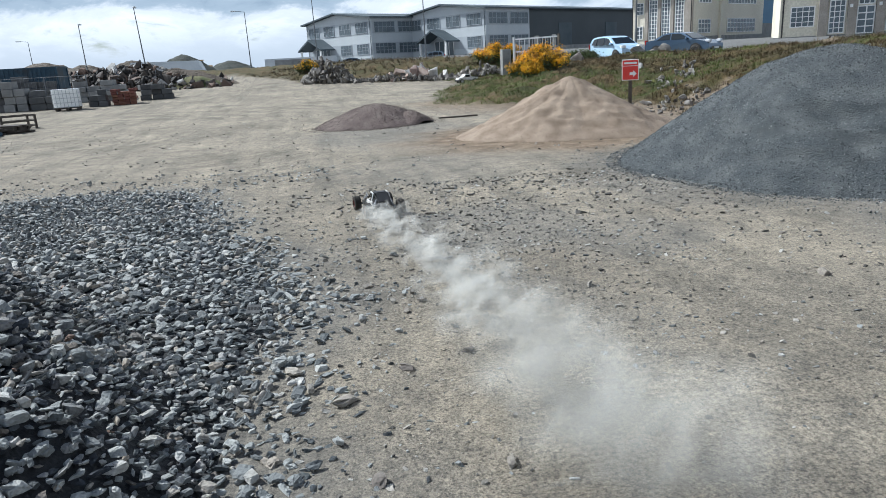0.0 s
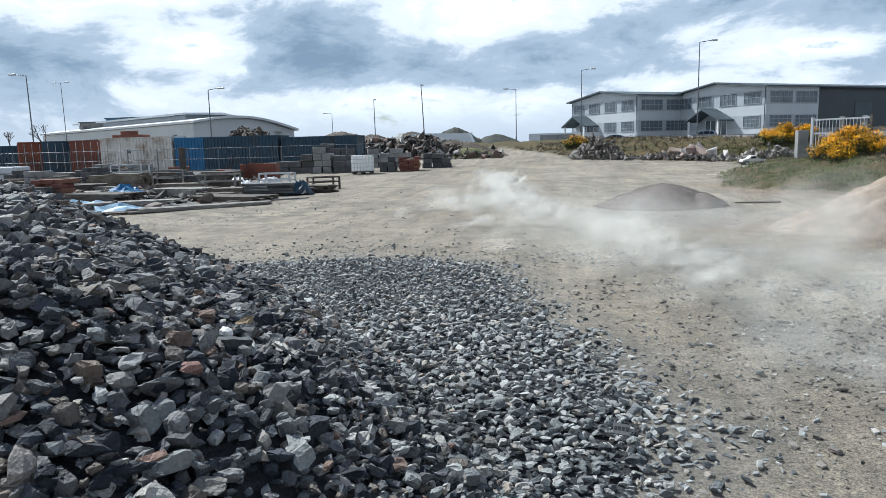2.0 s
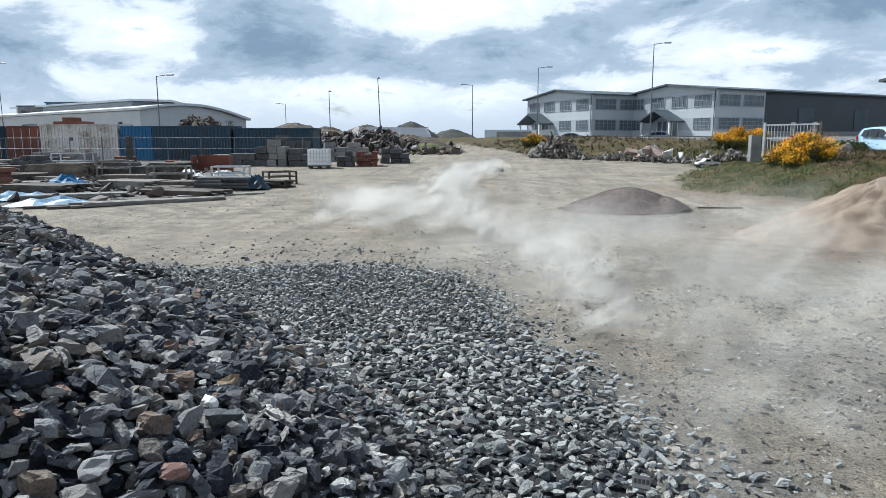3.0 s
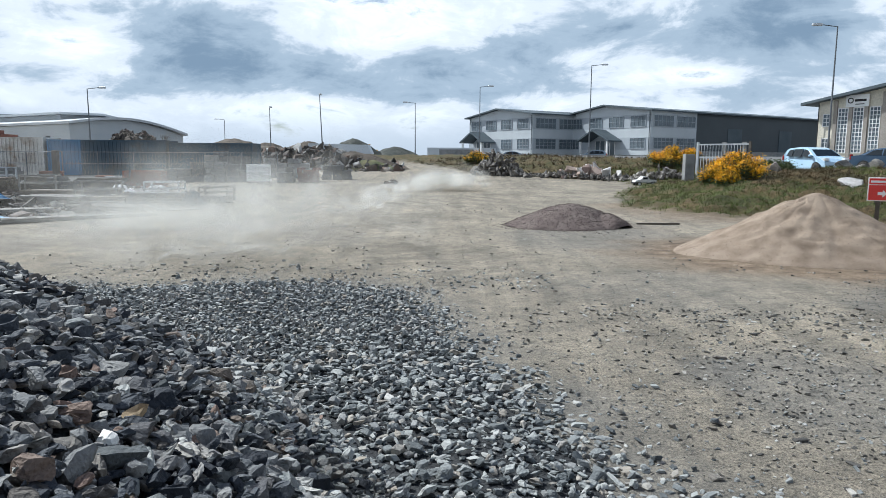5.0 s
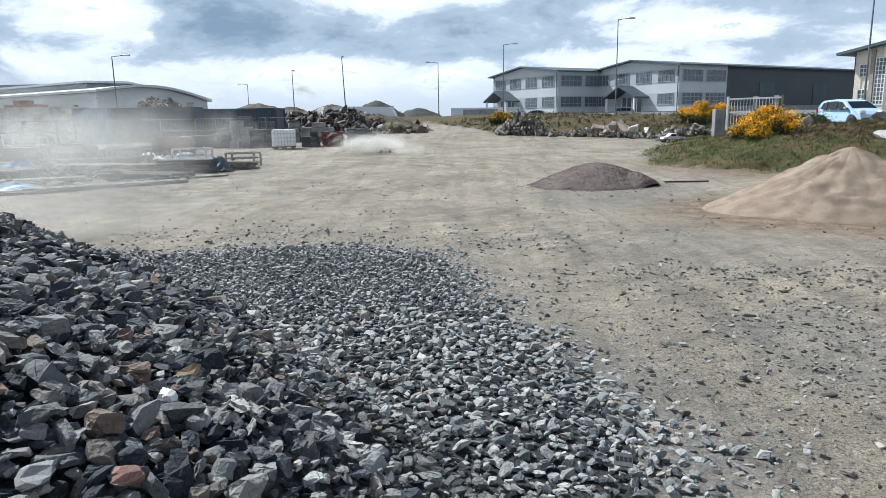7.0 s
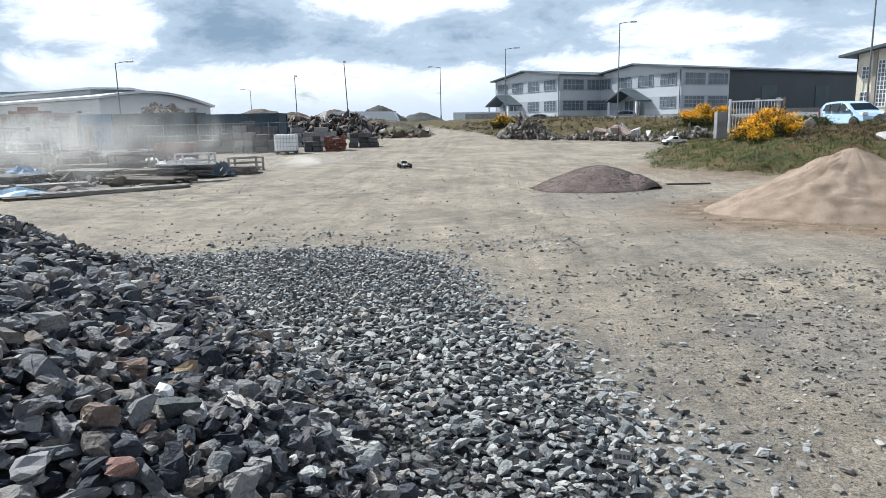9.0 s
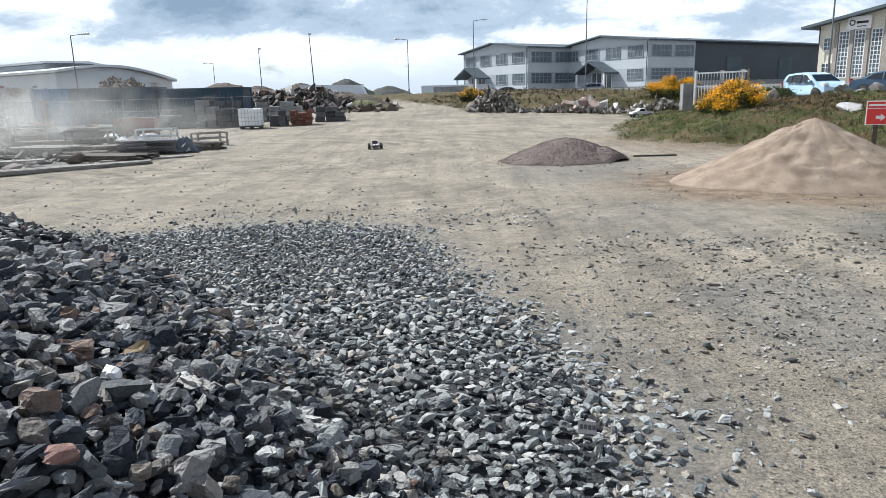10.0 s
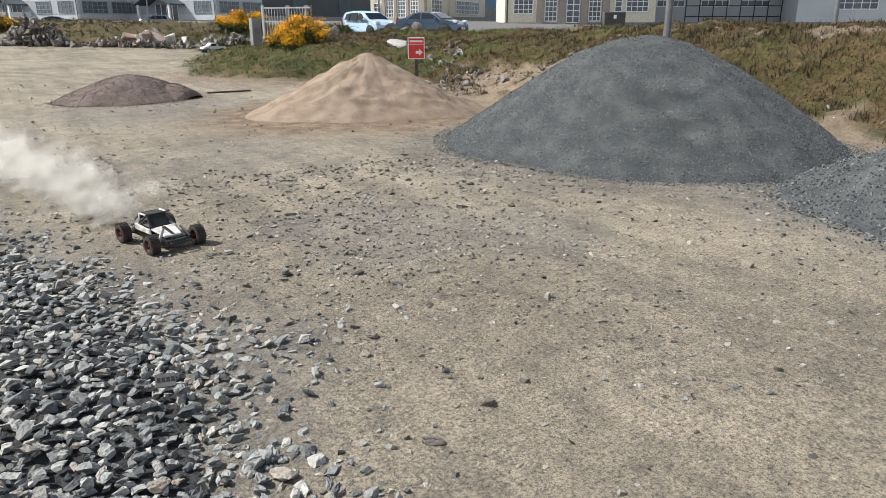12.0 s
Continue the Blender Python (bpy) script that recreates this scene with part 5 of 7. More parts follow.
def road_car(name, label, m, paint, outline, belt, width, wheels, glass_side, screens, r=0.31, group="parked cars"):
    """A car from its side outline (x, z). Above the belt line the sides lean in."""
    root = thing(name, label, "car", m, group=group)
    L0, L1 = min(p[0] for p in outline), max(p[0] for p in outline)

    def half(x, z):
        taper = 1 - 0.10 * max(0, (abs(x - (L0 + L1) / 2) / ((L1 - L0) / 2)) ** 4)
        lean = 0.0 if z < belt else (z - belt) * 0.36
        low = 0.05 if z < 0.3 else 0.0
        return width / 2 * taper - lean - low

    bm = bmesh.new()
    ring = []
    for x, z in outline:
        hw = half(x, z)
        ring.append([bm.verts.new((x, y, z + (0.025 if z > belt else 0.0) * (1 - (y / hw) ** 2))) for y in (-hw, -hw * 0.82, -hw * 0.4, 0.0, hw * 0.4, hw * 0.82, hw)])
    n = len(ring)
    for k in range(n):
        for j in range(6):
            bm.faces.new((ring[k][j], ring[k][j + 1], ring[(k + 1) % n][j + 1], ring[(k + 1) % n][j]))
    for j in (0, 6):
        bm.faces.new([q[j] for q in (ring if j == 0 else ring[::-1])])
    bmesh.ops.triangulate(bm, faces=[f for f in bm.faces if len(f.verts) > 4])
    part("body", bm, paint, root)
    for k, poly in enumerate(glass_side):
        for s in (-1, 1):
            bm = bmesh.new()
            A = [bm.verts.new((x, s * (half(x, z) + 0.004), z)) for x, z in poly]
            B = [bm.verts.new((x, s * (half(x, z) - 0.03), z)) for x, z in poly]
            q = len(poly)
            for i in range(q):
                bm.faces.new((A[i], A[(i + 1) % q], B[(i + 1) % q], B[i]))
            bm.faces.new(A), bm.faces.new(B[::-1])
            part("side_window", bm, CAR_GLASS, root)
    for nm, (xa, za), (xb, zb) in screens:
        bm = bmesh.new()
        q = []
        for x, z in ((xa, za), (xb, zb)):
            hw = half(x, z) - 0.10
            q.append([(x, -hw, z), (x, hw, z)])
        d = Vector((zb - za, 0, xa - xb)).normalized() * (0.035 if zb > za else -0.035)
        if d.z < 0:
            d = -d
        pts = [Vector(p) for p in (q[0][0], q[0][1], q[1][1], q[1][0])]
        A, B = [bm.verts.new(p + d) for p in pts], [bm.verts.new(p - d) for p in pts]
        for i in range(4):
            bm.faces.new((A[i], A[(i + 1) % 4], B[(i + 1) % 4], B[i]))
        bm.faces.new(A), bm.faces.new(B[::-1])
        part(nm, bm, CAR_GLASS, root)
    for x in wheels:
        for s in (-1, 1):
            bm = bmesh.new()
            lathe(bm, [(0.001, 0), (r * 1.16, 0), (r * 1.16, 0.05), (0.001, 0.05)], 20)
            bmesh.ops.transform(bm, matrix=pose(x, s * (width / 2 - 0.005) - 0.025, r + 0.02), verts=bm.verts)
            part("wheel_arch", bm, BLACK, root)
            wheel_parts(root, x, s * (width / 2 - 0.06), r, 0.2, s)
    for s in (-1, 1):
        bm = bmesh.new()
        box(bm, L1 - 0.34, L1 - 0.03, s * width * 0.36 - 0.15, s * width * 0.36 + 0.15, belt - 0.24, belt - 0.06, None)
        bevel(bm, 0.04)
        part("headlight", bm, CHROME, root)
        bm = bmesh.new()
        box(bm, L0 + 0.01, L0 + 0.13, s * width * 0.40 - 0.10, s * width * 0.40 + 0.10, belt - 0.22, belt + 0.1)
        bevel(bm, 0.03)
        part("tail_light", bm, TAIL, root)
        bm = bmesh.new()
        box(bm, screens[0][1][0] - 0.42, screens[0][1][0] - 0.28, s * (width / 2 + 0.02) - 0.09, s * (width / 2 + 0.02) + 0.09, belt, belt + 0.14)
        bevel(bm, 0.03)
        part("mirror", bm, paint, root)
    bm = bmesh.new()
    box(bm, L1 - 0.06, L1 + 0.012, -0.55, 0.55, 0.30, 0.50)
    bevel(bm, 0.03)
    part("grille", bm, BLACK, root)
    bm = bmesh.new()
    box(bm, L1 - 0.02, L1 + 0.03, -0.26, 0.26, 0.36, 0.47)
    part("number_plate", bm, SIGN_WHITE, root)
    return root


HATCH = [(-1.95, 0.32), (-1.98, 0.62), (-1.93, 0.95), (-1.72, 1.36), (-1.45, 1.49), (-0.6, 1.54), (0.15, 1.50), (0.55, 1.36), (1.2, 0.98), (1.62, 0.86), (1.90, 0.68), (1.95, 0.42), (1.88, 0.24), (-1.85, 0.24)]
SALOON = [(-2.28, 0.36), (-2.32, 0.66), (-2.22, 0.98), (-1.65, 1.04), (-1.0, 1.36), (-0.45, 1.45), (0.2, 1.43), (0.55, 1.34), (1.18, 0.98), (1.95, 0.84), (2.25, 0.66), (2.30, 0.42), (2.22, 0.24), (-2.2, 0.24)]
HATCH_SIDE = [[(-1.55, 1.02), (-1.42, 1.36), (-1.0, 1.42), (-0.95, 1.0)], [(-0.88, 1.0), (-0.9, 1.43), (-0.1, 1.44), (-0.1, 0.98)], [(-0.02, 0.98), (-0.02, 1.43), (0.3, 1.36), (0.95, 0.99)]]
SALOON_SIDE = [[(-1.35, 1.04), (-0.95, 1.30), (-0.42, 1.37), (-0.40, 1.02)], [(-0.32, 1.02), (-0.34, 1.37), (0.2, 1.36), (0.5, 1.26), (0.98, 1.0)]]
HATCH_SCREENS = [("windscreen", (1.13, 1.02), (0.52, 1.38)), ("rear_screen", (-1.90, 1.02), (-1.72, 1.36))]
SALOON_SCREENS = [("windscreen", (1.12, 1.01), (0.55, 1.34)), ("rear_screen", (-1.60, 1.07), (-1.02, 1.35))]
road_car("hatchback", "pale blue-white five-door hatchback parked on the bank top", pose(21.3, 41.0, 1.36, 0, 0, -82), CAR_WHITE, HATCH, 0.97, 1.70, (-1.25, 1.28), HATCH_SIDE, HATCH_SCREENS)
road_car("saloon_car", "dark blue-grey saloon parked beside the pale hatchback", pose(25.5, 40.0, 1.42, 0, 0, -62), CAR_BLUE, SALOON, 0.98, 1.80, (-1.38, 1.40), SALOON_SIDE, SALOON_SCREENS, r=0.33)
road_car("hatchback", "silver-blue estate car parked before the white offices", pose(21.2, 104.0, 1.85, 0, 0, 175), CAR_SILVER, HATCH, 0.97, 1.72, (-1.25, 1.28), HATCH_SIDE, HATCH_SCREENS)
road_car("saloon_car", "silver-grey car half hidden behind the far grass", pose(9.0, 108.0, 1.75, 0, 0, 178), CAR_SILVER, SALOON, 0.98, 1.76, (-1.38, 1.40), SALOON_SIDE, SALOON_SCREENS)


def model_truck():
    root = thing("model_truck", "white toy pickup truck with black wheels beside the track", "toy truck", pose(11.85, 43.0, hz(11.85, 43.0) - 0.02, 0, 0, 188) @ Matrix.Diagonal((0.8, 0.8, 0.72, 1)))
    bm = bmesh.new()
    prism(bm, [(-0.85, 0.28), (-0.88, 0.5), (-0.3, 0.52), (-0.18, 0.80), (0.22, 0.80), (0.42, 0.54), (0.82, 0.48), (0.88, 0.3)], -0.36, 0.36)
    bevel(bm, 0.03)
    part("body", bm, RC_WHITE, root)
    bm = bmesh.new()
    box(bm, -0.14, 0.26, -0.366, 0.366, 0.56, 0.74)
    part("cab_window", bm, CAR_GLASS, root)
    bm = bmesh.new()
    box(bm, -0.80, -0.34, -0.30, 0.30, 0.50, 0.545)
    part("bed", bm, BLACK, root)
    for x in (-0.55, 0.55):
        for s in (-1, 1):
            wheel_parts(root, x, s * 0.36, 0.19, 0.16, s)
    bm = bmesh.new()
    box(bm, 0.86, 0.93, -0.34, 0.34, 0.2, 0.32)
    part("bumper", bm, BLACK, root)


model_truck()


# ---- sign, gate, gorse, boulders on the bank ----
def sign():
    z = hz(11.05, 18.35)
    root = thing("site_sign", "red and white site sign with an arrow on a timber post", "sign", pose(11.05, 18.35, z, 3, 0, -33))
    bm = bmesh.new()
    box(bm, -0.05, 0.05, 0.0, 0.07, -0.3, 1.2)
    part("post", bm, DARK_WOOD, root)
    z0 = 1.10 - z
    bm = bmesh.new()
    box(bm, -0.25, 0.25, -0.02, -0.002, z0, z0 + 0.62)
    bevel(bm, 0.006)
    b = part("board", bm, SIGN_WHITE, root, "white-edged board")
    bm = bmesh.new()
    box(bm, -0.225, 0.225, -0.028, -0.021, z0 + 0.025, z0 + 0.42), box(bm, -0.225, 0.225, -0.028, -0.021, z0 + 0.44, z0 + 0.595)
    part("red_panel", bm, SIGN_RED, b)
    bm = bmesh.new()
    box(bm, -0.19, 0.19, -0.034, -0.029, z0 + 0.485, z0 + 0.54)
    part("lettering_bar", bm, SIGN_WHITE, b)
    bm = bmesh.new()
    prism(bm, [(-0.02, z0 + 0.16), (0.09, z0 + 0.16), (0.09, z0 + 0.10), (0.19, z0 + 0.20), (0.09, z0 + 0.30), (0.09, z0 + 0.24), (-0.02, z0 + 0.24)], -0.034, -0.029)
    part("arrow", bm, SIGN_WHITE, b)


sign()


def gate():
    root = thing("palisade_gate", "galvanised steel gate leaf standing open at the bank", "gate", pose(15.45, 44.0, 1.08, 0, 0, -52))
    h = 2.05
    for x in (0, 3.45):
        bm = bmesh.new()
        box(bm, x - 0.07, x + 0.07, -0.07, 0.07, -0.2, h + 0.1)
        part("post", bm, GALV if x == 0 else DARK_WOOD, root)
    for z in (0.25, 1.15, h - 0.1):
        bm = bmesh.new()
        box(bm, 0.07, 3.38, -0.03, 0.03, z, z + 0.09)
        part("rail", bm, GALV, root)
    for k in range(15):
        bm = bmesh.new()
        x = 0.25 + 0.2 * k
        box(bm, x, x + 0.028, -0.045, -0.031, 0.1, h - 0.02)
        part("bar", bm, GALV, root)
    for x in (1.6, 2.9):
        bm = bmesh.new()
        box(bm, x, x + 0.28, 0.04, 0.12, 0.2, h + 0.08)
        part("panel", bm, CONCRETE, root)
    bm = bmesh.new()
    box(bm, -0.3, 0.3, -0.2, 0.2, -0.3, 1.65)
    bevel(bm, 0.02)
    solid("gate_pier", bm, CONCRETE, "pale concrete gate pier", "pier", pose(14.35, 42.4, hz(14.35, 42.4), 0, 0, 8))


gate()


def clump(rng, n, size, spread, flat=1.0):
    """Small leaf blades set about the origin."""
    c = rng.normal(size=(n, 3)) * spread
    R = turns(rng, n)
    t = np.array([[-0.5, 0, 0], [0.5, 0, 0], [0.05, 1.0, 0.1]])
    s = size * (0.6 + 0.8 * rng.rand(n))
    V = np.einsum("nij,vj->nvi", R, t) * s[:, None, None] + c[:, None, :]
    return V.reshape(-1, 3)


def bush(x, y, w, h, seed, flowers=0.6, label="gorse bush covered in bright yellow flowers"):
    rng = np.random.RandomState(seed)
    root = thing("gorse_bush", label, "bush", pose(x, y, hz(x, y) - 0.05), group="gorse bushes on the bank")
    bm = bmesh.new()
    tips = []
    for k in range(26):
        a, e = rng.rand() * 6.28, 0.35 + 1.1 * rng.rand()
        r = 0.75 + 0.45 * rng.rand()
        tip = Vector((w * 0.5 * r * math.cos(a) * math.cos(e) * 1.05, w * 0.4 * r * math.sin(a) * math.cos(e), max(0.2, h * r * 0.8 * math.sin(e) + 0.2 * h)))
        tube(bm, (0.1 * math.cos(a), 0.1 * math.sin(a), 0), tip * 0.55 + Vector((0, 0, 0.1)), 0.03, 0.015, 5)
        tube(bm, tip * 0.55 + Vector((0, 0, 0.1)), tip, 0.015, 0.006, 5)
        tips.append(np.array(tip))
    part("stem", bm, BARE_TWIG, root)
    for nm, mat, n, size, sp, off in (("foliage", GORSE_LEAF, 300, 0.07, 0.17, -0.16), ("flower", GORSE_FLOWER, int(420 * flowers), 0.055, 0.14, 0.02)):
        Vs = []
        for t in tips:
            if nm == "flower" and t[2] < h * 0.42 and rng.rand() < 0.6:
                continue
            for q in range(2):
                p = t * (1.0 - 0.22 * q) + np.array([0, 0, off]) + rng.normal(size=3) * 0.05
                Vs.append(clump(rng, n // 2, size, (sp, sp, sp * 0.8)) + p)
        V = np.concatenate(Vs)
        V[:, 2] = np.maximum(V[:, 2], 0.0)
        ob = new(nm, mesh_np(nm, V, np.arange(len(V)).reshape(-1, 3), mat))
        ob.parent = root


bush(13.5, 33.2, 3.0, 1.15, 41, 1.0)
bush(12.5, 32.7, 1.7, 0.8, 45, 0.9)
bush(15.8, 50.5, 2.8, 1.25, 42, 0.9, "low gorse bush in yellow flower beside the gate")
bush(17.3, 51.0, 1.6, 0.9, 43, 0.8, "low gorse bush in yellow flower beside the gate")
bush(2.0, 62.0, 2.0, 0.9, 44, 0.35, "small gorse bush with a few flowers at the roadside")
bush(18.6, 40.2, 1.8, 0.9, 46, 0.0, "dark green gorse bush without flowers")


def boulder(x, y, s, seed, mat, label, sink=0.2, squash=0.75, group="boulders on the bank"):
    rng = np.random.RandomState(seed)
    bm = bmesh.new()
    bmesh.ops.create_icosphere(bm, subdivisions=3, radius=0.5)
    planes = [Vector(rng.normal(size=3)).normalized() for _ in range(11)]
    cut = [0.16 + 0.19 * rng.rand() for _ in planes]
    for v in bm.verts:
        for n, d in zip(planes, cut):
            k = v.co.dot(n) - d
            if k > 0:
                v.co -= n * k
        v.co += Vector(rng.normal(size=3)) * 0.006
    me = mesh_of("boulder", bm, mat)
    ob = new("boulder", me)
    ob.matrix_basis = pose(x, y, hz(x, y) + s * squash * (0.42 - sink), 0, 0, seed * 41) @ Matrix.Diagonal((s * 1.2, s, s * squash, 1))
    return tagged(ob, label, "boulder", group=group)


BOULDER = material("grey_boulder", [(0.10, 0.092, 0.085), (0.17, 0.157, 0.145), (0.24, 0.22, 0.205)], scale=2.2, fine=18, bump=0.6, dist=0.03, rand=0.3)
WHITE_ROCK = material("pale_quarry_rock", [(0.42, 0.40, 0.38), (0.64, 0.62, 0.60)], scale=2.2, fine=18, bump=0.5, dist=0.03, rand=0.3)
PINK_ROCK = material("pink_granite_block", [(0.22, 0.155, 0.13), (0.34, 0.27, 0.235)], scale=2.0, fine=18, bump=0.5, dist=0.03, rand=0.3)
for k, (x, y, s, mat, lab) in enumerate(((17.5, 38.0, 1.35, BOULDER, "large grey boulder lying on the bank crest"), (16.0, 38.4, 0.9, BOULDER, "grey boulder lying on the bank crest"), (21.6, 38.3, 1.1, BOULDER, "grey boulder in front of the parked cars"),
                                         (23.0, 38.2, 1.2, BOULDER, "grey boulder in front of the parked cars"), (22.3, 37.8, 0.8, BOULDER, "grey boulder in front of the parked cars"), (16.3, 28.5, 1.25, WHITE_ROCK, "white rock half buried in the grassy bank"),
                                         (13.0, 21.0, 0.5, WHITE_ROCK, "pale rock in the grassy bank"), (14.2, 20.6, 0.42, BOULDER, "grey rock in the grassy bank"), (13.6, 19.2, 0.36, BOULDER, "grey rock in the grassy bank"),
                                         (12.2, 18.6, 0.3, BOULDER, "grey rock in the grassy bank"), (15.4, 17.6, 0.35, WHITE_ROCK, "pale rock in the grassy bank"), (13.6, 17.2, 0.4, BOULDER, "grey rock in the grassy bank"), (19.5, 14.0, 0.4, WHITE_ROCK, "pale rock in the grassy bank"))):
    boulder(x, y, s, 60 + k, mat, lab, squash=0.5 if mat == WHITE_ROCK else 0.75)


def rock_pile(name, x0, y0, x1, y1, n, size, hgt, mat, label, seed, depth=1.2):
    rng = np.random.RandomState(seed)
    root = thing(name, label, "rock pile", pose(0, 0, 0), group="rock piles at the yard edge")
    meshes = [mesh_np("rock", V, F, mat) for V, F in LUMPS + ROCKS[::2]]
    for k in range(n):
        t, d = rng.rand(), rng.normal() * depth * 0.35
        x, y = x0 + (x1 - x0) * t, y0 + (y1 - y0) * t + d
        s = size * (0.5 + 0.9 * rng.rand() ** 1.6)
        top = hgt * max(0.0, math.sin(math.pi * min(1, max(0, t)))) * max(0.0, 1 - abs(d) / depth)
        z = hz(x, y) + 0.2 * s + top * rng.rand()
        piece("rock", meshes[rng.randint(len(meshes))], root, pose(x, y, z, rng.rand() * 360, rng.rand() * 360, rng.rand() * 360) @ Matrix.Diagonal((s * 1.2, s, s, 1)))


ROCK_GREY = material("mixed_grey_rubble", [(0.06, 0.056, 0.05), (0.14, 0.127, 0.113), (0.32, 0.30, 0.275)], scale=1.6, fine=14, bump=0.7, dist=0.04, rand=0.9)
rock_pile("rubble_pile", 1.4, 53.2, 5.2, 50.9, 240, 0.38, 2.0, ROCK_GREY, "heap of mixed grey rubble and stone", 71)
rock_pile("rubble_row", 4.9, 51.0, 12.6, 45.4, 190, 0.30, 0.35, ROCK_GREY, "low row of grey rubble along the yard edge", 72, 0.9)
rock_pile("granite_pile", 7.6, 49.6, 10.3, 48.0, 20, 0.85, 0.7, PINK_ROCK, "pile of large pink granite blocks", 73, 0.8)
rock_pile("granite_pile", 8.6, 49.2, 11.4, 47.4, 14, 0.75, 0.3, WHITE_ROCK, "pile of pale granite lumps", 74, 0.8)
rock_pile("rubble_bank", 11.6, 45.2, 15.4, 43.8, 150, 0.30, 0.7, ROCK_GREY, "bank of loose pale rubble below the gate", 75, 1.3)
rock_pile("rubble_scatter", 14.2, 22.6, 17.2, 24.6, 45, 0.24, 0.04, ROCK_GREY, "pale rubble showing through the grassy bank", 79, 2.0)
rock_pile("rubble_scatter", 11.4, 19.4, 15.0, 20.4, 80, 0.13, 0.04, ROCK_GREY, "rubble showing through the grassy bank", 76, 2.2)
rock_pile("rubble_scatter", 13.2, 15.6, 17.5, 15.4, 50, 0.11, 0.02, ROCK_GREY, "rubble showing through the grassy bank", 77, 2.6)
rock_pile("rubble_scatter", 14.0, 6.5, 20.5, -2.0, 120, 0.10, 0.02, ROCK_GREY, "rubble showing through the grassy bank", 78, 2.4)


def bank_grass():
    rng = np.random.RandomState(91)

    def blades(P, n, hgt, wid, mat, name, label):
        c = np.repeat(P, n, axis=0) + rng.normal(size=(len(P) * n, 2)) * 0.07
        z = height(c)
        k = len(c)
        a, lean = rng.rand(k) * 6.28, 0.35 + 0.9 * rng.rand(k)
        H = hgt * (0.45 + 0.9 * rng.rand(k)) * np.repeat(0.35 + 1.25 * rng.rand(len(P)) ** 1.5, n)
        d = np.stack([np.cos(a), np.sin(a)], 1)
        e = np.stack([-d[:, 1], d[:, 0]], 1) * wid
        base = np.column_stack([c, z - 0.01])
        v0, v1 = base + np.column_stack([e, 0 * a]), base - np.column_stack([e, 0 * a])
        v2 = base + np.column_stack([d * (lean * H)[:, None], H])
        V = np.stack([v0, v1, v2], 1).reshape(-1, 3)
        ob = new(name, mesh_np(name, V, np.arange(len(V)).reshape(-1, 3), mat))
        tagged(ob, label, "grass", kind="stuff")

    Q = jitter(rng, 6, 31, -4, 52, 0.21)
    s = signed(Q, BANK) + 0.5 * wave(Q, 1.6, 11)
    scar = bare(Q, s)
    ok = (s > 0.3) & (s < 13) & (rng.rand(len(Q)) < (0.35 + 0.65 * step(0.3, 2.5, s)) * (1 - 0.93 * scar))
    Q, s = Q[ok], s[ok]
    lush = (wave(Q, 0.5, 95) + 0.5 * wave(Q, 2.3, 96) + 0.9 * ((Q[:, 1] > 22) & (s < 6)) - 0.75 * (Q[:, 1] < 18)) > 0.35
    blades(Q[~lush], 17, 0.12, 0.011, GRASS, "dry_grass", "rough tawny grass growing on the bank")
    blades(Q[lush], 11, 0.14, 0.010, GREEN, "green_grass", "fresh green grass growing on the bank")
    Q = jitter(rng, 8, 26, -8, 22, 0.13)
    s = signed(Q, BANK) + 0.5 * wave(Q, 1.6, 11)
    Q = Q[rng.rand(len(Q)) < 0.22 * bare(Q, s) * (s < 9)]
    sz = 0.03 + 0.13 * rng.rand(len(Q)) ** 3.0
    ob = new("slipped_stone", scatter("slipped_stone", np.column_stack([Q, height(Q) + 0.12 * sz]), sz, EARTH_STONE, rng, CHIPS, tilt=0.5))
    tagged(ob, "stones and clods of earth where the bank has slipped", "rubble", kind="stuff")
    Q = jitter(rng, -4, 30, 46, 72, 0.5)
    s = signed(Q, BANK)
    Q = Q[(s > 0.5) & (s < 13)]
    blades(Q, 9, 0.22, 0.02, GRASS, "roadside_grass", "rough grass on the far verge")


bank_grass()


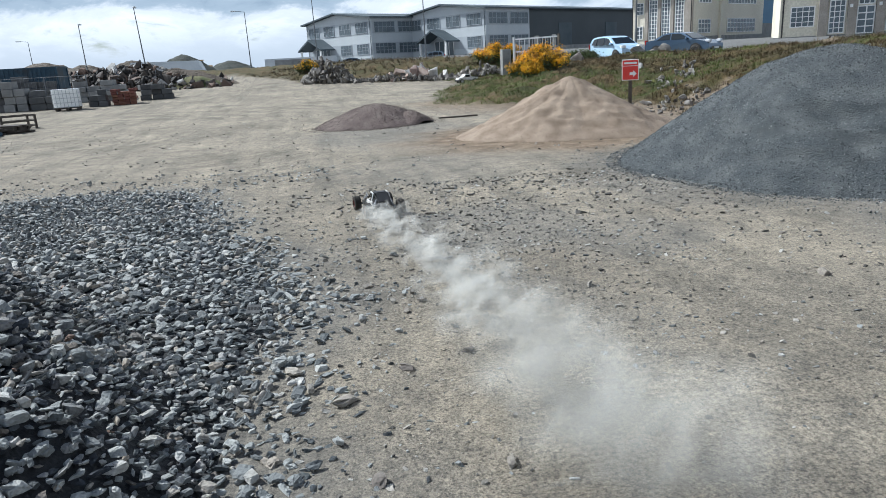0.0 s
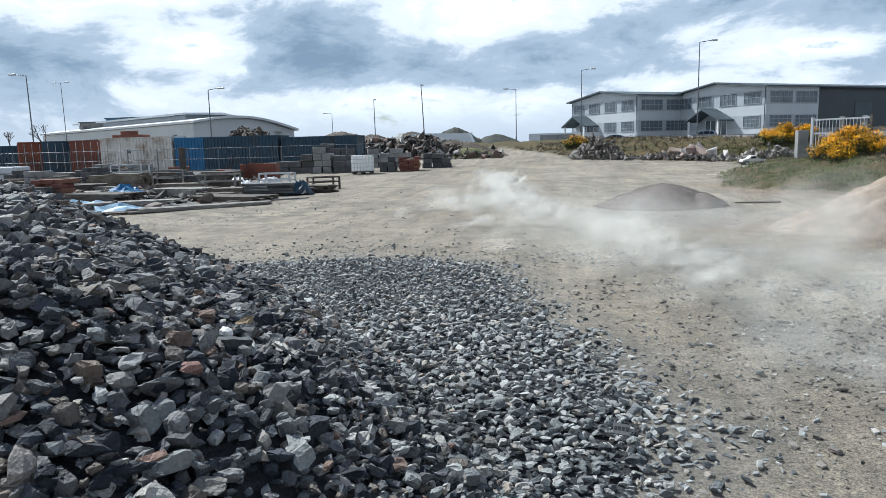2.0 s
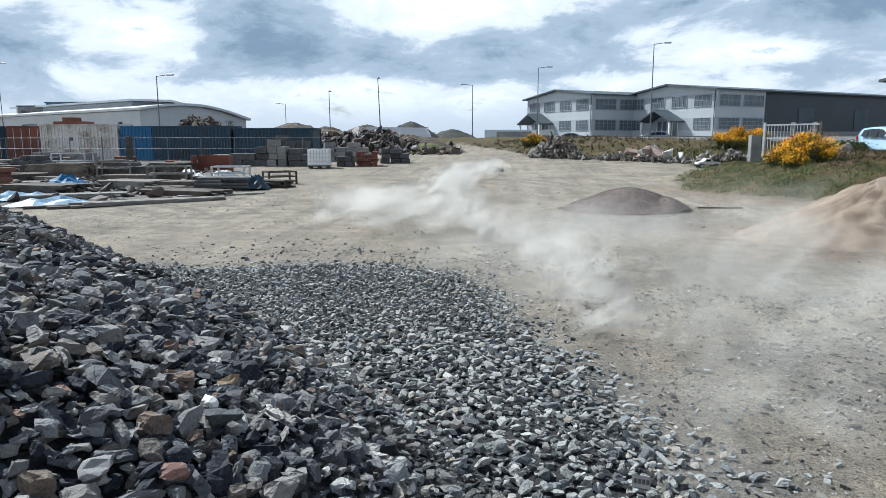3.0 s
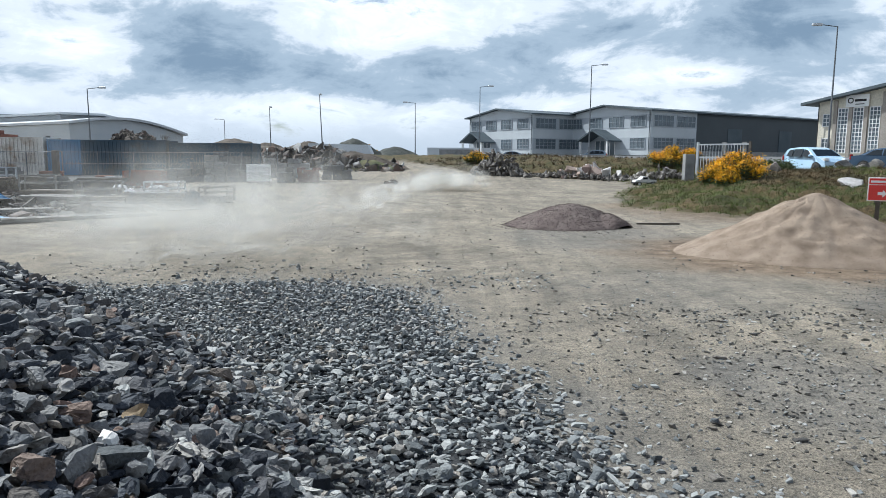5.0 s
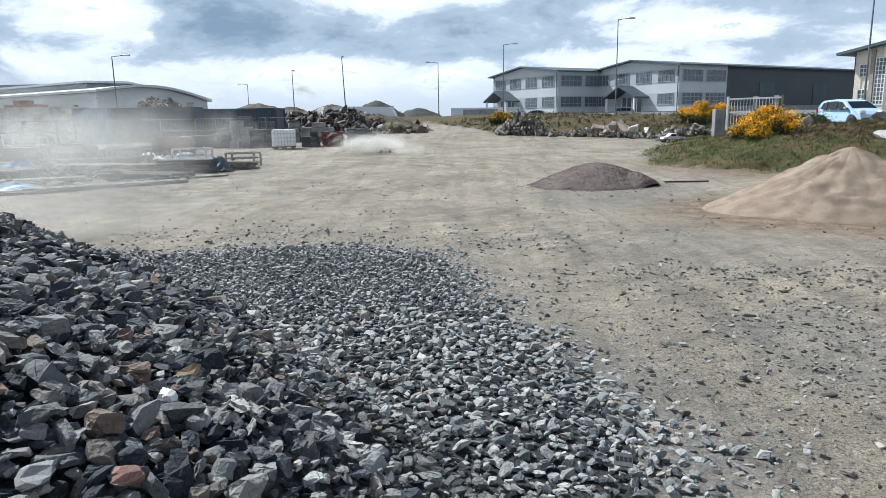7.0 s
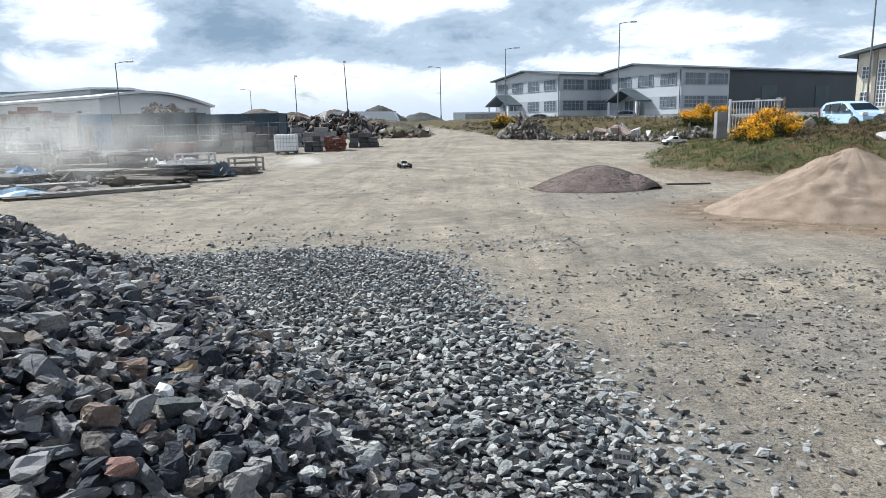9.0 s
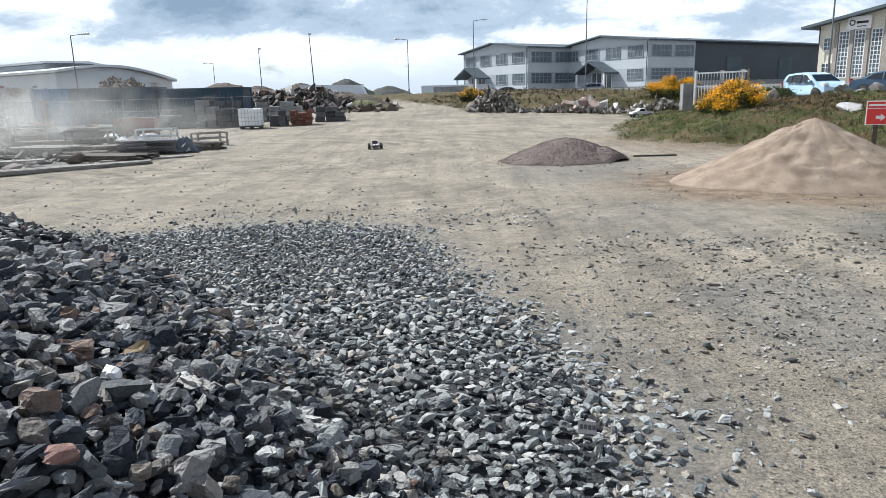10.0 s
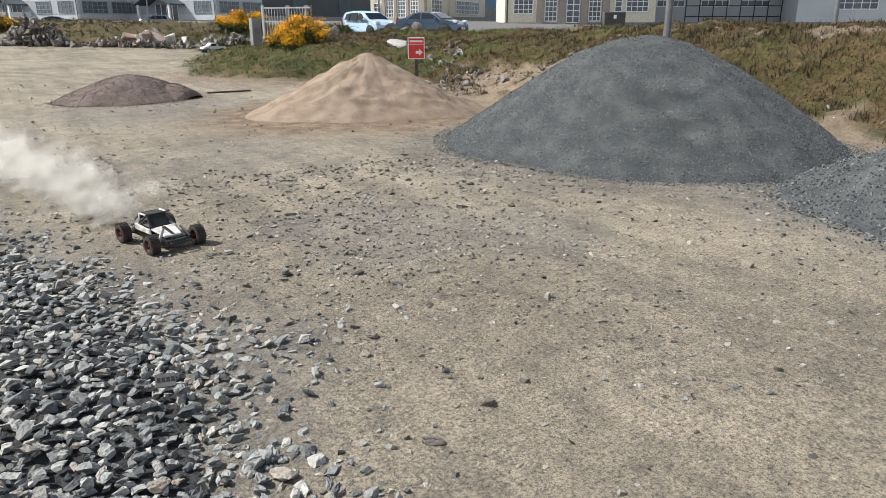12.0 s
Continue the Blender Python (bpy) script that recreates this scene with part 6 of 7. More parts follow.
# ---- the storage yard ----
def container(x, y, length, rot, mat, label, h=2.59, doors=True, white_door=False):
    root = thing("shipping_container", label, "container", pose(x, y, hz(x, y) - 0.03, 0, 0, rot), group="shipping containers in the storage yard")
    w = 2.44
    bm = bmesh.new()
    box(bm, 0.06, length - 0.06, 0.06, w - 0.06, 0.12, h - 0.06)
    part("shell", bm, mat, root)
    bm = bmesh.new()
    for k in range(int(length / 0.28)):
        a = 0.16 + 0.28 * k
        if a + 0.15 < length - 0.12:
            box(bm, a, a + 0.14, 0.015, 0.06, 0.16, h - 0.12)
    part("side_corrugation", bm, mat, root)
    bm = bmesh.new()
    for a in (0, length - 0.14):
        for b in (0, w - 0.14):
            box(bm, a, a + 0.14, b, b + 0.14, 0, h)
    for b in (0, w - 0.1):
        box(bm, 0.14, length - 0.14, b, b + 0.1, 0.02, 0.16), box(bm, 0.14, length - 0.14, b, b + 0.1, h - 0.11, h)
    for a in (0, length - 0.1):
        box(bm, a, a + 0.1, 0.14, w - 0.14, 0.02, 0.16), box(bm, a, a + 0.1, 0.14, w - 0.14, h - 0.11, h)
    part("corner_frame", bm, mat, root)
    if doors:
        for b in (0.16, w / 2 + 0.01):
            bm = bmesh.new()
            box(bm, -0.02, 0.055, b, b + w / 2 - 0.17, 0.18, h - 0.13)
            d = part("door", bm, mat, root)
            bm = bmesh.new()
            for q in (0.25, 0.75):
                yy = b + (w / 2 - 0.17) * q
                tube(bm, (-0.05, yy, 0.2), (-0.05, yy, h - 0.15), 0.02, n=6)
            part("lock_bar", bm, GALV, d)
    if white_door:
        bm = bmesh.new()
        box(bm, 2.0, 3.0, -0.02, 0.012, 0.2, 2.2)
        part("side_door", bm, C_WHITE, root, "white personnel door")
        bm = bmesh.new()
        box(bm, 2.3, 2.6, -0.03, -0.022, 1.5, 1.8)
        part("door_window", bm, GLASS, root)
    return root


container(-40.4, 49.6, 6.06, 132, C_ORANGE, "rusty orange shipping container with its end towards the yard")
container(-38.6, 50.0, 6.06, 132, C_BLUE, "faded blue shipping container with its end towards the yard")
container(-36.1, 50.0, 6.06, 130, C_RUST, "rust-brown shipping container with its end towards the yard")
container(-35.7, 49.0, 6.06, 2, C_WHITE, "stained white site container with a side door", h=2.75, white_door=True)
container(-29.5, 49.4, 2.44, 0, C_BRIGHT, "bright blue half-size container beside the white one")
container(-27.0, 49.4, 6.06, 1, C_BLUE, "faded blue shipping container seen along its side")
container(-20.8, 49.8, 6.06, 1, C_BLUE, "weathered dark blue container at the row's end", h=2.4)
container(-48.8, 52.5, 6.06, 10, C_BLUE, "dark blue container at the far end of the row", h=2.3)
heap("rubbish_heap", -29.3, 62.0, 4.6, 3.6, 0, 3.1, EARTH, "tall heap of mixed rubbish behind the containers", "rubbish heap", top=0.3, power=0.9, rough=0.35, seed=31, rings=24, segs=50, chips=RUBBLE, chip_n=1600, chip_s=(0.15, 0.5))
bm = bmesh.new()
box(bm, 0, 2.4, 0, 1.4, 0, 0.2), box(bm, 0.6, 1.6, 0.2, 1.1, 0.2, 0.5)
solid("scrap_metal", bm, C_RUST, "rusty scrap stacked on the white container", "scrap", pose(-34.9, 49.5, hz(-35, 49) + 2.74, 0, 0, 4))


def yard_fence():
    root = thing("yard_fence", "thin steel mesh fence before the containers", "fence")
    zf = lambda x: hz(x, 45.5)
    for k in range(14):
        x = -43 + 2.4 * k
        bm = bmesh.new()
        tube(bm, (x, 45.5, zf(x) - 0.1), (x, 45.5, zf(x) + 1.85), 0.035, n=6)
        part("post", bm, LAMP_GREY, root)
    for h in (0.25, 1.05, 1.8):
        bm = bmesh.new()
        tube(bm, (-43, 45.5, zf(-43) + h), (-11.8, 45.5, zf(-12) + h), 0.018, n=5)
        part("rail", bm, LAMP_GREY, root)
    bm = bmesh.new()
    for k in range(150):
        x = -43 + 31.2 * k / 150
        tube(bm, (x, 45.5, zf(x) + 0.1), (x, 45.5, zf(x) + 1.8), 0.007, n=3)
    part("mesh_panel", bm, LAMP_GREY, root)


yard_fence()


def ibc(x, y, rot):
    root = thing("ibc_tank", "white plastic bulk tank in a galvanised cage on a pallet", "liquid tank", pose(x, y, hz(x, y), 0, 0, rot))
    bm = bmesh.new()
    box(bm, -0.66, 0.66, -0.5, 0.5, 0.17, 1.2)
    bevel(bm, 0.07, 2)
    part("tank", bm, IBC_WHITE, root)
    bm = bmesh.new()
    tube(bm, (0, 0, 1.19), (0, 0, 1.25), 0.12, n=14)
    part("cap", bm, BLACK, root)
    for k in range(8):
        bm = bmesh.new()
        xx = -0.66 + 1.32 * k / 7
        for yy in (-0.53, 0.53):
            tube(bm, (xx, yy, 0.17), (xx, yy, 1.18), 0.014, n=5)
        part("cage_bar", bm, GALV, root)
    for z in (0.2, 0.45, 0.7, 0.95, 1.18):
        bm = bmesh.new()
        for yy in (-0.545, 0.545):
            tube(bm, (-0.68, yy, z), (0.68, yy, z), 0.014, n=5)
        for xx in (-0.68, 0.68):
            tube(bm, (xx, -0.545, z), (xx, 0.545, z), 0.014, n=5)
        part("cage_hoop", bm, GALV, root)
    bm = bmesh.new()
    for xx in (-0.55, 0, 0.55):
        box(bm, xx - 0.07, xx + 0.07, -0.5, 0.5, 0, 0.11)
    box(bm, -0.66, 0.66, -0.52, 0.52, 0.112, 0.165)
    part("pallet", bm, DARK_WOOD, root)


ibc(-12.15, 42.3, 8)


def block_stack(x, y, w, d, h, rot, mat, label, cols, rows, name="block_stack", cat="blocks"):
    """Blocks laid in courses; each block is a piece."""
    rng = random.Random(int(x * 31 + y * 17))
    root = thing(name, label, cat, pose(x, y, hz(x, y), 0, 0, rot), group="stacks in the storage yard")
    bm = bmesh.new()
    box(bm, 0, w / cols * 0.97, 0, d, 0, h / rows * 0.96)
    bevel(bm, 0.015)
    me = mesh_of("block", bm, mat)
    for r in range(rows):
        for c in range(cols):
            if r == rows - 1 and rng.random() < 0.45:
                continue
            top = r == rows - 1
            piece("block", me, root, pose(c * w / cols + rng.uniform(-0.05, 0.05), rng.uniform(-0.12, 0.12), r * h / rows + 0.002 * c, 0, 0, rng.uniform(-14, 14) if top else rng.uniform(-4, 4)))


for args in ((-18.6, 43.6, 2.6, 1.1, 1.3, 3, DARK_CONCRETE, "stack of damp grey concrete blocks", 3, 3), (-16.0, 43.6, 1.2, 1.1, 1.75, 2, CONCRETE, "tall stack of grey concrete blocks", 2, 4), (-14.6, 43.6, 1.7, 1.1, 1.15, 4, DARK_CONCRETE, "stack of damp grey concrete blocks", 2, 3),
             (-11.3, 43.4, 1.0, 1.0, 1.0, 6, DARK_CONCRETE, "stack of damp grey concrete blocks", 2, 3), (-10.1, 43.8, 1.35, 1.0, 0.95, 8, BRICK_RED, "pack of red bricks beside the tank", 4, 6), (-9.0, 46.5, 2.0, 1.2, 1.0, 12, DARK_CONCRETE, "grey blocks beside the bricks", 3, 3),
             (-16.8, 47.5, 2.2, 1.3, 1.9, 0, DARK_CONCRETE, "tall stack of damp grey concrete blocks", 3, 5), (-13.4, 48.0, 3.2, 1.3, 1.35, 5, CONCRETE, "stack of grey kerb blocks", 4, 4), (-20.5, 43.8, 1.6, 1.0, 0.75, 8, CONCRETE, "low stack of pale concrete blocks", 3, 3),
             (-13.1, 27.0, 2.2, 1.1, 0.55, 12, DARK_CONCRETE, "stack of grey stone slabs on the yard", 2, 5), (-21.5, 40.5, 1.8, 1.0, 0.5, 5, CONCRETE, "low stack of pale concrete blocks", 3, 2)):
    block_stack(*args)


def bucket():
    root = thing("digger_bucket", "rusty steel excavator bucket lying on the yard", "excavator bucket", pose(-18.7, 38.2, hz(-18.7, 38.2), 0, 0, 6))
    bm = bmesh.new()
    prism(bm, [(0.0, 0.0), (2.2, 0.0), (2.0, 0.95), (0.2, 1.0)], 0.9, 1.0)
    prism(bm, [(0.0, 0.0), (2.2, 0.0), (2.2, 0.08), (0.0, 0.08)], 0.0, 0.9)
    for x in (0.0, 2.1):
        prism(bm, [(x, 0.0), (x + 0.1, 0.0), (x + 0.1, 0.95), (x, 0.95)], 0.1, 0.9)
    part("shell", bm, C_RUST, root)
    for k in range(5):
        bm = bmesh.new()
        box(bm, 0.15 + 0.45 * k, 0.3 + 0.45 * k, -0.2, 0.0, 0.0, 0.08)
        part("tooth", bm, STEEL, root)


bucket()


def timber(x, y, rot, n, length, mat, label, layers=1, w=0.2, t=0.06, seed=1, lift=0.0, name="timber_stack"):
    rng = random.Random(seed)
    root = thing(name, label, "timber", pose(x, y, hz(x, y) + lift, 0, 0, rot), group="timber lying in the storage yard")
    bm = bmesh.new()
    box(bm, -length / 2, length / 2, -w / 2, w / 2, 0, t)
    me = mesh_of("board", bm, mat)
    for l in range(layers):
        for k in range(n):
            piece("board", me, root, pose(rng.uniform(-0.25, 0.25) * length * 0.3, (k - n / 2) * w * 1.1, l * t * 1.05, 0, 0, rng.uniform(-2.5, 2.5)))
    return root


timber(-12.6, 22.6, 38, 3, 4.6, PALE_WOOD, "long pale boards lying at the yard edge", 2, seed=1)
timber(-13.6, 22.2, 36, 3, 5.0, DARK_WOOD, "dark wet planks lying on the ground", 1, 0.3, seed=2)
timber(-16.5, 24.0, 30, 4, 3.6, PALE_WOOD, "stack of pale sawn boards", 3, seed=3)
timber(-20.0, 26.0, 20, 5, 3.4, WOOD, "stack of weathered timber", 4, seed=4)
timber(-11.4, 25.4, 30, 2, 3.2, PALE_WOOD, "pale planks lying flat", 1, seed=5)
timber(-15.2, 28.4, 10, 5, 2.8, WOOD, "stack of weathered timber", 5, seed=6)
timber(-11.6, 28.6, 15, 4, 2.4, DARK_WOOD, "dark timber offcuts in a pile", 4, seed=7)
timber(-10.6, 29.2, -20, 4, 1.8, DARK_WOOD, "dark timber offcuts in a pile", 5, seed=8)
timber(-23.5, 30.0, 25, 5, 3.6, PALE_WOOD, "stack of pale sawn boards", 2, seed=9)
timber(-18.5, 32.0, 5, 5, 3.0, WOOD, "stack of weathered timber", 5, seed=10)
timber(-25.5, 34.0, 5, 5, 4.0, DARK_WOOD, "dark wet planks in a stack", 4, seed=11)
timber(-30.0, 36.0, 12, 5, 4.0, WOOD, "stack of weathered timber", 5, seed=12)


def frame_rack(x, y, rot, w, d, h, mat, label):
    root = thing("steel_rack", label, "rack", pose(x, y, hz(x, y), 0, 0, rot), group="racks in the storage yard")
    for a in (0, w):
        for b in (0, d):
            bm = bmesh.new()
            box(bm, a - 0.04, a + 0.04, b - 0.04, b + 0.04, 0, h)
            part("post", bm, mat, root)
    for z in (0.12, h * 0.55, h - 0.05):
        bm = bmesh.new()
        box(bm, 0, w, -0.03, 0.03, z, z + 0.06), box(bm, 0, w, d - 0.03, d + 0.03, z, z + 0.06)
        box(bm, -0.03, 0.03, 0.03, d - 0.03, z, z + 0.06), box(bm, w - 0.03, w + 0.03, 0.03, d - 0.03, z, z + 0.06)
        part("rail", bm, mat, root)


frame_rack(-16.6, 29.6, 12, 1.7, 1.0, 0.85, PALE_WOOD, "pale crate frame standing on the yard")
frame_rack(-14.0, 30.6, 6, 1.5, 1.0, 0.8, GALV, "galvanised stillage frame standing on the yard")
frame_rack(-11.0, 29.9, 40, 1.3, 0.8, 0.6, DARK_WOOD, "dark broken pallet frame leaning on offcuts")
frame_rack(-21.5, 33.5, 18, 1.6, 1.0, 0.9, PALE_WOOD, "pale crate frame standing on the yard")
frame_rack(-27.5, 38.5, 5, 2.0, 1.0, 1.1, GALV, "galvanised stillage frame standing on the yard")


def sheet(x, y, w, d, h, mat, label, seed, rot=0):
    rng = np.random.RandomState(seed)
    bm = bmesh.new()
    n = 9
    g = [[bm.verts.new(((i / (n - 1) - 0.5) * w, (j / (n - 1) - 0.5) * d, h * (0.35 + 0.65 * rng.rand()) * math.sin(math.pi * (i + 0.4) / (n - 0.2)) * math.sin(math.pi * (j + 0.4) / (n - 0.2)) + 0.01)) for j in range(n)] for i in range(n)]
    for i in range(n - 1):
        for j in range(n - 1):
            bm.faces.new((g[i][j], g[i + 1][j], g[i + 1][j + 1], g[i][j + 1]))
    low = [bm.verts.new((v.co.x, v.co.y, -0.03)) for v in (g[0][0], g[n - 1][0], g[n - 1][n - 1], g[0][n - 1])]
    bm.faces.new(low[::-1])
    solid("plastic_sheet", bm, mat, label, "sheeting", pose(x, y, hz(x, y), 0, 0, rot), group="sheets thrown over the yard stores")


sheet(-15.8, 21.8, 2.6, 1.8, 0.35, TARP_BLUE, "crumpled light blue plastic sheeting over boards", 81, 20)
sheet(-18.2, 23.4, 2.4, 1.6, 0.4, TARP_BLUE, "crumpled light blue plastic sheeting over boards", 82, 35)
sheet(-20.5, 29.5, 1.8, 1.4, 0.6, C_BRIGHT, "bright blue sheeting over stacked goods", 83, 10)
sheet(-23.0, 27.0, 2.0, 1.4, 0.5, C_BRIGHT, "bright blue sheeting over stacked goods", 84, 50)
sheet(-10.9, 27.9, 1.2, 1.0, 0.75, C_BLUE, "dark blue sheeting over offcuts", 85, 15)
sheet(-14.0, 31.9, 1.4, 1.0, 0.7, SIGN_WHITE, "white plastic sheeting over a stack", 86, 15)
sheet(-25.0, 29.0, 1.6, 1.2, 0.6, SIGN_WHITE, "white plastic sheeting over a stack", 87, 40)
sheet(-17.0, 34.5, 1.4, 1.2, 0.5, SIGN_WHITE, "white plastic sheeting over a stack", 88, 70)


def more_stores():
    rng = random.Random(404)
    mats = ((WOOD, "stack of weathered timber"), (DARK_WOOD, "dark wet planks in a stack"), (PALE_WOOD, "stack of pale sawn boards"), (DARK_WOOD, "dark wet planks in a stack"))
    for k in range(34):
        y = rng.uniform(25.5, 43.0)
        x = rng.uniform(-34, -11.2 - 0.42 * abs(y - 29.0) - (4.5 if y > 33 else 0))
        mat, lab = mats[k % 4]
        timber(x, y, rng.uniform(-25, 45), rng.randint(3, 6), rng.uniform(1.4, 3.4), mat, lab, rng.randint(2, 7), rng.uniform(0.14, 0.26), rng.uniform(0.06, 0.11), seed=500 + k)
    for k in range(14):
        y = rng.uniform(28.0, 44.0)
        x = rng.uniform(-34, -13.0 - 0.42 * abs(y - 29.0) - (3.5 if y > 33 else 0))
        block_stack(x, y, rng.uniform(0.9, 1.8), 1.0, rng.uniform(0.5, 1.2), rng.uniform(-15, 30), (DARK_CONCRETE, CONCRETE, DARK_CONCRETE, BRICK_RED)[k % 4], ("stack of damp grey concrete blocks", "low stack of pale concrete blocks", "stack of damp grey concrete blocks", "pack of red bricks in the yard")[k % 4], 3, 4)


more_stores()


def yard_litter():
    """Broken boards, blocks and scraps too small and many to name."""
    rng = np.random.RandomState(101)
    Q = np.concatenate([jitter(rng, -34, -9.8, 25.5, 44, 0.5), jitter(rng, -22, -11.5, 22.5, 27, 0.6)])
    edge = (Q[:, 0] < -10.2 - 0.5 * np.abs(Q[:, 1] - 29)) | (Q[:, 1] > 36) & (Q[:, 0] < -13)
    keep = edge & (rng.rand(len(Q)) < 0.75) & ((Q[:, 1] < 33) | (Q[:, 0] < -17))
    Q = Q[keep]
    s = 0.12 + 0.38 * rng.rand(len(Q)) ** 2
    ob = new("yard_scrap", scatter("yard_scrap", np.column_stack([Q, height(Q) + 0.2 * s]), s, RUBBLE, rng, ROCKS, tilt=0.5))
    tagged(ob, "broken blocks and scraps littering the storage yard", "rubble", kind="stuff")


yard_litter()
bm = bmesh.new()
box(bm, -0.16, 0.16, -0.16, 0.16, 0, 2.0)
bevel(bm, 0.02)
solid("timber_post", bm, DARK_WOOD, "thick dark timber post standing in the yard", "post", pose(-24.6, 42.0, hz(-24.6, 42.0)))
bm = bmesh.new()
box(bm, -3, 3, -0.9, 0.9, 0.5, 1.0), box(bm, -2.8, 2.8, -0.75, 0.75, 0.1, 0.5)
bevel(bm, 0.08)
solid("boat_hull", bm, WHITE_WALL, "pale upturned boat hull lying in the yard", "boat hull", pose(-40.5, 42.5, hz(-40, 42), 0, 0, 6))
bm = bmesh.new()
box(bm, -0.7, 0.7, -0.04, 0.04, 0, 0.05)
solid("loose_plank", bm, DARK_WOOD, "dark plank lying beside the red gravel heap", "plank", pose(6.5, 22.3, hz(6.5, 22.3) + 0.003, 0, 0, 3))


# ---- the far end of the yard ----
def rubble_ridge():
    rng = np.random.RandomState(111)
    root = thing("demolition_heap", "long ridge of demolition rubble across the yard's far end", "rubble heap")
    n = 4200
    t, d = rng.rand(n), rng.normal(size=n) * 1.6
    x, y = -36 + 31.5 * t, 60 + d
    prof = (0.75 + 0.25 * np.sin(9 * t + 1)) * np.clip(np.minimum(t * 6, (1 - t) * 5), 0, 1)
    h = 1.9 * prof * np.clip(1 - np.abs(d) / 4, 0, 1)
    P = np.stack([x, y], 1)
    s = 0.22 + 0.6 * rng.rand(n) ** 2.2
    ob = new("rubble", scatter("rubble", np.column_stack([P, height(P) + h * (0.75 + 0.25 * rng.rand(n))]), s, RUBBLE, rng))
    ob.parent = root
    tagged(ob, kind="stuff")
    for (cx, cy, rx, ry, h) in ((-31.0, 60.2, 6, 2.6, 1.5), (-25.0, 60.4, 6, 2.6, 1.6), (-19.5, 60.4, 5, 2.6, 1.6), (-14, 60.2, 6, 2.6, 1.7), (-9, 60.0, 5, 2.4, 1.5)):
        c = heap("rubble_core", cx, cy, rx, ry, 0, h, EARTH, "earth and rubble under the demolition ridge", "rubble heap", top=0.3, rough=0.1, seed=int(cx * -3), rings=16, segs=40, group="heaps at the far end of the yard")


rubble_ridge()
for k, (x, y, rx, h, mat, lab) in enumerate(((-45.0, 140, 11, 3.7, EARTH, "distant brown earth heap"), (-38.0, 140, 7, 3.0, EARTH, "distant brown earth heap"), (-29.2, 138, 8, 3.2, EARTH, "distant brown earth heap"),
                                             (-20.3, 140, 7, 3.9, DARK_EARTH, "distant dark conical stone heap"), (-12.0, 142, 6.5, 2.3, DARK_EARTH, "distant dark stone heap"), (-34, 120, 14, 2.0, EARTH, "long low bank of brown earth"), (-52, 128, 12, 2.2, EARTH, "long low bank of brown earth"))):
    heap("earth_heap", x, y, rx, rx * 0.7, 0, h, mat, lab, "earth heap", top=0.22, rough=0.15, seed=50 + k, rings=18, segs=44, group="heaps at the far end of the yard")
heap("grassy_mound", -7.2, 58.5, 2.6, 1.5, 0, 0.85, material("mossy_earth", [(0.07, 0.085, 0.03), (0.15, 0.135, 0.06)], scale=1.2, fine=9, bump=0.8, dist=0.1), "low mound overgrown with moss and grass", "mound", top=0.4, rough=0.08, seed=77, rings=18, segs=40)


def loader():
    root = thing("wheel_loader", "orange wheel loader working at the far heaps", "loader", pose(-21.5, 172, hz(-21.5, 172), 0, 0, 170))
    bm = bmesh.new()
    prism(bm, [(-2.6, 0.9), (-2.6, 2.0), (-0.6, 2.1), (-0.6, 1.1), (1.6, 1.1), (1.6, 0.8)], -0.9, 0.9)
    part("body", bm, YELLOW, root)
    bm = bmesh.new()
    prism(bm, [(-0.7, 1.3), (-0.6, 3.2), (0.6, 3.2), (0.9, 1.3)], -0.75, 0.75)
    part("cab", bm, CAR_GLASS, root)
    bm = bmesh.new()
    box(bm, -0.75, 0.75, -0.85, 0.85, 3.2, 3.35)
    part("cab_roof", bm, YELLOW, root)
    for x in (-1.7, 1.3):
        for s in (-1, 1):
            wheel_parts(root, x, s * 1.05, 0.75, 0.5, s)
    bm = bmesh.new()
    tube(bm, (1.0, 0, 1.5), (3.2, 0, 0.8), 0.18, n=6)
    prism(bm, [(3.0, 0.2), (4.2, 0.2), (3.2, 0.4), (3.0, 1.4)], -1.3, 1.3)
    part("bucket_arm", bm, YELLOW, root)
    bm = bmesh.new()
    prism(bm, [(-6, 0), (6, 0), (5, 2.2), (-5, 2.4)], -2, 2)
    solid("site_cabin", bm, ROOF_PALE, "pale low cabin beside the far heaps", "cabin", pose(-19.5, 118, hz(-19.5, 118)))


loader()


def road_wall():
    root = thing("road_barrier", "long low pale wall along the far road", "wall")
    for k in range(9):
        x = -2.0 + 5.2 * k
        y = 99 + 0.4 * k
        bm = bmesh.new()
        box(bm, x, x + 5.0, y, y + 0.3, hz(x, y) - 0.4, hz(x, y) + (1.1 if k < 1 else 0.45))
        part("panel", bm, CONCRETE, root)
    bm = bmesh.new()
    box(bm, -5, 9, 135, 137, 1.5, 4.1)
    solid("distant_shed", bm, ROOF_PALE, "pale low shed beside the offices", "building")


road_wall()


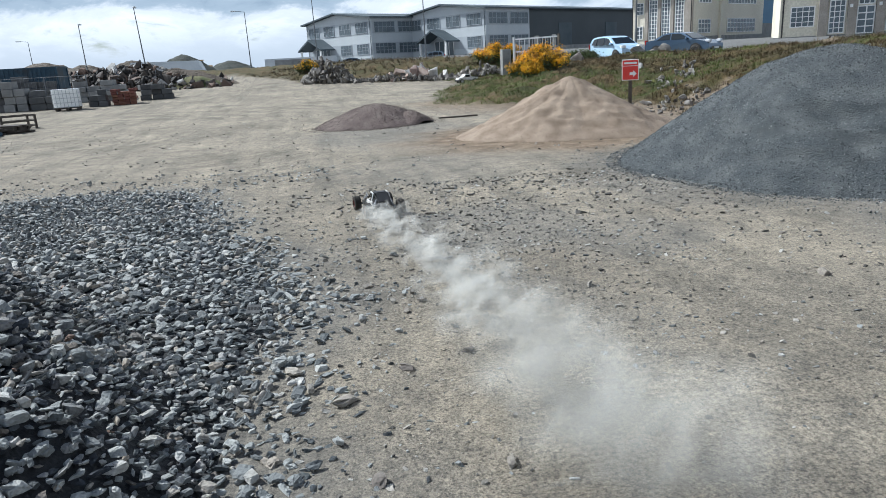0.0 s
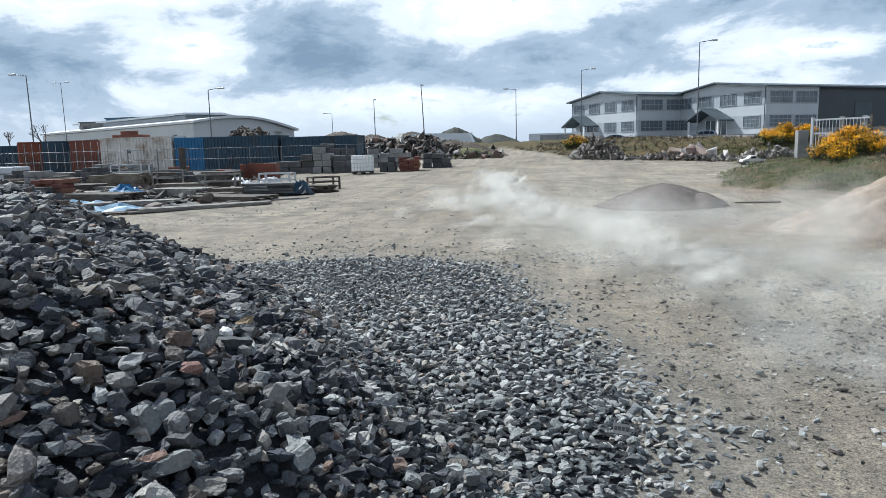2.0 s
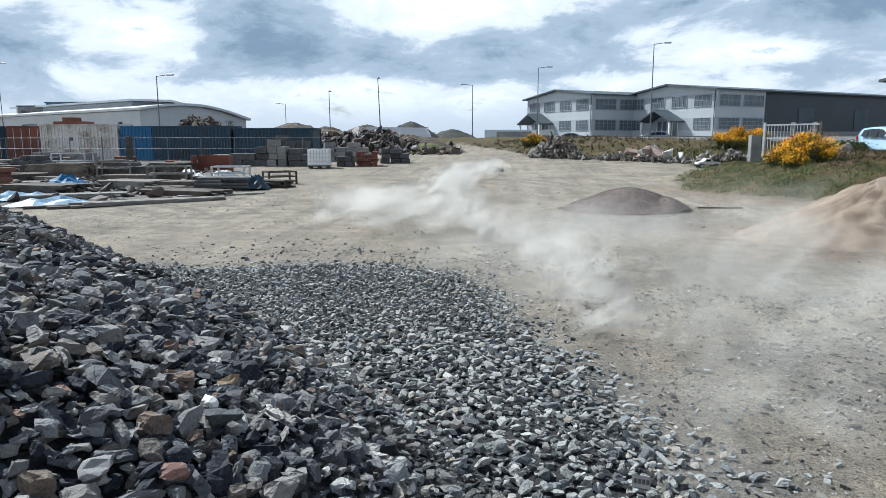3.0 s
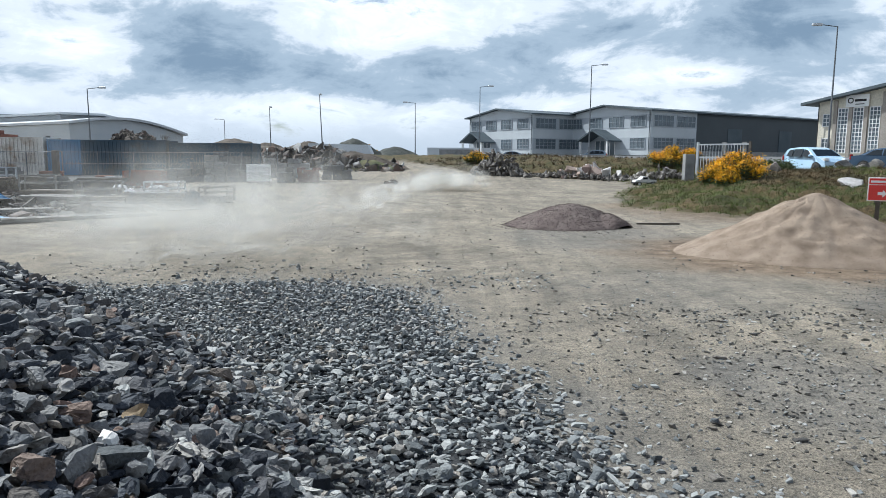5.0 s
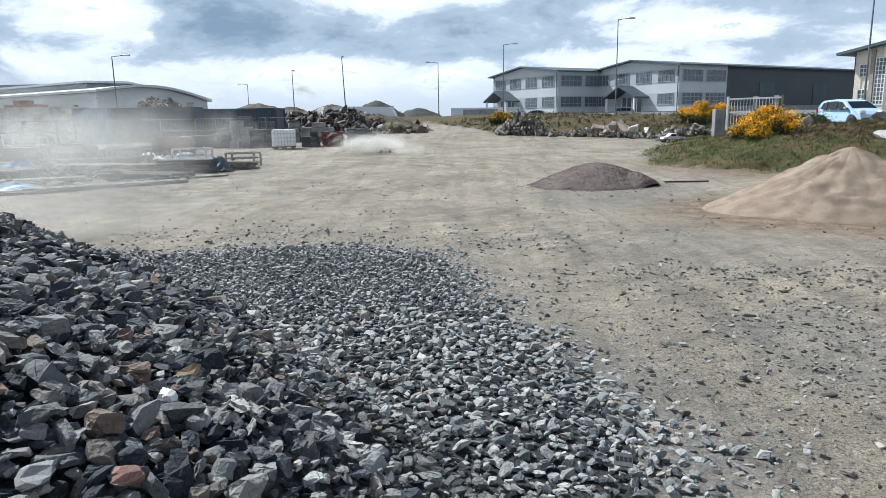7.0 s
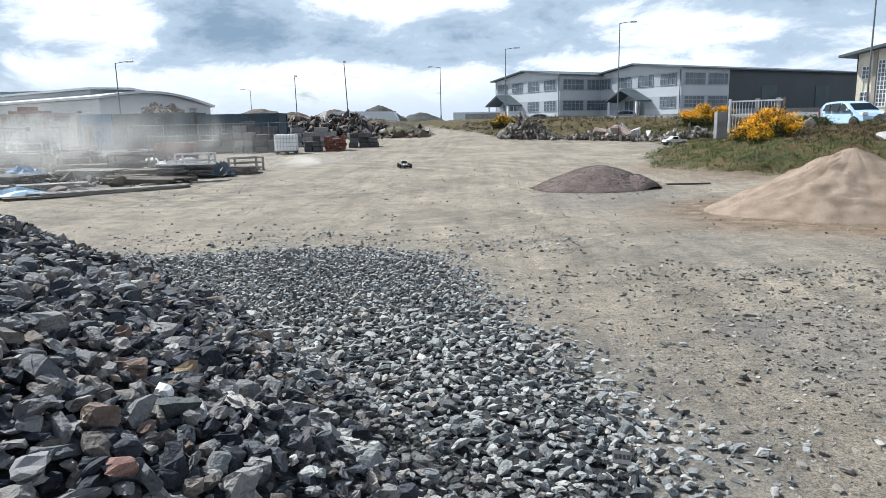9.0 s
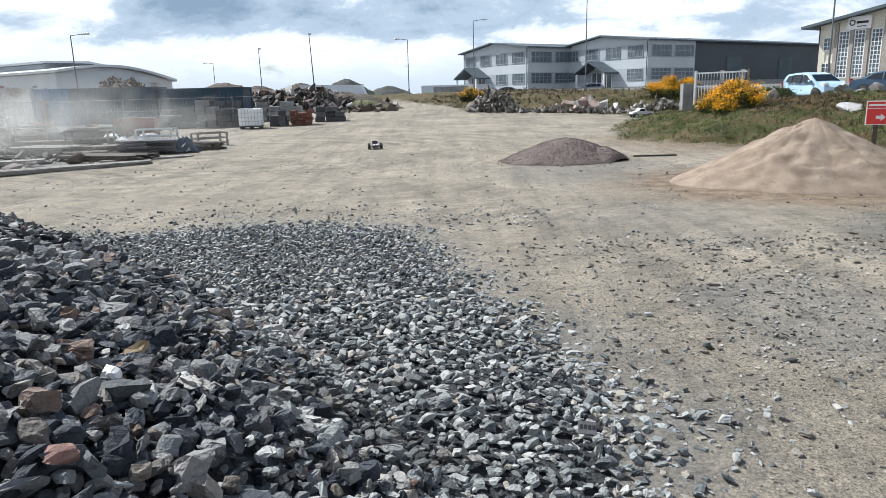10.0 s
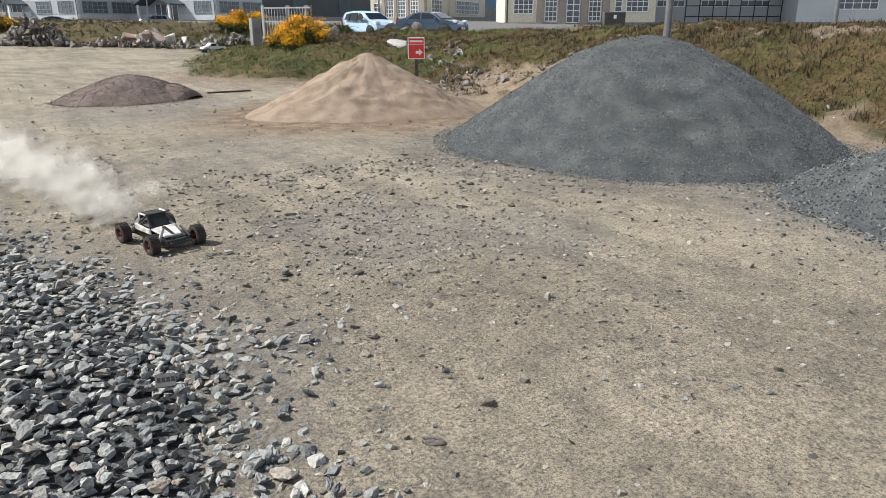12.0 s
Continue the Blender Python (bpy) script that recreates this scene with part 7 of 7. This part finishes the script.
def bare_tree(x, y, h, seed, label="bare winter tree in the distance"):
    rng = random.Random(seed)
    root = thing("bare_tree", label, "tree", pose(x, y, hz(x, y) - 0.2), group="bare trees in the distance")
    bm = bmesh.new()
    tw = bmesh.new()

    def grow(p, d, l, r, depth):
        q = p + d * l
        tube(bm if depth > 2 else tw, p, q, r, r * 0.65, 5 if depth > 2 else 3)
        if depth == 0:
            return
        for _ in range(3):
            e = (d + Vector((rng.uniform(-0.7, 0.7), rng.uniform(-0.7, 0.7), rng.uniform(-0.1, 0.5)))).normalized()
            grow(q, e, l * rng.uniform(0.6, 0.8), r * 0.6, depth - 1)

    grow(Vector((0, 0, 0)), Vector((0, 0, 1)), h * 0.3, h * 0.025, 4)
    part("trunk", bm, BARE_TWIG, root)
    part("crown", tw, BARE_TWIG, root)


for k, (x, y, h) in enumerate(((-116, 140, 9), (-109, 142, 8), (-102, 139, 8), (-123, 138, 8), (-47, 104, 4.5), (-44.5, 105, 4))):
    bare_tree(x, y, h, 200 + k)


# ---- the radio-controlled buggy ----
def buggy():
    root = thing("rc_buggy", "white and black radio-controlled desert buggy with knobbly tyres", "toy car")
    bm = bmesh.new()
    prism(bm, [(-0.36, 0.075), (-0.30, 0.055), (0.28, 0.055), (0.38, 0.09), (0.36, 0.115), (-0.34, 0.115)], -0.115, 0.115)
    part("chassis", bm, BLACK, root)
    bm = bmesh.new()
    A = [(0.06, 0.190, 0.115), (0.06, 0.190, -0.115), (0.285, 0.148, -0.085), (0.285, 0.148, 0.085)]
    top = [bm.verts.new((x, y, z)) for x, z, y in A]
    low = [bm.verts.new((x, y * 1.04, z - 0.022)) for x, z, y in A]
    for k in range(4):
        bm.faces.new((top[k], top[(k + 1) % 4], low[(k + 1) % 4], low[k]))
    bm.faces.new(top), bm.faces.new(low[::-1])
    bevel(bm, 0.008, 2)
    part("hood", bm, RC_WHITE, root, "white moulded bonnet")
    bm = bmesh.new()
    V = [bm.verts.new(p) for p in ((0.08, 0.020, 0.189), (0.08, -0.020, 0.189), (0.275, -0.016, 0.153), (0.275, 0.016, 0.153))]
    W = [bm.verts.new(v.co - Vector((0, 0, 0.012))) for v in V]
    bm.faces.new(V), bm.faces.new(W[::-1])
    for k in range(4):
        bm.faces.new((V[k], V[(k + 1) % 4], W[(k + 1) % 4], W[k]))
    part("bonnet_stripe", bm, BLACK, root)
    for s in (-1, 1):
        bm = bmesh.new()
        prism(bm, [(-0.22, 0.135), (0.09, 0.135), (0.07, 0.185), (-0.05, 0.180), (-0.21, 0.20)], s * 0.135 - 0.012, s * 0.135 + 0.012)
        bevel(bm, 0.006)
        part("side_panel", bm, RC_WHITE, root)
    bm = bmesh.new()
    box(bm, -0.2, 0.04, -0.11, 0.11, 0.115, 0.21)
    bevel(bm, 0.02)
    part("cockpit", bm, BLACK, root)
    bm = bmesh.new()
    for s in (-1, 1):
        a, b, c, d, e = (0.07, s * 0.12, 0.20), (-0.04, s * 0.095, 0.293), (-0.17, s * 0.095, 0.288), (-0.34, s * 0.08, 0.20), (-0.17, s * 0.125, 0.20)
        for p, q in ((a, b), (b, c), (c, d), (c, e), (b, e)):
            tube(bm, p, q, 0.0095, n=6)
    for p, q in (((-0.04, -0.095, 0.293), (-0.04, 0.095, 0.293)), ((-0.17, -0.095, 0.288), (-0.17, 0.095, 0.288)), ((-0.34, -0.08, 0.20), (-0.34, 0.08, 0.20)), ((-0.04, 0.095, 0.293), (-0.17, -0.095, 0.288))):
        tube(bm, p, q, 0.0085, n=6)
    part("roll_cage", bm, BLACK, root)
    for q in (-1, 1):
        bm = bmesh.new()
        tube(bm, (-0.165, q * 0.104, 0.297), (-0.165, q * 0.133, 0.19), 0.011, n=6)
        tube(bm, (-0.165, q * 0.104, 0.297), (-0.045, q * 0.104, 0.300), 0.010, n=6)
        part("cage_bar", bm, RC_WHITE, root, "white cage bar")
    bm = bmesh.new()
    prism(bm, [(0.052, 0.185), (0.058, 0.19), (-0.038, 0.290), (-0.046, 0.285)], -0.09, 0.09)
    part("windscreen_mesh", bm, BLACK, root)
    bm = bmesh.new()
    box(bm, -0.155, -0.05, -0.08, 0.08, 0.296, 0.302)
    part("roof_panel", bm, BLACK, root)
    bm = bmesh.new()
    prism(bm, [(-0.33, 0.20), (-0.18, 0.29), (-0.18, 0.30), (-0.34, 0.21)], -0.075, 0.075)
    part("rear_panel", bm, BLACK, root)
    bm = bmesh.new()
    box(bm, -0.33, -0.2, -0.06, 0.06, 0.115, 0.18)
    tube(bm, (-0.27, 0.07, 0.14), (-0.27, 0.16, 0.15), 0.025, n=10)
    part("motor", bm, STEEL, root)
    bm = bmesh.new()
    tube(bm, (0.43, -0.1, 0.10), (0.43, 0.1, 0.10), 0.012, n=6)
    tube(bm, (0.40, -0.08, 0.15), (0.40, 0.08, 0.15), 0.010, n=6)
    for s in (-1, 1):
        tube(bm, (0.43, s * 0.1, 0.10), (0.34, s * 0.07, 0.09), 0.011, n=6)
        tube(bm, (0.43, s * 0.07, 0.10), (0.40, s * 0.07, 0.15), 0.009, n=6)
    part("front_bumper", bm, BLACK, root)
    bm = bmesh.new()
    tube(bm, (-0.43, -0.09, 0.12), (-0.43, 0.09, 0.12), 0.012, n=6)
    for s in (-1, 1):
        tube(bm, (-0.43, s * 0.09, 0.12), (-0.34, s * 0.07, 0.10), 0.011, n=6)
    part("rear_bumper", bm, BLACK, root)
    for x in (-0.30, 0.30):
        for s in (-1, 1):
            bm = bmesh.new()
            tube(bm, (x - 0.04, s * 0.09, 0.085), (x, s * 0.20, 0.09), 0.010, n=6), tube(bm, (x + 0.04, s * 0.09, 0.085), (x, s * 0.20, 0.09), 0.010, n=6)
            tube(bm, (x, s * 0.03, 0.10), (x, s * 0.21, 0.095), 0.009, n=6)
            part("suspension_arm", bm, BLACK, root)
            bm = bmesh.new()
            tube(bm, (x * 0.93, s * 0.155, 0.10), (x * 0.85, s * 0.085, 0.22), 0.016, 0.016, 10)
            part("shock_absorber", bm, STEEL, root)
    wheels = []
    r, w = 0.098, 0.092
    bm = bmesh.new()
    lathe(bm, [(r * 0.58, -w / 2), (r * 0.86, -w / 2), (r * 0.95, -w * 0.36), (r * 0.95, w * 0.36), (r * 0.86, w / 2), (r * 0.58, w / 2), (r * 0.55, 0)], 24)
    for k in range(20):
        for s in (-0.33, 0.0, 0.33):
            a = 2 * math.pi * (k + (0.5 if s == 0 else 0)) / 20
            box(bm, -0.008, 0.008, s * w - 0.012, s * w + 0.012, r * 0.93, r * 1.02, Matrix.Rotation(a, 4, "Y"))
    tyre = mesh_of("wheel", bm, RUBBER)
    for k, (x, s) in enumerate(((-0.30, -1), (-0.30, 1), (0.30, -1), (0.30, 1))):
        ob = new("wheel", tyre)
        ob.parent, ob.location = root, (x, s * 0.235, 0.098)
        bm = bmesh.new()
        lathe(bm, [(0.001, s * 0.030), (0.016, s * 0.034), (0.018, s * 0.022), (0.030, s * 0.014)], 16)
        lathe(bm, [(r * 0.50, s * 0.02), (r * 0.60, s * 0.047), (r * 0.60, -s * 0.04), (r * 0.52, -s * 0.04)], 20)
        for q in range(6):
            box(bm, -0.006, 0.006, s * 0.012 - 0.005, s * 0.012 + 0.005, 0.012, r * 0.56, Matrix.Rotation(q * math.pi / 3, 4, "Y"))
        part("rim", bm, RC_RED, ob, "red spoked rim")
        wheels.append((ob, x, s))
    return root, wheels


BUGGY, WHEELS = buggy()
ROUTE = [(0.0, 2.08, 8.05), (0.4, 1.23, 12.9), (0.8, -0.6, 18.9), (1.0, -1.28, 21.8), (1.5, -2.3, 28.4), (2.0, -1.95, 32.9), (2.5, -1.2, 36.8), (3.0, -0.8, 39.4), (3.5, -1.0, 41.2), (4.2, -2.0, 42.6),
         (5.0, -4.0, 42.8), (5.5, -5.0, 42.0), (6.0, -5.5, 41.0), (6.5, -5.4, 39.4), (7.0, -5.2, 37.6), (7.5, -4.7, 35.2), (8.2, -4.0, 32.2), (8.8, -3.62, 30.9), (9.5, -3.3, 29.4), (10.0, -3.05, 27.3),
         (10.5, -2.32, 22.3), (11.0, -1.42, 18.3), (11.5, -0.25, 13.4), (11.75, 0.48, 10.3), (12.0, 1.27, 7.30)]


def route(t):
    """Smooth place and heading of the buggy."""
    T, X, Y = np.array(ROUTE).T
    dx, dy = np.gradient(X, T), np.gradient(Y, T)
    t = min(max(t, 0.0), 12.0)
    k = min(np.searchsorted(T, t, side="right") - 1, len(T) - 2)
    h = T[k + 1] - T[k]
    s = (t - T[k]) / h
    a, b, c, d = (1 + 2 * s) * (1 - s) ** 2, s * (1 - s) ** 2, s * s * (3 - 2 * s), s * s * (s - 1)
    return a * X[k] + b * h * dx[k] + c * X[k + 1] + d * h * dx[k + 1], a * Y[k] + b * h * dy[k] + c * Y[k + 1] + d * h * dy[k + 1]


# ---- dust ----
def dust_material(name, share):
    """Thin wisps of airborne dust: densest in the middle of each wisp, fading out to its edge, and uneven."""
    mat = bpy.data.materials.new(name)
    mat.use_nodes = True
    N, L = mat.node_tree.nodes, mat.node_tree.links
    N.clear()
    out, mix = N.new("ShaderNodeOutputMaterial"), N.new("ShaderNodeMixShader")
    a, b = N.new("ShaderNodeBsdfDiffuse"), N.new("ShaderNodeBsdfTranslucent")
    a.inputs["Color"].default_value = b.inputs["Color"].default_value = (0.80, 0.79, 0.745, 1)
    mix.inputs[0].default_value = 0.5
    L.new(a.outputs[0], mix.inputs[1]), L.new(b.outputs[0], mix.inputs[2])
    uv, co = N.new("ShaderNodeUVMap"), N.new("ShaderNodeTexCoord")
    uv.uv_map = "wisp"
    far, fade, nz, lump, dens = N.new("ShaderNodeVectorMath"), N.new("ShaderNodeMapRange"), N.new("ShaderNodeTexNoise"), N.new("ShaderNodeMapRange"), N.new("ShaderNodeMath")
    far.operation, dens.operation = "LENGTH", "MULTIPLY"
    L.new(uv.outputs[0], far.inputs[0]), L.new(far.outputs["Value"], fade.inputs["Value"])
    fade.interpolation_type = "SMOOTHERSTEP"
    fade.inputs["From Min"].default_value, fade.inputs["From Max"].default_value = 0.0, 1.0
    fade.inputs["To Min"].default_value, fade.inputs["To Max"].default_value = share, 0.0
    nz.inputs["Scale"].default_value, nz.inputs["Detail"].default_value = 1.7, 4
    L.new(co.outputs["Object"], nz.inputs["Vector"]), L.new(nz.outputs["Fac"], lump.inputs["Value"])
    lump.inputs["From Min"].default_value, lump.inputs["From Max"].default_value = 0.32, 0.62
    lump.inputs["To Min"].default_value, lump.inputs["To Max"].default_value = 0.45, 1.0
    L.new(fade.outputs[0], dens.inputs[0]), L.new(lump.outputs[0], dens.inputs[1])
    clear, thin = N.new("ShaderNodeBsdfTransparent"), N.new("ShaderNodeMixShader")
    L.new(dens.outputs[0], thin.inputs[0]), L.new(clear.outputs[0], thin.inputs[1]), L.new(mix.outputs[0], thin.inputs[2]), L.new(thin.outputs[0], out.inputs[0])
    return mat


DENSE, DUST, HAZE = dust_material("thick_fresh_dust", 0.27), dust_material("pale_airborne_dust", 0.28), dust_material("thin_dust_haze", 0.085)


def dust_mesh(seed, n, size, mat):
    """A cloud of soft wisps, one metre in scale, lumpy and thinning outwards."""
    rng = np.random.RandomState(seed)
    p = rng.normal(size=(n, 3)) * (0.72, 0.72, 0.40)
    p[:, 2] += 0.2 * np.hypot(p[:, 0], p[:, 1])
    R = turns(rng, n)
    t = np.array([[-1, -1, 0], [1, -1, 0], [1, 1, 0], [-1, 1, 0]], float)
    s = size * (0.6 + 0.8 * rng.rand(n))
    V = (np.einsum("nij,vj->nvi", R, t) * s[:, None, None] + p[:, None, :]).reshape(-1, 3)
    me = mesh_np("dust_puff", V, np.arange(len(V)).reshape(-1, 4), mat)
    me.uv_layers.new(name="wisp").data.foreach_set("uv", np.tile(t[:, :2], (n, 1)).astype(np.float32).ravel())
    return me


NEAR = [dust_mesh(290 + k, 34, 0.9, HAZE) for k in range(2)]
FINE = [dust_mesh(300 + k, 46, 0.66, DENSE) for k in range(3)]
COARSE = [dust_mesh(310 + k, 26, 0.68, DUST) for k in range(3)]
THIN = [dust_mesh(320 + k, 24, 0.80, HAZE) for k in range(3)]
PUFFS = []


def puff(me, s, sz, rows, turn=0):
    ob = new("dust_puff", me)
    ob.scale = (s, s, sz)
    tagged(ob, "drifting puff of pale dust raised by the buggy", "dust", group="dust puffs", kind="stuff")
    PUFFS.append((ob, [(t, pose(x, y, z, 0, 0, turn + 4 * t)) for t, x, y, z in rows]))


def plan_dust():
    rng = random.Random(5)
    # the trail already hanging at the start
    ends = (((2.05, 8.0, -0.3), (2.55, 9.9, 0.14)), ((2.05, 7.8, -0.1), (3.05, 8.9, 0.14)), ((2.05, 7.6, 0.10), (3.40, 8.0, 0.14)), ((2.05, 6.8, 0.10), (3.3, 7.2, 0.14)), ((2.3, 5.3, 0.14), (3.05, 5.95, 0.16)), ((2.38, 4.1, 0.18), (2.75, 4.6, 0.18)), ((2.40, 3.2, 0.22), (2.52, 3.6, 0.22)),
            ((2.44, 2.45, 0.26), (2.42, 2.9, 0.26)), ((2.48, 1.95, 0.28), (2.36, 2.3, 0.28)), ((2.56, 1.45, 0.30), (2.34, 1.85, 0.28)), ((2.65, 1.1, 0.30), (2.34, 1.5, 0.28)))
    n = 21
    for k in range(3, n):
        f = k / (n - 1)
        u = f * (len(ends) - 1)
        j = min(int(u), len(ends) - 2)
        a, b = (Vector(ends[j][q]).lerp(Vector(ends[j + 1][q]), u - j) for q in (0, 1))
        s = 0.13 + 0.22 * f
        c = b + (b - a) * 0.6
        puff(FINE[k % 3] if k < 13 else NEAR[k % 2], s, s * 0.8, [(0, *a), (0.5, *b), (1.0, c.x + 0.15, c.y, 0.1 * s if k >= 13 else -1.1 * s), (1.6, c.x + 0.2, c.y, -1.3 * s), (2.1, c.x + 0.3, c.y, -2.4 * s), (12, c.x + 0.4, c.y, -3.5 * s)], rng.uniform(0, 360))
    # raised on the way out, drifting with the wind
    t = 0.12
    k = 0
    while t < 3.4:
        x, y = route(t)
        g = hz(x, y)
        far = min(1.0, y / 30)
        s = 0.20 + 0.40 * far + 0.10 * rng.random()
        z = g + 0.62 * s
        born = max(t - 0.02, 0.0)
        rows = [] if born == 0 else [(0, x, y, g - 3 * s)]
        w, e = rng.uniform(0.8, 1.15), min(max((17 - y) / 6, 0.0), 1.0)
        rows += [(born, x, y, g - (1.6 * s if born > 0 else -0.4 * s)), (t + 0.3, x + 0.35 * e, y - 0.05, z), (t + 1.2, x + 0.75 * e - 0.1 * w, y - 0.4, z + 0.10), (t + 2.4, x + 0.7 * e - 0.9 * w, y - 1.0, z + 0.02), (t + 4.2, x - 2.2 * w, y - 2.0, g - 1.2 * s), (12, x - 3.0 * w, y - 2.5, g - 3.2 * s)]
        puff((FINE if y < 14 else COARSE)[k % 3], s, s * 0.7, rows, rng.uniform(0, 360))
        t += 0.095 if t < 1.6 else 0.2
        k += 1
    # the broad billow where the buggy slid round
    for k, (x, y, s, t) in enumerate(((-1.9, 20.5, 0.75, 1.3), (-2.8, 19.5, 0.9, 1.5), (-2.2, 23.5, 0.9, 1.7), (-3.6, 20.5, 1.0, 1.9), (-1.4, 17.0, 0.8, 1.7), (-2.6, 26.5, 0.9, 2.0), (-4.4, 19.0, 1.05, 2.2), (-3.2, 17.0, 1.0, 2.4), (-5.2, 22.0, 1.1, 2.7), (-6.0, 19.0, 1.15, 3.1))):
        g = hz(x, y)
        puff(COARSE[k % 3], s, s * 0.55, [(0, x + 0.6, y + 0.6, g - 3 * s), (t - 0.3, x + 0.4, y + 0.4, g - 1.7 * s), (t + 0.6, x, y, g + 0.4 * s), (t + 1.7, x - 1.2, y - 0.8, g + 0.4 * s), (t + 3.6, x - 3.6, y - 1.8, g - 1.2 * s), (12, x - 5, y - 2.2, g - 3 * s)], rng.uniform(0, 360))
    for k, (x, y, s) in enumerate(((1.0, 10.6, 0.9), (2.0, 8.9, 0.8), (2.7, 7.6, 0.7), (0.2, 12.6, 1.0), (2.6, 5.6, 0.6), (3.6, 8.2, 0.9), (4.6, 10.2, 1.1), (3.4, 11.8, 1.1), (5.4, 7.4, 0.9), (1.6, 14.6, 1.2), (5.0, 14.0, 1.3))):
        g = hz(x, y)
        puff(NEAR[k % 2], s, s * 0.6, [(0, x, y, g - 3 * s), (0.6, x, y, g - 1.8 * s), (1.6, x, y, g + 0.4 * s), (3.2, x - 0.8, y - 0.5, g + 0.3 * s), (4.8, x - 2.2, y - 0.9, g - 1.8 * s), (12, x - 3, y - 1, g - 3 * s)], rng.uniform(0, 360))
    # the turning place at the far end
    for k in range(14):
        t = 3.6 + 0.25 * k
        x, y = route(t)
        x, y = x + 2.0 - 0.22 * k + rng.uniform(-0.4, 0.4), y - 3.5 + rng.uniform(-0.8, 0.8)
        g, s = hz(x, y), 1.0 + 0.35 * rng.random()
        puff(COARSE[k % 3], s, s * 0.5, [(0, x, y, g - 3 * s), (t, x, y, g - 1.4 * s), (t + 0.7, x - 0.3, y, g + 0.4 * s), (t + 1.6, x - 1.4, y - 1.0, g + 0.35 * s), (t + 3.2, x - 3.2, y - 2.2, g - 1.3 * s), (12, x - 4, y - 2.5, g - 3 * s)], rng.uniform(0, 360))
    # the thin haze that the wind carries over the storage yard
    for k, (x, y, s, t0, t1) in enumerate(((-3.5, 15, 1.7, 3.9, 7.6), (-6.0, 17, 2.0, 4.0, 8.2), (-9.5, 20, 2.2, 4.3, 9.0), (-12.5, 23, 2.4, 4.6, 30), (-10.5, 28, 2.3, 4.6, 30), (-16.0, 27, 2.6, 4.8, 30), (-14.5, 33, 2.6, 4.8, 30), (-20.0, 32, 2.8, 5.0, 30), (-22.5, 38, 2.9, 5.2, 30), (-7.0, 24, 2.0, 4.4, 8.0), (-5.5, 31, 2.0, 4.6, 8.4), (-6.5, 13, 1.6, 4.4, 8.6), (-4.5, 14.5, 1.5, 4.3, 8.4), (-7.5, 16, 1.8, 4.3, 8.6), (-5.0, 19, 1.8, 4.2, 8.2), (-9.0, 17, 1.9, 4.5, 9.2), (-2.5, 17.5, 1.5, 4.2, 7.4), (-11.0, 20, 2.0, 4.7, 9.6))):
        g = hz(x, y)
        rows = [(0, x + 2, y + 1, g - 3.2 * s), (t0 - 0.4, x + 1.5, y + 0.8, g - 2.6 * s), (t0 + 0.8, x, y, g + 0.45 * s)]
        if t1 < 12:
            rows += [(t1 - 2.2, x - 1.4, y - 0.4, g + 0.3 * s), (t1, x - 3.5, y - 1, g - 1.6 * s), (12, x - 4, y - 1, g - 3.0 * s)]
        else:
            rows += [(8.5, x - 1.6, y - 0.3, g + 0.45 * s), (12, x - 3.0, y - 0.6, g + 0.2 * s)]
        puff(THIN[k % 3], s, s * 0.8, rows, rng.uniform(0, 360))
    # the trail of the run home
    t, k = 10.75, 0
    while t < 11.95:
        x, y = route(t)
        g, f = hz(x, y), 12 - t
        s = 0.22 + 0.34 * min(f, 0.6) + 0.05 * rng.random()
        x, y = x - 0.07, y + 0.22
        rows = [(0, x, y, g - 3 * s), (t - 0.09, x, y, g - 1.9 * s), (t + 0.0, x - 0.02, y + 0.02, g + 0.55 * s)]
        if t < 11.9:
            rows.append((11.95, x - 0.25 * f, y + 0.05, g + (0.95 - 0.28 * f) * s))
        rows.append((12, *rows[-1][1:]))
        puff(FINE[k % 3], s, s * 0.85, rows, rng.uniform(0, 360))
        t += 0.10 if t < 11.3 else 0.05 if t < 11.62 else 0.028
        k += 1


plan_dust()


def motions():
    rows = []
    for k in range(121):
        t = k / 10
        x, y = route(t)
        x0, y0 = route(t - 0.06)
        x1, y1 = route(t + 0.06)
        a = math.degrees(math.atan2(y1 - y0, x1 - x0))
        rows.append((t, pose(x, y, hz(x, y) + 0.004, 0.5 * math.sin(9 * t), 0.6 * math.sin(7 * t), a)))
    walk(BUGGY, rows)
    for ob, x, s in WHEELS:
        walk(ob, [(k / 10, pose(x, s * 0.235, 0.098, 0, (80 * k) % 360, 0)) for k in range(121)])
    for ob, keys in PUFFS:
        walk(ob, keys)


motions()
